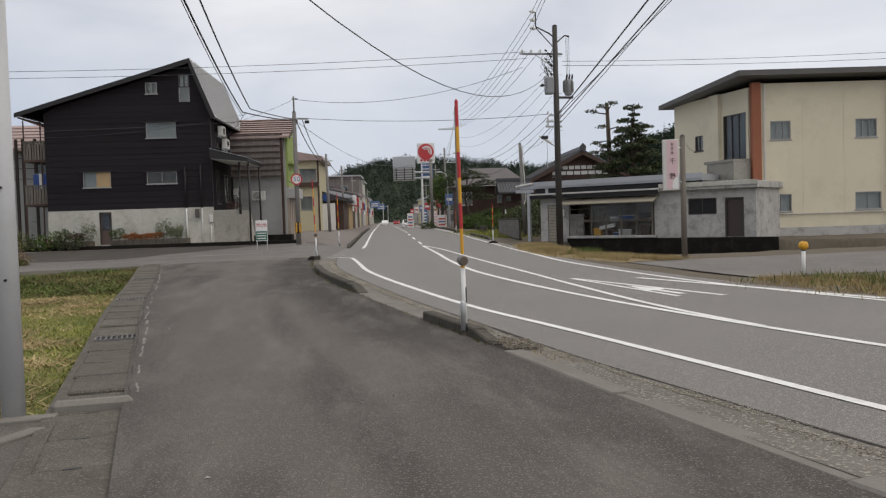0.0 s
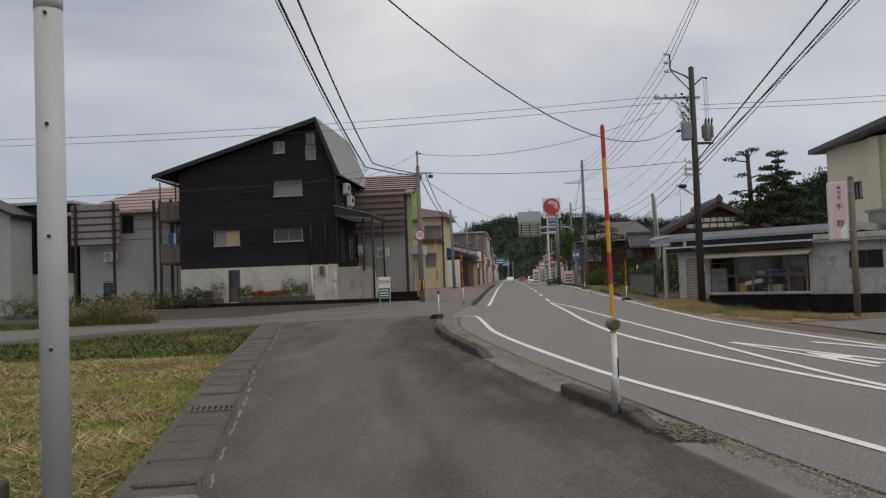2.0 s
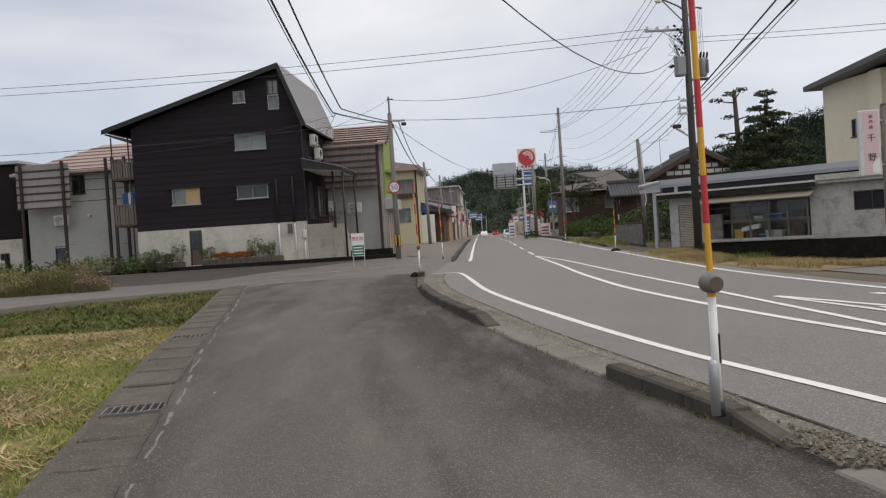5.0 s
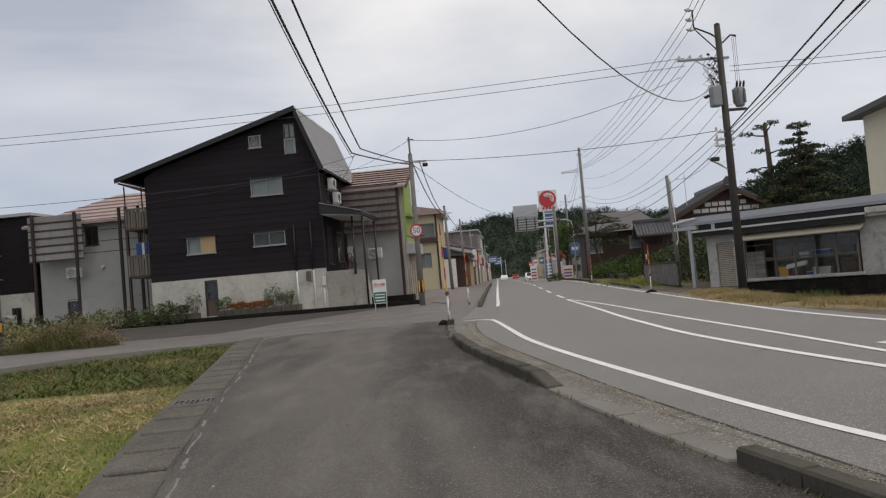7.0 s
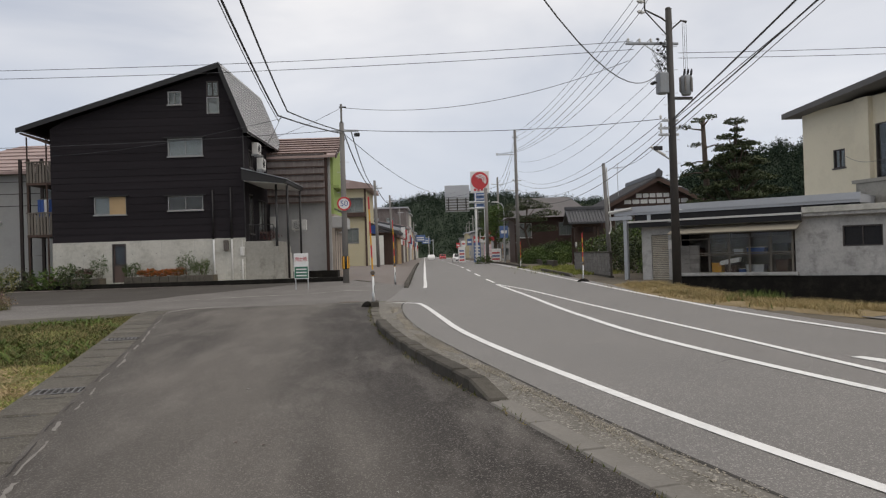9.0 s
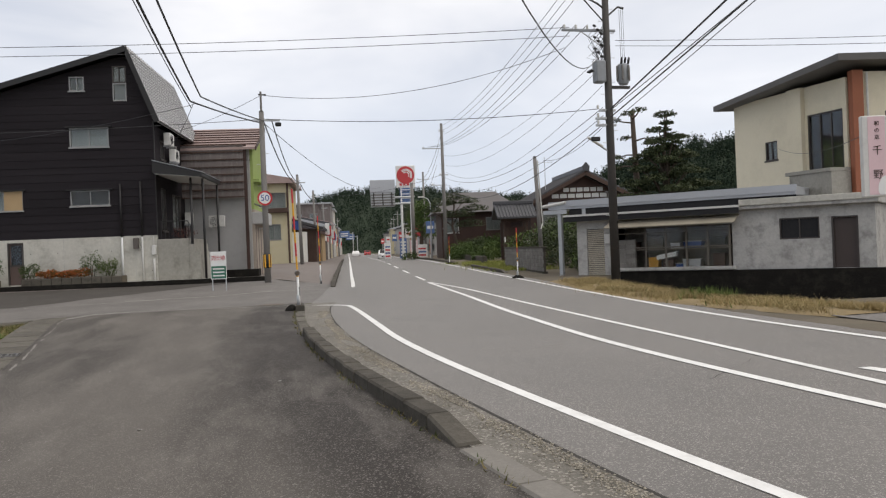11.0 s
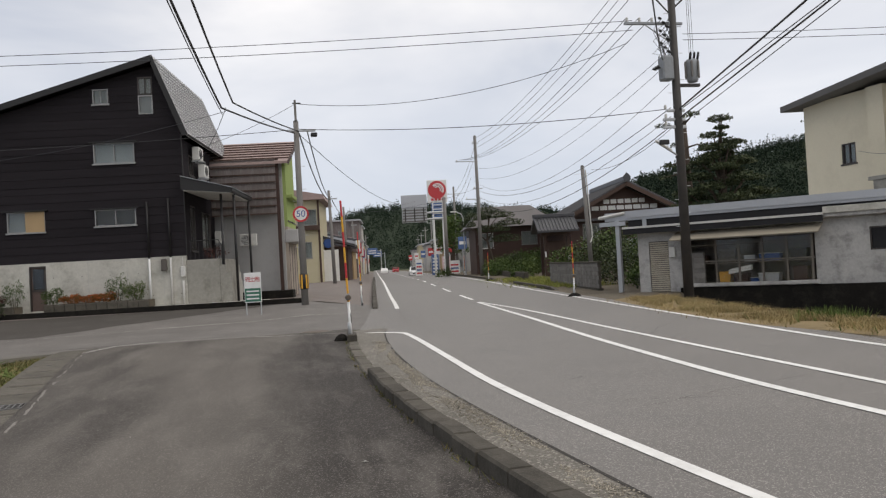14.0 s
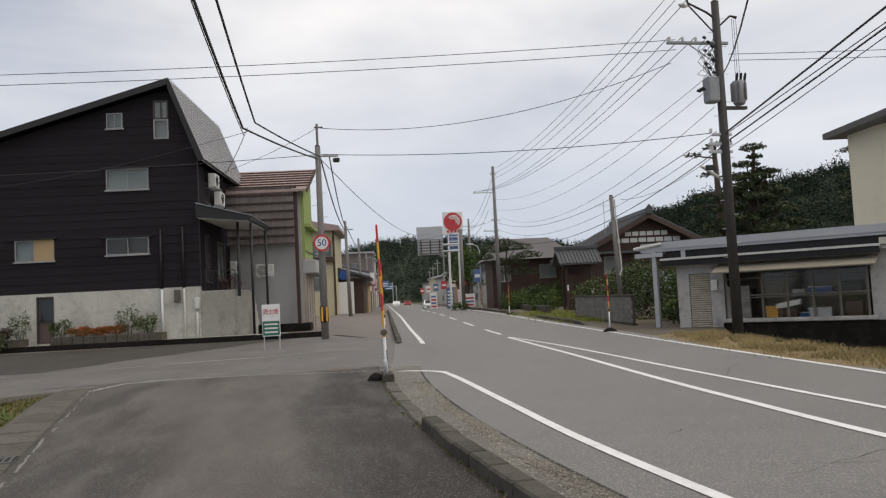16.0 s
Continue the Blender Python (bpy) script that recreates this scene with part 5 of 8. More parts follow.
heaps = heaps[heaps[:, 0] < np.array([lid_line(q) for q in heaps[:, 1]]) - 0.1]
hz = np.array([field_z(a, b) for a, b in heaps]) + np.random.uniform(0, 0.05, len(heaps))
tagged(part("hay", loose_mesh("hay", blades(heaps, hz, 0.06, 0.011, 2.2)), HAY), "loose brown hay lying in rows on the mown field", "hay", kind="stuff")
sel = np.random.rand(len(xy)) < 0.16
clumps = xy[bank & (dryness > 0.02) & sel]
tagged(part("bank_weeds", loose_mesh("bank_weeds", blades(clumps, np.array([field_z(a, b) for a, b in clumps]), 0.13, 0.04, 1.3)), WEED), "green weed clumps on the bank", "weeds", kind="stuff")


def tuft_strip(name, centre, y0, y1, width, n, mat, tall, label, wide=0.012, lift=0.0, lean=0.4):
    ys = np.random.uniform(y0, y1, n)
    off = np.random.normal(0, width / 2.4, n)
    clump = np.array([noise.noise((q * 0.9, o * 1.4, 5)) for q, o in zip(ys, off)])
    sel = clump > -0.12
    ys, off = ys[sel], off[sel]
    x = np.array([centre(q) for q in ys]) + off
    z = np.array([ditch_z(a, b) for a, b in zip(x, ys)]) + lift
    tagged(part(name, loose_mesh(name, blades(np.c_[x, ys], z, tall, wide, lean)), mat), label, "grass", kind="stuff")


tuft_strip("dry_verge_grass", verge, 26, 43.2, 1.1, 34000, DRY, 0.13, "dry straw-coloured verge grass beside the road", 0.007, 0.03, 0.7)
tuft_strip("verge_weeds", verge, 27.5, 41, 0.9, 2200, WEED, 0.13, "green weeds among the dry verge grass", 0.016)
tuft_strip("verge_weeds", lambda y: 11.1, 30.4, 31.9, 0.6, 420, WEED, 0.26, "tall green weed clump on the verge", 0.02)
tuft_strip("dry_verge_grass", lambda y: right_line(y) + 1.8, 8, 19.3, 1.6, 20000, DRY, 0.14, "dry grass at the yard entrance", 0.007, 0.0, 0.7)
tuft_strip("verge_weeds", lambda y: right_line(y) + 2.3, 8, 19.2, 1.5, 2400, WEED, 0.2, "green weeds at the yard entrance", 0.016)
tuft_strip("grass_patch", lambda y: right_line(y) + 2.6, 56, 76, 2.6, 9000, GRASS, 0.18, "yellow-green grass patch beyond the wall", 0.02)
tuft_strip("kerb_weeds", lambda y: kerb_line(y) - 0.02, 13.4, 33.5, 0.06, 700, BANK, 0.045, "small weeds growing at the kerb foot", 0.008, 0.0, 0.7)
tuft_strip("gutter_weeds", lambda y: kerb_line(y) + 0.2, 11.8, 13.4, 0.2, 160, DRY, 0.025, "dry plant litter at the kerb end", 0.01, 0.0, 0.9)
def stones(name, xs_, ys_, zs_, r0, r1, mat, label):
    """Many small rough stones, each a squashed octahedron."""
    n = len(xs_)
    r = np.random.uniform(r0, r1, n)[:, None]
    c = np.c_[xs_, ys_, zs_]
    a = np.random.uniform(0, 6.28, n)
    ax = np.c_[np.cos(a), np.sin(a), np.zeros(n)] * r * np.random.uniform(0.7, 1.3, (n, 1))
    ay = np.c_[-np.sin(a), np.cos(a), np.zeros(n)] * r
    az = np.c_[np.zeros(n), np.zeros(n), np.ones(n)] * r * 0.6
    tri = []
    for u, w in ((ax, ay), (ay, -ax), (-ax, -ay), (-ay, ax)):
        tri += [np.stack([c + u, c + w, c + az], 1), np.stack([c + w, c + u, c - az], 1)]
    v = np.stack(tri, 1).reshape(-1, 3)
    tagged(part(name, loose_mesh(name, v), mat), label, "stones", kind="stuff")


RUBBLE = leaf_material("dirty_rubble", (0.06, 0.053, 0.042), (0.24, 0.21, 0.165), 0.8)
STONE = leaf_material("exposed_gutter_stones", (0.10, 0.09, 0.07), (0.42, 0.38, 0.31), 0.8)
n = 15000
ys_ = np.random.uniform(4, 33, n)
u_ = np.clip(np.random.normal(0.74, 0.14, n), 0.3, 0.99)
keep = np.array([noise.noise((a * 0.9, c * 3.0, 9)) for a, c in zip(ys_, u_)]) > -0.12
ys_, u_ = ys_[keep], u_[keep]
xs_ = np.array([(kerb_line(q) + 0.2) * (1 - w) + gutter_line(q) * w for q, w in zip(ys_, u_)])
stones("gutter_stones", xs_, ys_, np.array([ground_z(a, c) + 0.011 + 0.012 * noise.noise((a * 1.3, c * 1.3, 3)) for a, c in zip(xs_, ys_)]), 0.004, 0.012, STONE, "coarse stones showing in the gutter concrete")
n = 230
ys_ = 12.85 + np.abs(np.random.normal(0, 0.4, n))
xs_ = np.array([kerb_line(q) for q in ys_]) + np.random.uniform(0.02, 0.42, n)
stones("kerb_rubble", xs_, ys_, np.array([ground_z(a, c) + 0.02 + 0.05 * max(0.0, 1 - abs(c - 13.2) / 0.5) for a, c in zip(xs_, ys_)]), 0.01, 0.03, RUBBLE, "loose rubble at the broken kerb end")
soil = Build()
for i, yy_ in enumerate(steps(26, 43.4, 0.6)):
    c = verge(yy_)
    soil.v += [(c - 1.1 + 0.1 * noise.noise((yy_, 1, 0)), yy_, ditch_z(c - 1.1, yy_) + 0.0), (c - 0.8, yy_, ditch_z(c, yy_) + 0.035 + 0.03 * noise.noise((yy_ * 2, 0, 0))), (c + 0.6, yy_, ditch_z(c, yy_) + 0.03), (c + 1.0, yy_, ditch_z(c + 1.0, yy_) - 0.02)]
soil.f = [(4 * i + j, 4 * i + j + 1, 4 * i + j + 5, 4 * i + j + 4) for i in range(len(soil.v) // 4 - 1) for j in range(3)]
tagged(part("verge", soil, STRAW), "low soil verge with dry grass", "verge", kind="structure")

# overgrown plot by the side street
for i in range(9):
    x, y = -19.5 + 0.8 * i + random.uniform(-0.3, 0.3), 47.0 + random.uniform(-0.6, 1.4)
    h = random.uniform(0.6, 1.15)
    shrub("bush", x, y, ground_z(x, y), [(0, 0, h * 0.5, 0.8, 0.75, h * 0.5), (0.35, 0.2, h * 0.85, 0.4, 0.4, h * 0.35), (-0.4, -0.1, h * 0.7, 0.45, 0.4, h * 0.3)], random.choice((THICKET, LEAVES, WEED, THICKET)), "overgrown autumn bush beside the side street", 900, 0.04)
for i in range(9):
    x, y = -14.2 + 0.42 * i, 42.2 + random.uniform(-0.35, 0.5)
    h = 1.5 * (1 - ((i - 4.4) / 5.4) ** 2) * random.uniform(0.68, 1.1)
    t = thing("flower_clump", "faded cosmos clump with small pink flowers", "flowers", x, y, ground_z(x, y))
    part("blossoms", loose_mesh("blossoms", tris(in_blob(22, (0, 0, h * 0.66), (0.62, 0.6, h * 0.4), 0.8), 0.03)), FLOWER_PINK, t)
    xy_ = np.random.normal(0, 0.22, (500, 2))
    part("stalk_tuft", loose_mesh("stalk_tuft", blades(xy_, np.zeros(500) - 0.02, h * 0.62, 0.007, 0.6)), THICKET, t)
    part("leaves", loose_mesh("leaves", tris(in_blob(850, (0, 0, h * 0.44), (0.55 + 0.25 * random.random(), 0.6, h * 0.46), 0.25), 0.04)), BROWN_LEAF if i % 3 == 0 or i > 6 else THICKET, t)
n = 3600
pts = np.c_[np.random.uniform(-22, -14.6, n), 41.2 + np.random.normal(0, 0.5, n)]
tagged(part("street_weeds", loose_mesh("street_weeds", blades(pts, np.array([ground_z(a, c) for a, c in pts]), 0.24, 0.022, 0.8)), WEED), "low yellow-green weeds along the side street", "weeds", kind="stuff")
for i in range(7):
    x, y = -19 + 1.35 * i, 52.2 + random.uniform(-0.5, 0.5)
    shrub("vegetable_plant", x, y, ground_z(x, y), [(0, 0, 0.5, 0.85, 0.6, 0.5)], (LEAVES if i % 2 else NEEDLES), "broad-leaved vegetable plants in a bed", 420, 0.09)


def at_house(x, y, z=0.0):
    return Matrix.Translation((-4.3, 52.9, 0)) @ pose(0, 0, 0, 0, 0, -8) @ Vector((x, y, z))


# flower beds along the dark house
for k, (s, m, lab, h, n) in enumerate(((-6.6, HEATHER, "dark red bedding plants", 0.35, 500), (-7.4, LEAVES, "leafy potted plant", 0.55, 500), (-5.9, LEAVES, "tall leggy plants by the cellar door", 0.75, 420), (-4.35, LEAVES, "green plant by the cellar door", 0.5, 500),
                                       (-3.6, FLOWER, "orange flowering bedding plants", 0.28, 700), (-2.9, FLOWER, "orange flowering bedding plants", 0.25, 700), (-2.2, FLOWER, "orange flowering bedding plants", 0.3, 600), (-1.75, LEAVES, "tall green flower stalks", 0.8, 420), (-1.0, WEED, "yellow-green bedding plants", 0.55, 600))):
    p = at_house(s, -0.62)
    shrub("bedding_plant", p.x, p.y, 0.79, [(0, 0, h * 0.6, 0.48, 0.27, h * 0.6), (0.18, 0, h * 1.0, 0.26, 0.18, h * 0.45), (-0.25, 0, h * 0.85, 0.24, 0.18, h * 0.4)], m, lab + " in the stone bed", n * 4, 0.035, "plant", 4)
bed = thing("planter_bed", "long stone flower bed below the dark house", "planter", -4.3, 52.9, 0, -8)
for k in range(10):
    part("edge_stone", Build().box(-4.6 + 0.42 * k, -4.19 + 0.42 * k, -0.98, -0.82, 0.48, 0.80, 0.03), KERB, bed)
part("bed_soil", Build().box(-4.6, -0.4, -0.82, -0.1, 0.48, 0.8), SOIL, bed)
bed = thing("planter_bed", "short stone flower bed beside the cellar door", "planter", -4.3, 52.9, 0, -8)
for k in range(5):
    part("edge_stone", Build().box(-7.9 + 0.42 * k, -7.49 + 0.42 * k, -0.98, -0.82, 0.48, 0.80, 0.03), KERB, bed)
part("bed_soil", Build().box(-7.9, -5.8, -0.82, -0.1, 0.48, 0.78), SOIL, bed)
for k, s in enumerate((-8.6, -8.1, -9.1)):
    p = at_house(s, -0.9)
    t = thing("flower_box", "brown plastic flower box with withered plants", "planter", p.x, p.y, 0.5, -8)
    part("trough", Build().prism([(-0.3, 0), (0.3, 0), (0.36, 0.28), (-0.36, 0.28)], -0.16, 0.16), DARK_WOOD if k else GREY_CONC, t)
    part("plants", loose_mesh("plants", tris(in_blob(160, (0, 0, 0.38), (0.34, 0.16, 0.16), 0.3), 0.04)), HEATHER if k else LEAVES, t)
p = at_house(2.1, 0.2)
shrub("porch_plant", p.x, p.y, 2.36, [(0, 0.2, 0.25, 0.5, 0.3, 0.28)], HEATHER, "dark red potted shrub on the landing", 1500, 0.035, "plant", 3)

# ---- poles, posts and signs ----


REFLECTOR = material("weathered_reflector_shell", (0.16, 0.15, 0.14), 0.55, 0.2, 25, 3.0, 0.1, stain=(0.08, 0.07, 0.06), stain_amount=0.5)


def snow_pole(x, y, z, lean=0.0, tall=2.92, label="white marker post with a red and yellow snow pole"):
    t = thing("snow_pole", label, "marker post", x, y, z, 0, "snow poles")
    t.matrix_basis = pose(x, y, z, 0, lean, 0)
    part("post", Build().tube([(0, 0, -0.05), (0, 0, 0.74)], 0.028, 14), WHITE, t, "white chipped post", True)
    part("base_sleeve", Build().tube([(-0.022, -0.01, -0.04), (-0.022, -0.01, 0.30), (-0.022, -0.01, 0.33)], [0.034, 0.034, 0.02], 10), STEEL, t, "grey steel sleeve", True)
    part("base_collar", Build().tube([(0, 0, -0.05), (0, 0, 0.05)], 0.04, 12), BLACK, t, "", True)
    part("chip", Build().box(0.012, 0.031, -0.026, -0.008, 0.3, 0.5, 0.006), BLACK, t, "dark worn patch")
    head = part("reflector_head", Build().tube([(0.0, -0.09, 0.83), (0, -0.075, 0.83), (0, -0.03, 0.83), (0, 0.05, 0.83), (0, 0.07, 0.83)], [0.044, 0.058, 0.064, 0.064, 0.046], 18), REFLECTOR, t, "round grey reflector head", True)
    part("lens", Build().tube([(0.0, -0.094, 0.83), (0, -0.086, 0.83)], 0.047, 16), IRON, head)
    part("neck", Build().tube([(0, 0, 0.74), (0, 0, 0.77)], 0.03, 8), AMBER, t)
    step = (tall - 0.12 - 0.91) / 6
    for k in range(6):
        part("band", Build().tube([(0, 0, 0.91 + step * k), (0, 0, 0.91 + step * (k + 1) - 0.001)], 0.0215, 12), RED if k % 2 else AMBER, t)
    part("cap", Build().tube([(0, 0, tall - 0.12), (0, 0, tall - 0.10)], [0.0215, 0.01], 8), RED, t)
    return t


snow_pole(2.83, 13.8, 0.085, -0.6)
snow_pole(1.76, 33.55, 0.17, -1.5)
snow_pole(3.55, 48.6, 0.2, -1.0)
snow_pole(11.95, 47.7, 0.0, 0.0, 2.3, "weathered marker post with an amber snow pole")
snow_pole(15.5, 74.5, 0.05, 0.5, 2.3, "weathered marker post with an amber snow pole")
snow_pole(19.2, 98, 0.05, 0.0, 2.4, "weathered marker post with an amber snow pole")
for x, y in ((11.42, 19.4),):
    t = thing("delineator", "short white post with an orange reflector head", "marker post", x, y, ditch_z(x, y))
    part("post", Build().tube([(0, 0, -0.05), (0, 0, 0.6)], 0.04, 12), WHITE, t, "", True)
    part("head", Build().tube([(0, -0.07, 0.67), (0, -0.05, 0.67), (0, 0.05, 0.67), (0, 0.07, 0.67)], [0.05, 0.09, 0.09, 0.05], 14), AMBER, t, "orange round head", True)
    part("ring", Build().tube([(0, 0, 0.56), (0, 0, 0.59)], 0.045, 10), BLACK, t)

sp = thing("steel_pole", "tall grey steel cable pole with bolt holes", "pole", -1.88, 12.1, -0.5)
part("lower_tube", Build().tube([(0, 0, 0), (0, 0, 4.2)], 0.104, 20), POLE_STEEL, sp, "", True)
part("upper_tube", Build().tube([(0, 0, 4.2), (0, 0, 9.4)], [0.1035, 0.09], 20), POLE_STEEL, sp, "", True)
part("joint_ring", Build().tube([(0, 0, 4.1), (0, 0, 4.24)], 0.106, 20), POLE_STEEL, sp, "", True)
for k in range(9):
    part("bolt", Build().tube([(0.02, -0.1, 1.5 + 0.85 * k), (0.02, -0.118, 1.5 + 0.85 * k)], 0.014, 6), BLACK, sp)
part("foot", Build().box(-0.3, 0.3, -0.25, 0.25, -0.1, 0.16, 0.03), EDGE, sp, "concrete foot")


def utility_pole(x, y, z, tall, r0, r1, mat, label, lean=0.0, steps_=True):
    t = thing("utility_pole", label, "utility pole", x, y, z, 0)
    t.matrix_basis = pose(x, y, z, 0, lean, 0)
    part("shaft", Build().tube([(0, 0, -0.2), (0, 0, tall)], [r0, r1], 16), mat, t, "", True)
    if steps_:
        for k in range(int((tall - 2.5) / 0.45)):
            s = 1 if k % 2 else -1
            part("step_bolt", Build().tube([(s * r1 * 0.8, 0, 2.4 + 0.45 * k), (s * (r0 + 0.13), 0, 2.4 + 0.45 * k)], 0.01, 5), STEEL, t)
    part("pole_cap", Build().tube([(0, 0, tall), (0, 0, tall + 0.06)], [r1 + 0.01, r1 * 0.5], 12), POLE_DARK, t)
    return t


def crossarm(t, z, x0, x1, mat, insulators=()):
    a = part("crossarm", Build().box(x0, x1, -0.05, 0.05, z - 0.045, z + 0.045, 0.01), mat, t)
    for x in insulators:
        part("insulator", Build().tube([(x, 0, z + 0.046), (x, 0, z + 0.1), (x, 0, z + 0.13), (x, 0, z + 0.16), (x, 0, z + 0.2)], [0.03, 0.055, 0.035, 0.05, 0.025], 8), DIRTY_WHITE, a)
    return a


ep = utility_pole(13.85, 42.0, 0.0, 10.6, 0.17, 0.12, POLE_DARK, "dark steel utility pole with two transformers")
crossarm(ep, 9.25, -1.75, 0.35, TRANSFORMER, (-1.65, -1.2, -0.75))
part("arm_brace", Build().tube([(-1.0, 0, 9.2), (-0.1, 0, 8.6)], 0.02, 6), STEEL, ep)
part("top_bracket", Build().tube([(-0.1, 0, 10.1), (-0.3, 0, 10.25), (-0.95, 0, 10.55), (-0.95, 0, 11.25)], 0.035, 6).tube([(-0.1, 0, 9.6), (-0.95, 0, 10.5)], 0.025, 6), POLE_DARK, ep)
for k in range(3):
    part("insulator", Build().tube([(-0.95, 0, 10.45 + 0.4 * k), (-1.08, 0, 10.45 + 0.4 * k), (-1.15, 0, 10.5 + 0.4 * k), (-1.2, 0, 10.45 + 0.4 * k)], [0.03, 0.08, 0.05, 0.08], 8), DIRTY_WHITE, ep)
part("side_bracket", Build().tube([(0.08, 0, 9.8), (0.5, 0, 10.15), (0.72, 0, 10.1)], [0.035, 0.035, 0.05], 6), POLE_DARK, ep)
tr = part("transformer_box", Build().box(-0.56, -0.16, -0.26, 0.15, 7.3, 8.12, 0.05), TRANSFORMER, ep, "grey switch box")
for k in range(3):
    part("bushing", Build().tube([(-0.64, -0.2 + 0.15 * k, 7.7), (-0.76, -0.2 + 0.15 * k, 7.75)], [0.03, 0.05], 6), BLACK, tr)
tr = part("transformer_can", Build().tube([(0.62, 0, 7.25), (0.62, 0, 7.32), (0.62, 0, 7.75), (0.62, 0, 7.98), (0.62, 0, 8.03)], [0.15, 0.19, 0.21, 0.21, 0.16], 16), TRANSFORMER, ep, "round grey transformer", True)
for k in range(6):
    a = k * math.pi / 3
    part("fin", Build().box(0.62 + 0.24 * math.cos(a) - 0.03, 0.62 + 0.24 * math.cos(a) + 0.03, 0.24 * math.sin(a) - 0.03, 0.24 * math.sin(a) + 0.03, 7.4, 7.95, 0.01), POLE_CONC, tr)
part("transformer_arm", Build().box(-0.1, 0.85, -0.06, 0.06, 7.1, 7.2), POLE_DARK, ep)
for x in (0.55, 0.62, 0.7):
    part("drop_wire", Build().tube([(x, 0, 8.05), (x, 0, 10.05)], 0.008, 4), CABLE, ep)
for z in (5.75, 6.0, 6.3):
    crossarm(ep, z, -0.55 if z < 6.2 else -0.4, 0.25, STEEL, (-0.45,))
for k in range(7):
    zc = 8.2 + 0.15 * k
    part("jumper_wire", Build().tube([(-0.12, -0.1, zc + 0.4), (-0.35 - 0.05 * (k % 3), -0.15, zc + 0.05), (-0.16, -0.12, zc - 0.3)], 0.014, 4), CABLE, ep)
for k in range(9):
    x_, z_ = -0.2 - 0.13 * (k % 3), 8.25 + 0.14 * k
    part("string_insulator", Build().tube([(x_, -0.12, z_), (x_ - 0.06, -0.13, z_ + 0.02), (x_ - 0.12, -0.14, z_ + 0.04)], [0.03, 0.05, 0.03], 6), BLACK, ep)
    part("jumper_wire", Build().tube([(x_, -0.12, z_), (x_ - 0.32 - 0.05 * (k % 4), -0.18, z_ - 0.35), (-0.4, -0.2, 8.1)], 0.011, 4), CABLE, ep)
for k in range(3):
    part("bushing", Build().tube([(0.5 + 0.14 * k, -0.1, 8.0), (0.5 + 0.14 * k, -0.16, 8.14), (0.5 + 0.14 * k, -0.2, 8.24)], [0.04, 0.05, 0.03], 6), BLACK, ep)
part("lamp_arm", Build().tube([(-0.05, 0, 4.75), (-0.75, -0.1, 5.15)], 0.03, 6), STEEL, ep)
part("street_lamp_tube", Build().tube([(-0.35, -0.06, 4.95), (-0.95, -0.14, 5.28)], 0.05, 8), DIRTY_WHITE, ep)
part("junction_box", Build().box(-0.95, -0.62, -0.5, -0.38, 5.1, 5.26, 0.02), BLACK, ep)

p50 = utility_pole(1.38, 49.0, 0.15, 7.3, 0.14, 0.1, POLE_CONC, "grey concrete cable pole with a speed limit sign")
part("extension", Build().tube([(0, 0, 7.3), (0, 0, 8.15)], 0.045, 8), POLE_CONC, p50)
part("top_insulator", Build().tube([(-0.1, 0, 8.02), (0.22, 0, 8.02)], 0.03, 6), POLE_DARK, p50)
crossarm(p50, 6.95, -0.3, 0.75, STEEL)
part("closure_box", Build().box(0.55, 0.8, -0.12, 0.12, 6.7, 6.85, 0.03), BLACK, p50)
part("hazard_wrap", Build().tube([(0, 0, 0.75), (0, 0, 1.35)], 0.148, 16), BLACK, p50, "yellow and black hazard wrap", True)
for k in range(5):
    a = k * 2 * math.pi / 5 - 2.2
    part("hazard_stripe", Build().box(0.15 * math.cos(a) - 0.03, 0.15 * math.cos(a) + 0.03, 0.15 * math.sin(a) - 0.03, 0.15 * math.sin(a) + 0.03, 0.78, 1.32), AMBER, p50)
sg = thing("speed_sign", "round white speed limit sign with a red rim", "road sign", 1.38, 48.8, 3.82, 0)
part("disc", Build().tube([(0, 0.02, 0), (0, 0, 0)], 0.31, 28), WHITE, sg)
ring = Build()
for k in range(29):
    a = 2 * math.pi * k / 28
    ring.v += [(0.31 * math.cos(a), -0.004, 0.31 * math.sin(a)), (0.235 * math.cos(a), -0.004, 0.235 * math.sin(a))]
ring.f = [(2 * k, 2 * k + 1, 2 * k + 3, 2 * k + 2) for k in range(28)]
part("rim", ring, RED, sg, "red rim")
text("number", "50", 0.36, BLUE, sg, pose(0, -0.01, 0, 90, 0, 0))
part("clamp", Build().box(-0.16, 0.16, 0.02, 0.1, -0.03, 0.03), STEEL, sg)

up = utility_pole(-14.9, 42.4, -0.02, 6.7, 0.115, 0.09, POLE_CONC, "thin grey cable pole by the overgrown plot")
part("hazard_wrap", Build().tube([(0, 0, 0.7), (0, 0, 1.3)], 0.121, 14), BLACK, up, "black and yellow hazard wrap")
for k in range(4):
    part("hazard_stripe", Build().box(-0.12 + 0.075 * k, -0.085 + 0.075 * k, -0.126, -0.09, 0.85, 1.2), AMBER, up)
crossarm(up, 6.5, -0.2, 0.2, STEEL, (0.15,))
p4 = utility_pole(19.5, 92.0, 0.0, 13.6, 0.2, 0.13, POLE_CONC, "tall grey concrete utility pole by the road")
for z, a, c in ((12.9, -0.3, 0.3), (11.2, -2.0, 0.2), (8.6, -0.4, 0.5), (7.6, -1.2, 0.3)):
    crossarm(p4, z, a, c, STEEL, (a + 0.1,))
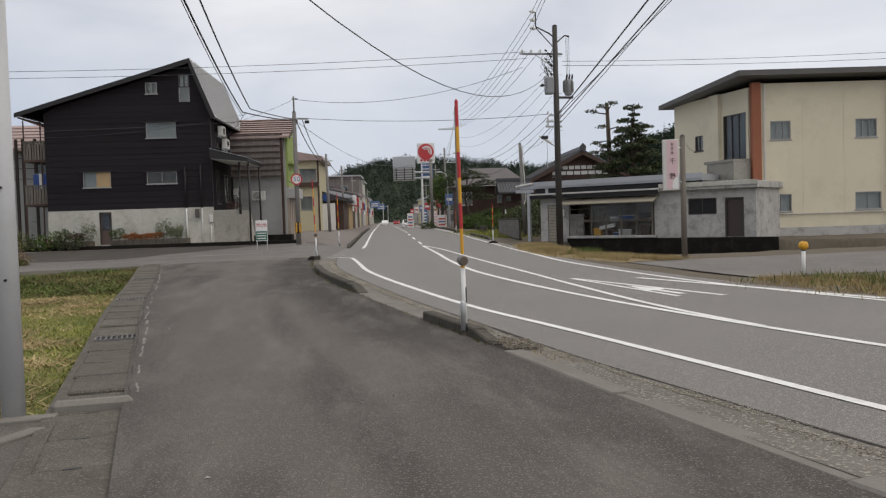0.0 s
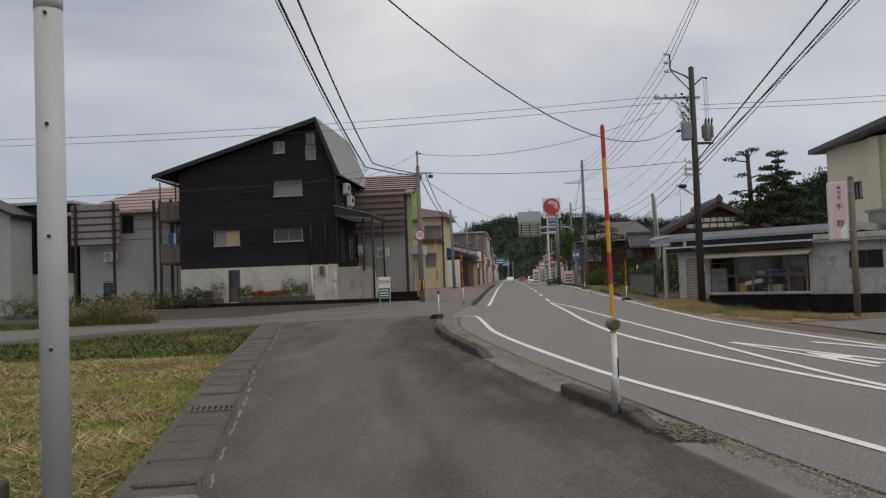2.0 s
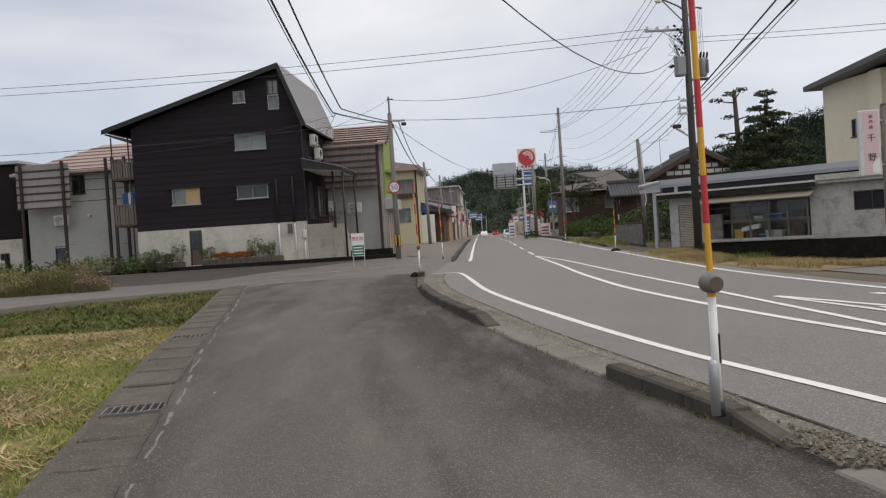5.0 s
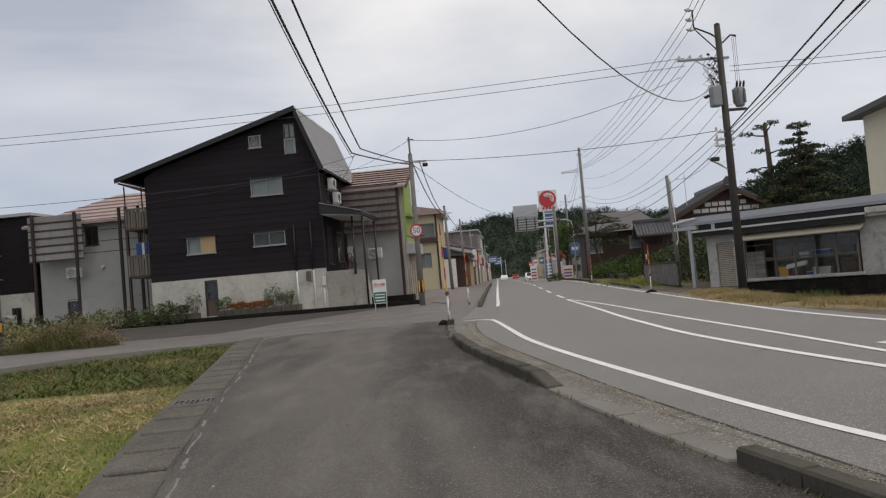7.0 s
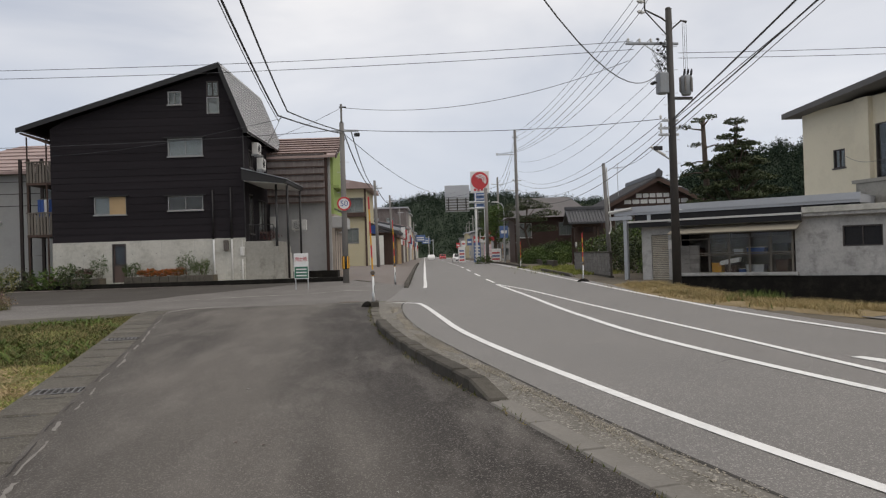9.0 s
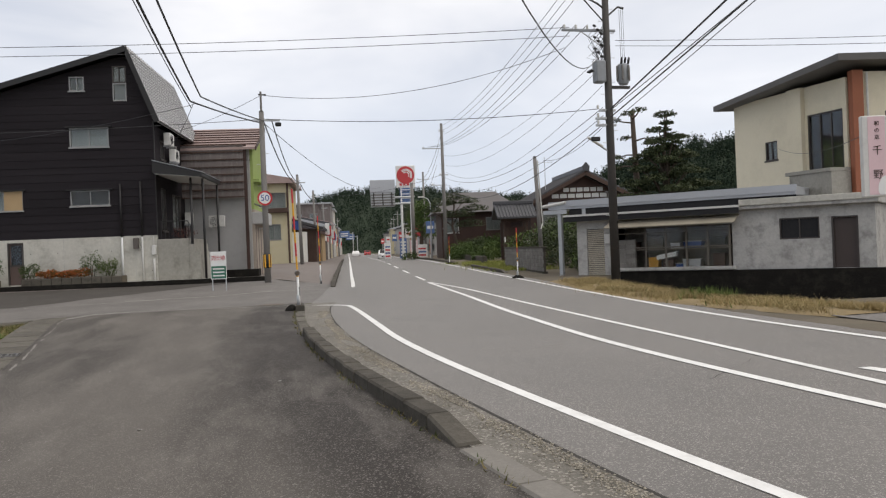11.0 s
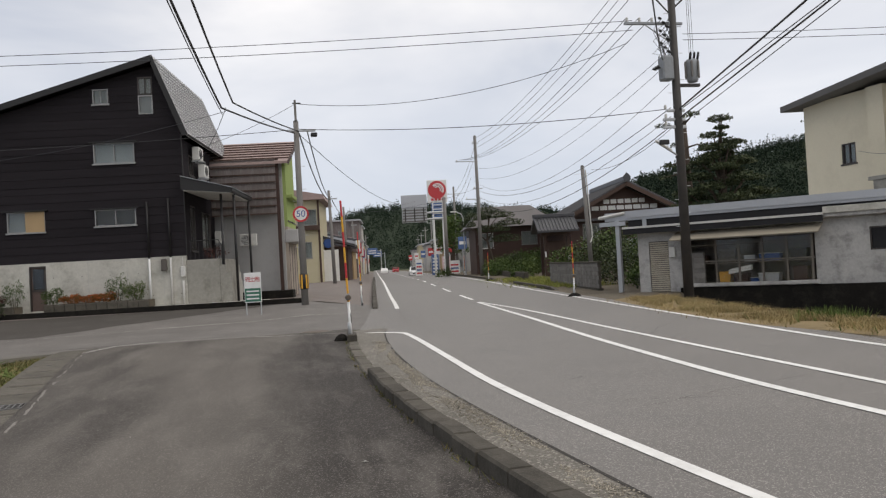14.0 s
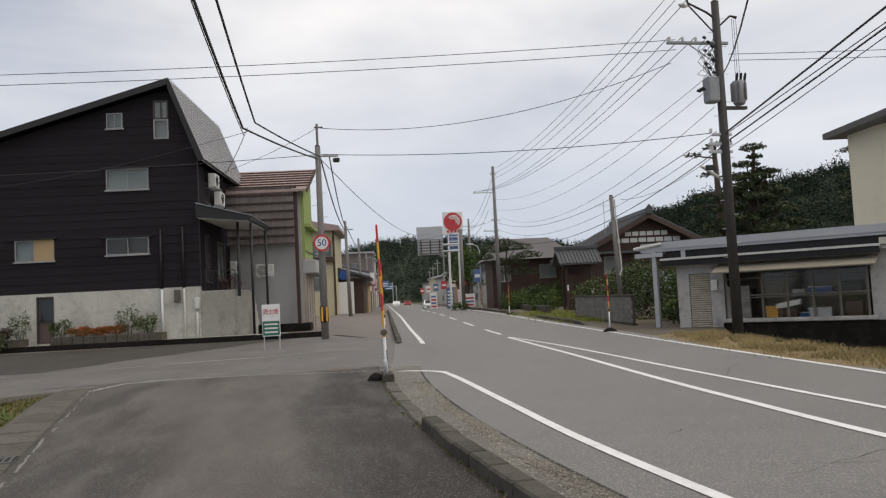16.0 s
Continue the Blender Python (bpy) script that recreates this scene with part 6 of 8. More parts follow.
for k in range(1, 7):
    q = utility_pole(19.5 + 0.1462 * 38 * k + 0.6, 92 + 38 * k, 0, 12.5, 0.2, 0.13, POLE_CONC, "grey concrete utility pole far along the road", 0, False)
    crossarm(q, 11.5, -0.9, 0.9, STEEL, (-0.8, 0.8))
for x, y, h in ((4.75, 80, 7.5), (7.6, 101, 7.8), (11.0, 128, 8), (14.6, 155, 8), (19.5, 190, 8.5)):
    q = utility_pole(x, y, 0.2, h, 0.15, 0.1, POLE_CONC, "grey cable pole along the footway", -1.0, False)
    crossarm(q, h - 0.6, -0.2, 0.6, STEEL)
lean_pole = utility_pole(16.9, 58.0, 0.0, 6.4, 0.13, 0.1, POLE_CONC, "short leaning service pole by the gate", -2.0, False)
part("conduit", Build().tube([(0.12, -0.1, 6.2), (0.16, -0.12, 2.6), (0.0, -0.2, 2.3)], 0.035, 6), DIRTY_WHITE, lean_pole)
sgp = utility_pole(12.85, 27.4, 0.0, 3.75, 0.09, 0.08, GREY_WOOD, "grey wooden post that carries a hanging sign", 0, False)
sign = thing("shop_sign", "tall faded pink and white hanging shop sign", "sign", 12.43, 27.38, 2.1, -14)
part("frame", Build().box(-0.24, 0.24, -0.06, 0.06, 0, 1.56, 0.015), DIRTY_WHITE, sign)
part("face", Build().box(-0.13, 0.2, -0.066, -0.0605, 0.04, 1.54), PINK, sign, "faded pink face")
part("white_patch", Build().add([(0.2, -0.0685, 0.04), (0.2, -0.0685, 0.42), (0.1, -0.0685, 0.36), (0.04, -0.0685, 0.24), (0.03, -0.0685, 0.12), (0.06, -0.0685, 0.04)], [(0, 1, 2, 3, 4, 5)]), WHITE, sign)
text("character", "千", 0.2, DARK_WOOD, sign, pose(0.04, -0.07, 0.88, 90, 0, 0))
text("character", "野", 0.2, DARK_WOOD, sign, pose(0.04, -0.07, 0.42, 90, 0, 0))
for k in range(3):
    text("small_character", "和の店"[k], 0.1, RED_WOOD, sign, pose(0.04, -0.07, 1.4 - 0.13 * k, 90, 0, 0))
for z in (0.25, 1.3):
    part("hanger", Build().tube([(0.2, 0, z), (0.42, 0.1, z)], 0.015, 6), STEEL, sign)
lot = thing("notice_board", "white and green notice board on steel legs", "sign", -0.5, 46.3, 0.05, -14)
for x in (-0.26, 0.26):
    part("leg", Build().tube([(x, 0.03, -0.05), (x, 0.03, 1.62)], 0.022, 8), STEEL, lot)
part("board", Build().box(-0.3, 0.3, -0.02, 0.004, 0.55, 1.6, 0.006), WHITE, lot)
for k in range(3):
    text("character", "売土地"[k], 0.2, RED, lot, pose(-0.17 + 0.17 * k, -0.026, 1.35, 90, 0, 0))
part("green_field", Build().box(-0.28, 0.28, -0.024, -0.021, 0.58, 1.05), GREEN_PAINT, lot, "green lower half")
for k in range(3):
    part("text_bar", Build().box(-0.22, 0.22, -0.028, -0.0245, 0.66 + 0.13 * k, 0.71 + 0.13 * k), WHITE, lot)

# ---- cables ----


def cable(a, c, sag, r, label="thin black overhead cable between utility poles", n=22, mat=None):
    a, c = Vector(a), Vector(c)
    pts = [a.lerp(c, i / n) - Vector((0, 0, sag * 4 * (i / n) * (1 - i / n))) for i in range(n + 1)]
    ob = part("overhead_cable", Build().tube(pts, r, 5), mat or CABLE)
    return tagged(ob, label, "cable", "overhead cables")


bend = (-0.83, 40.6, 6.25)
for dx, dz, r in ((-0.12, 0.12, 0.028), (0.2, 0.3, 0.024)):
    cable((-1.97 + dx, 12.1, 8.35 + dz), (bend[0] + dx, bend[1], bend[2] + dz * 0.8), 0.45, r, "thick black bundled telephone cable")
    cable((bend[0] + dx, bend[1], bend[2] + dz * 0.8), (1.38 + dx * 0.5, 49.0, 6.95 + dz * 0.4), 0.05, r, "thick black bundled telephone cable")
    cable((1.6 + dx, 49.0, 6.95 + dz * 0.4), (4.85, 80, 7.0 + dz), 0.9, r, "thick black bundled telephone cable")
cable((-1.97, 12.1, 8.1), (bend[0] - 0.1, bend[1], bend[2] - 0.1), 0.5, 0.012)
cable((bend[0], bend[1], bend[2]), (-14, 55, 6.9), 0.3, 0.008)
cable((bend[0], bend[1], bend[2] + 0.1), (-2.8, 53.5, 6.6), 0.25, 0.01)
cable((4.85, 80, 7.0), (7.7, 101, 7.1), 0.4, 0.03)
cable((7.7, 101, 7.1), (11.1, 128, 7.3), 0.5, 0.03)
cable((1.4, 49, 8.15), (12.2, 42, 8.6), 0.75, 0.011)
cable((1.4, 49, 8.15), (-6, 62, 8.0), 0.4, 0.009)
cable((1.5, 49, 7.15), (13.4, 42, 6.35), 0.25, 0.013, "twisted black telephone cable across the road")
cable((1.5, 49, 7.15), (-34, 50, 6.9), 0.5, 0.012, "twisted black telephone cable across the street")
cable((1.5, 49, 6.95), (16.3, 107, 9.0), 1.4, 0.014)
for k in range(2):
    cable((12.4, 42, 9.35 - 0.32 * k), (-32, 47, 9.35 - 0.3 * k), 0.55, 0.011)
    cable((14.2, 42, 8.9 - 0.2 * k), (60, 34, 11 - 0.5 * k), 0.8, 0.011)
cable((13.5, 42, 8.3), (-4.87, 7.5, 8.29), 3.17, 0.013)
for k in range(3):
    cable((12.75, 42, 10.5 + 0.4 * k), (19.3, 92, 12.4 + 0.45 * k), 0.8, 0.012)
    cable((12.75, 42, 10.5 + 0.4 * k), (5.6 + 0.4 * k, 0, 14.5 + 0.3 * k), 0.4, 0.012)
    cable((12.2 + 0.45 * k, 42, 9.45), (17.6 + 0.3 * k, 92, 11.35), 1.2, 0.012)
for k, (z0, z1, r) in enumerate(((8.3, 10.6, 0.009), (7.9, 9.7, 0.009), (6.4, 8.6, 0.013), (6.1, 8.0, 0.01), (5.8, 7.5, 0.016), (7.2, 9.3, 0.009))):
    cable((13.6, 42, z0), (19.2, 92, z1), 1.3 + 0.15 * k, r)
for k, (z0, z1, r) in enumerate(((6.35, 7.4, 0.028), (6.05, 6.9, 0.024), (5.8, 6.9, 0.012), (6.3, 7.2, 0.014))):
    cable((13.9, 42, z0), ((7.5, 8.0, 7.9, 9.3)[k], 0, z1 + 3.4), 0.15, r)
for k in range(3):
    cable((19.5 - 0.3 * k, 92, 12.8 - 1.6 * k), (25.6, 130, 11.6 - 0.8 * k), 0.8, 0.016)
cable((19.3, 92, 8.6), (8.0, 100, 7.4), 0.6, 0.012)
cable((12.9, 27.4, 3.6), (23.5, 45.5, 5.2), 0.4, 0.008)
cable((17.2, 58, 6.2), (13.7, 42, 5.8), 0.4, 0.01)

mh = thing("manhole_cover", "round rusty iron manhole cover in the street", "manhole cover", 1.25, 38.3, ground_z(1.25, 38.3) + 0.004)
part("ring", Build().tube([(0, 0, -0.05), (0, 0, 0.006)], 0.42, 24), EDGE, mh)
part("lid", Build().tube([(0, 0, -0.05), (0, 0, 0.012)], 0.34, 24), IRON, mh)
for x, y, r in ((1.6, 33.9, 0.17), (11.95, 47.7, 0.3), (15.5, 74.5, 0.3)):
    t = thing("asphalt_mound", "small black asphalt mound at a marker post", "mound", x, y, ground_z(x, y))
    b = Build()
    rings = [(1.0, -0.03), (0.7, 0.07), (0.35, 0.13), (0.02, 0.15)]
    for q, z in rings:
        for k in range(12):
            a = k * math.pi / 6
            w = r * q * (1 + 0.15 * math.sin(k * 2.3))
            b.v.append((w * math.cos(a), w * math.sin(a), z))
    b.f = [(i * 12 + k, i * 12 + (k + 1) % 12, i * 12 + 12 + (k + 1) % 12, i * 12 + 12 + k) for i in range(3) for k in range(12)]
    part("heap", b, BLACK_CONC, t)

# ---- balconies, laundry and air conditioners of the dark house ----
for z0, z1 in ((5.55, 6.6), (3.0, 4.1)):
    t = thing("balcony", "weathered slatted balcony on thin posts at the dark house", "balcony", -4.3, 52.9, 0, -8)
    part("floor", Build().box(-9.75, XL - 0.003, 0.3, 4.0, z0 - 0.12, z0), DARK_WOOD, t)
    for k in range(9):
        part("baluster", Build().box(-9.72 + 0.155 * k, -9.62 + 0.155 * k, 0.3, 0.33, z0, z1 - 0.06), GREY_WOOD, t)
    for k in range(16):
        part("baluster", Build().box(-9.75, -9.72, 0.4 + 0.22 * k, 0.5 + 0.22 * k, z0, z1 - 0.06), GREY_WOOD, t)
    part("rail", Build().box(-9.78, XL - 0.003, 0.27, 0.36, z1 - 0.06, z1), GREY_WOOD, t)
    part("rail", Build().box(-9.78, -9.69, 0.36, 4.0, z1 - 0.06, z1), GREY_WOOD, t)
for x, y in ((-9.7, 0.35), (-9.7, 3.9), (-8.75, 0.35)):
    p = at_house(x, y)
    t = thing("balcony_post", "thin rusty steel post below the balcony", "post", p.x, p.y, 0.2, -8)
    part("tube", Build().tube([(0, 0, 0), (0, 0, 7.6)], 0.04, 8), DARK_WOOD, t)
    part("foot", Build().box(-0.1, 0.1, -0.1, 0.1, -0.05, 0.12, 0.02), GREY_CONC, t)
for k, (x, m) in enumerate(((-9.25, BLUE), (-8.95, WHITE), (-8.75, BLUE))):
    p = at_house(x, 0.7)
    t = thing("laundry", "blue and white washing hung on the balcony", "laundry", p.x, p.y, 3.9, -8)
    g = Build()
    for i in range(9):
        for zz_ in (0.0, 0.4, 0.85):
            g.v.append((-0.16 + 0.04 * i, 0.03 * math.sin(i * 1.7 + k) * (1.2 - zz_), zz_))
    g.f = [(3 * i + j, 3 * i + 3 + j, 3 * i + 4 + j, 3 * i + 1 + j) for i in range(8) for j in range(2)]
    part("cloth", g, m, t)
    part("hanger", Build().tube([(-0.18, 0, 0.87), (0.18, 0, 0.87)], 0.01, 5), STEEL, t)
for x, y, z in ((1.28, 1.6, 6.75), (1.28, 2.6, 6.1), (1.28, 5.4, 3.2)):
    p = at_house(x, y)
    air_conditioner(p.x, p.y, z, 82)
air_conditioner(-0.9, 57.75, 3.0, -8)

# ---- grey building with the screen, left of the dark house ----
gb = thing("grey_building", "light grey sheet-clad building with a faded red roof", "building", -13.2, 57.5, 0, -8)
part("south_wall", wall_mesh(-7.0, 1.6, 0.2, 6.4, 0.2, [(-4.2, -3.4, 5.1, 6.2), (-0.9, 0.5, 4.9, 6.2), (-5.5, -4.85, 0.6, 2.1)]), GREY_WALL, gb)
window(gb, -4.2, -3.4, 5.1, 6.2, DARK_ALU, 2, False, 0.05)
window(gb, -0.9, 0.5, 4.9, 6.2, ALU, 2, True, 0.05)
window(gb, -5.5, -4.85, 0.6, 2.1, DARK_ALU, 1, False, 0.05)
part("plinth_band", Build().box(-7.0, 1.6, -0.02, -0.004, 2.0, 2.06), GREY_CONC, gb)
part("west_wall", Build().box(-7.0, -6.8, 0.203, 8, 0.2, 6.4), GREY_WALL, gb)
part("east_wall", Build().box(1.4, 1.6, 0.203, 8, 0.2, 6.4), GREY_WALL, gb)
rb = Build()
rb.add([(-7.6, -0.6, 6.45), (2.2, -0.6, 6.45), (2.2, 8.6, 6.45), (-7.6, 8.6, 6.45), (-3.9, 3.6, 8.35), (-0.6, 3.6, 8.35), (-7.6, -0.6, 6.3), (2.2, -0.6, 6.3), (2.2, 8.6, 6.3), (-7.6, 8.6, 6.3)],
       [(0, 1, 5, 4), (1, 2, 5), (2, 3, 4, 5), (3, 0, 4), (0, 6, 7, 1), (1, 7, 8, 2), (2, 8, 9, 3), (3, 9, 6, 0), (9, 8, 7, 6)])
rf = part("roof", rb, RED_ROOF, gb, "faded red stepped sheet roof")
for k in range(1, 7):
    u = k / 7
    part("roof_step", Build().box(-7.6 + 3.7 * u, 2.2 - 2.8 * u, -0.6 + 4.2 * u - 0.03, -0.6 + 4.2 * u + 0.03, 6.46 + 1.9 * u, 6.5 + 1.9 * u), RED_ROOF, rf)
for k in range(6):
    part("screen_batten", Build().box(-6.97, -3.78, -1.12, -0.985, 4.3 + 0.43 * k, 4.378 + 0.43 * k), DARK_WOOD, gb)
    part("screen_board", Build().box(-6.95, -3.8, -1.08, -1.0, 4.38 + 0.43 * k, 4.72 + 0.43 * k, 0.012), WHITE_PANEL, gb, "grey weathered screen board")
for x in (-6.6, -4.1, -1.5, -1.1, -0.4):
    part("screen_post", Build().box(x - 0.07, x + 0.07, -1.26, -1.125, 0.1, 6.95), IRON_DARK, gb, "rusty dark steel post")
for k in range(4):
    part("clothes_rail", Build().tube([(-4.1, -0.92, 4.6 + 0.62 * k), (-0.4, -0.92, 4.6 + 0.62 * k)], 0.02, 6), IRON_DARK, gb)
air_conditioner(-17.9, 57.6, 3.3, -8)
for k in range(3):
    part("wall_vent", Build().tube([(-3.2 + 1.9 * k, -0.2, 3.8), (-3.2 + 1.9 * k, 0.0, 3.8)], 0.09, 8), DIRTY_WHITE, gb)
db = thing("dark_building", "dark boarded building on a pale lower storey", "building", -20.6, 58.5, 0, -8)
part("upper_wall", wall_mesh(-14, 0.0, 2.7, 7.1, 0.2, [(-3.2, -2.2, 4.4, 5.6), (-8, -6.8, 4.4, 5.6)]), SIDING, db)
part("lower_wall", wall_mesh(-14, 0.0, 0.1, 2.695, 0.25, [(-1.4, -0.8, 0.5, 1.9), (-4.0, -3.0, 0.9, 1.9)]), PALE_CONC, db)
for h in ((-3.2, -2.2, 4.4, 5.6), (-8, -6.8, 4.4, 5.6), (-1.4, -0.8, 0.5, 1.9), (-4.0, -3.0, 0.9, 1.9)):
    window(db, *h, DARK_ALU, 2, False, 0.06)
part("east_wall", Build().box(-0.2, 0, 0.253, 8, 0.1, 7.1), SIDING, db)
part("roof", Build().box(-14.3, 0.3, -0.3, 8.3, 7.103, 7.3, 0.02), GREY_ROOF, db)
air_conditioner(-22.0, 58.3, 0.9, -8)

ph = thing("pale_house", "pale grey rendered house with a dark sloping roof", "house", -23.3, 56.0, 0, -8)
phh = [(-3.0, -0.9, 3.7, 5.4), (-3.0, -0.9, 0.6, 2.3)]
part("front_wall", wall_mesh(-9.0, 0, 0.0, 5.9, 0.2, phh), GREY_WALL, ph)
for h in phh:
    window(ph, *h, DARK_ALU, 2, True, 0.05)
part("gable_wall", Build().prism([(-9.0, 5.903), (0, 5.903), (0, 6.3), (-4.5, 8.3), (-9.0, 6.3)], 0.0, 0.2), GREY_WALL, ph)
part("side_wall", Build().box(-0.2, 0, 0.203, 2.2, 0.0, 6.2), GREY_WALL, ph)
for x0, x1 in ((-4.5, 0.5), (-4.5, -9.5)):
    part("roof_slope", Build().prism([(x0, 8.35), (x1, 6.13), (x1, 6.3), (x0, 8.6)], -0.5, 2.3), SIDING_TRIM, ph, "dark sheet roof slope")
bal = part("balcony_rail", Build().box(-3.2, -0.7, -0.5, -0.44, 4.3, 4.36).box(-3.2, -0.7, -0.5, -0.44, 3.6, 3.66), DARK_ALU, ph)
for k in range(9):
    part("rail_bar", Build().box(-3.18 + 0.3 * k, -3.15 + 0.3 * k, -0.49, -0.45, 3.66, 4.3), DARK_ALU, bal)
for x in (-3.2, -0.73):
    part("rail_bracket", Build().box(x, x + 0.04, -0.44, -0.003, 3.6, 3.66), DARK_ALU, bal)

# ---- goods on the garage shelves ----


def in_garage(x, y, z=0.0):
    return Matrix.Translation((14.6, 47.3, 0)) @ pose(0, 0, 0, 0, 0, -48) @ Vector((x, y, z))


rack = thing("shelf_rack", "grey timber and pipe shelf rack in the garage bay", "shelf", 14.6, 47.3, 0, -48)
for x in (1.85, 3.1, 3.95, 4.8, 5.65, 6.5):
    part("upright", Build().box(x - 0.035, x + 0.035, -0.06, 0.01, 0.2, 1.93), GREY_WOOD, rack)
for z in (0.3, 1.05):
    part("shelf", Build().box(1.8, 6.55, -0.05, 0.7, z - 0.04, z, 0.008), GREY_WOOD, rack)
for x0, x1 in ((3.1, 3.95), (3.95, 4.8), (4.8, 5.65), (5.65, 6.5)):
    p = part("pane", Build().box(x0 + 0.04, x1 - 0.04, -0.03, -0.024, 0.34, 1.9), FROST_THIN, rack, "dusty clear sheet")
    p.visible_shadow = False
part("rail", Build().tube([(1.8, -0.08, 1.12), (6.6, -0.08, 1.1)], 0.03, 6), GREY_WOOD, rack)
part("front_sill", Build().box(1.7, 6.75, -0.25, -0.07, 0.16, 0.3, 0.02), GREY_CONC, rack)
part("rail", Build().tube([(1.8, -0.08, 1.72), (6.6, -0.08, 1.75)], 0.022, 6), GREY_WOOD, rack)
part("back_sheet", Build().box(1.8, 6.6, 0.95, 1.0, 0.22, 2.2), material("dusty_back_sheet", (0.15, 0.135, 0.118), 0.9, 0.35, 6, 1.5, 0.1), rack, "dusty brown back wall of the bay")
goods = ((3.35, 0.3, 0.42, 0.4, AMBER, "yellow plastic crate", "crate"), (3.95, 0.3, 0.5, 0.3, RED_WOOD, "red-brown wooden box", "box"), (4.95, 0.3, 0.75, 0.3, STEEL, "grey plastic tub", "tub"),
         (4.45, 0.3, 0.3, 0.14, BLUE, "blue folded plastic sheet", "sheet"), (5.0, 1.05, 0.75, 0.28, BLUE, "blue and grey storage tub", "tub"), (6.0, 1.05, 0.6, 0.4, BLACK, "black rubbish sack", "sack"),
         (2.45, 1.05, 0.5, 0.3, DARK_WOOD, "dark wooden box", "box"), (3.5, 1.05, 0.55, 0.5, GREY_WOOD, "stack of old boards", "boards"), (6.05, 0.3, 0.5, 0.5, RED_WOOD, "brown cardboard box", "box"), (4.3, 1.05, 0.4, 0.22, STEEL, "grey metal tool box", "box"))
for x, z, w_, h_, m, lab, cat in goods:
    p = in_garage(x, 0.3)
    t = thing("storage_" + cat, lab + " on the garage shelf", cat, p.x, p.y, z, -48 + random.uniform(-6, 6))
    part("body", Build().prism([(-w_ / 2 * 0.92, 0), (w_ / 2 * 0.92, 0), (w_ / 2, h_ * 0.9), (-w_ / 2, h_ * 0.9)], -0.2, 0.2), m, t)
    part("rim", Build().box(-w_ / 2 - 0.015, w_ / 2 + 0.015, -0.215, 0.215, h_ * 0.9 + 0.001, h_, 0.008), DIRTY_WHITE if m in (BLUE, STEEL) else m, t)
p = in_garage(3.95, -0.02)
t = thing("white_sack", "crumpled white plastic sack lying on a box", "sack", p.x, p.y, 0.62, -48)
part("bag", Build().prism([(-0.42, -0.02), (0.4, 0.12), (0.42, 0.3), (-0.1, 0.22), (-0.4, 0.15)], 0, 0.25), WHITE, t)
blocks = thing("block_stack", "stacked grey concrete blocks beside the shutter", "block stack", 14.6, 47.3, 0, -48)
for k in range(6):
    for q in range(2):
        part("block", Build().box(1.9 + 0.4 * q, 2.295 + 0.4 * q, -0.2, -0.062, 0.302 + 0.195 * k, 0.302 + 0.195 * k + 0.19, 0.008), BLOCKWORK, blocks)

# ---- block wall, gate and old house ----
bw = thing("block_wall", "grey concrete block garden wall with a cap", "wall", 14.55, 51.3, 0, 80.5, kind="structure")
blk = Build().box(0.005, 0.385, -0.06, 0.06, 0.004, 0.186, 0.01).mesh("block")
for r_ in range(6):
    for c_ in range(33):
        o = part("block", blk, BLOCKWORK, bw)
        o.matrix_basis = pose(0.39 * c_ + (0.195 if r_ % 2 else 0), random.uniform(-0.004, 0.004), 0.1 + 0.19 * r_)
part("mortar_core", Build().box(0, 13.0, -0.048, 0.048, -0.1, 1.24), KERB, bw)
part("footing", Build().box(-0.05, 13.1, -0.12, 0.12, -0.2, 0.1), KERB, bw)
part("cap", Build().box(-0.05, 13.1, -0.1, 0.1, 1.245, 1.32, 0.01), KERB, bw)
bw2 = thing("garden_wall", "low dark stone wall beyond the grass patch", "wall", 17.6, 72, 0, 80, kind="structure")
for c_ in range(26):
    part("stone", Build().box(0.01 + 0.8 * c_, 0.79 + 0.8 * c_, -0.15, 0.15, -0.1, 0.7, 0.03), KERB, bw2)
gate = thing("gate", "roofed dark wooden gate with black tiles", "gate", 21.4, 76.0, 0, -8)
gate.matrix_basis = gate.matrix_basis @ Matrix.Diagonal((0.9, 1, 1.2, 1))
for x in (-1.0, 1.0):
    for y in (0, 1.4):
        part("post", Build().box(x - 0.11, x + 0.11, y - 0.11, y + 0.11, -0.05, 2.75), DARK_WOOD, gate)
part("lintel", Build().box(-1.3, 1.3, -0.14, 0.14, 2.75, 2.95), DARK_WOOD, gate)
part("panel", Build().box(-0.88, 0.88, 0.6, 0.66, 0.1, 2.4), DARK_WOOD, gate)
part("name_plate", Build().box(-1.06, -0.94, -0.13, -0.112, 1.4, 1.75), WHITE, gate)
part("mail_box", Build().box(0.9, 1.12, -0.3, -0.112, 1.1, 1.45, 0.02), DIRTY_WHITE, gate)


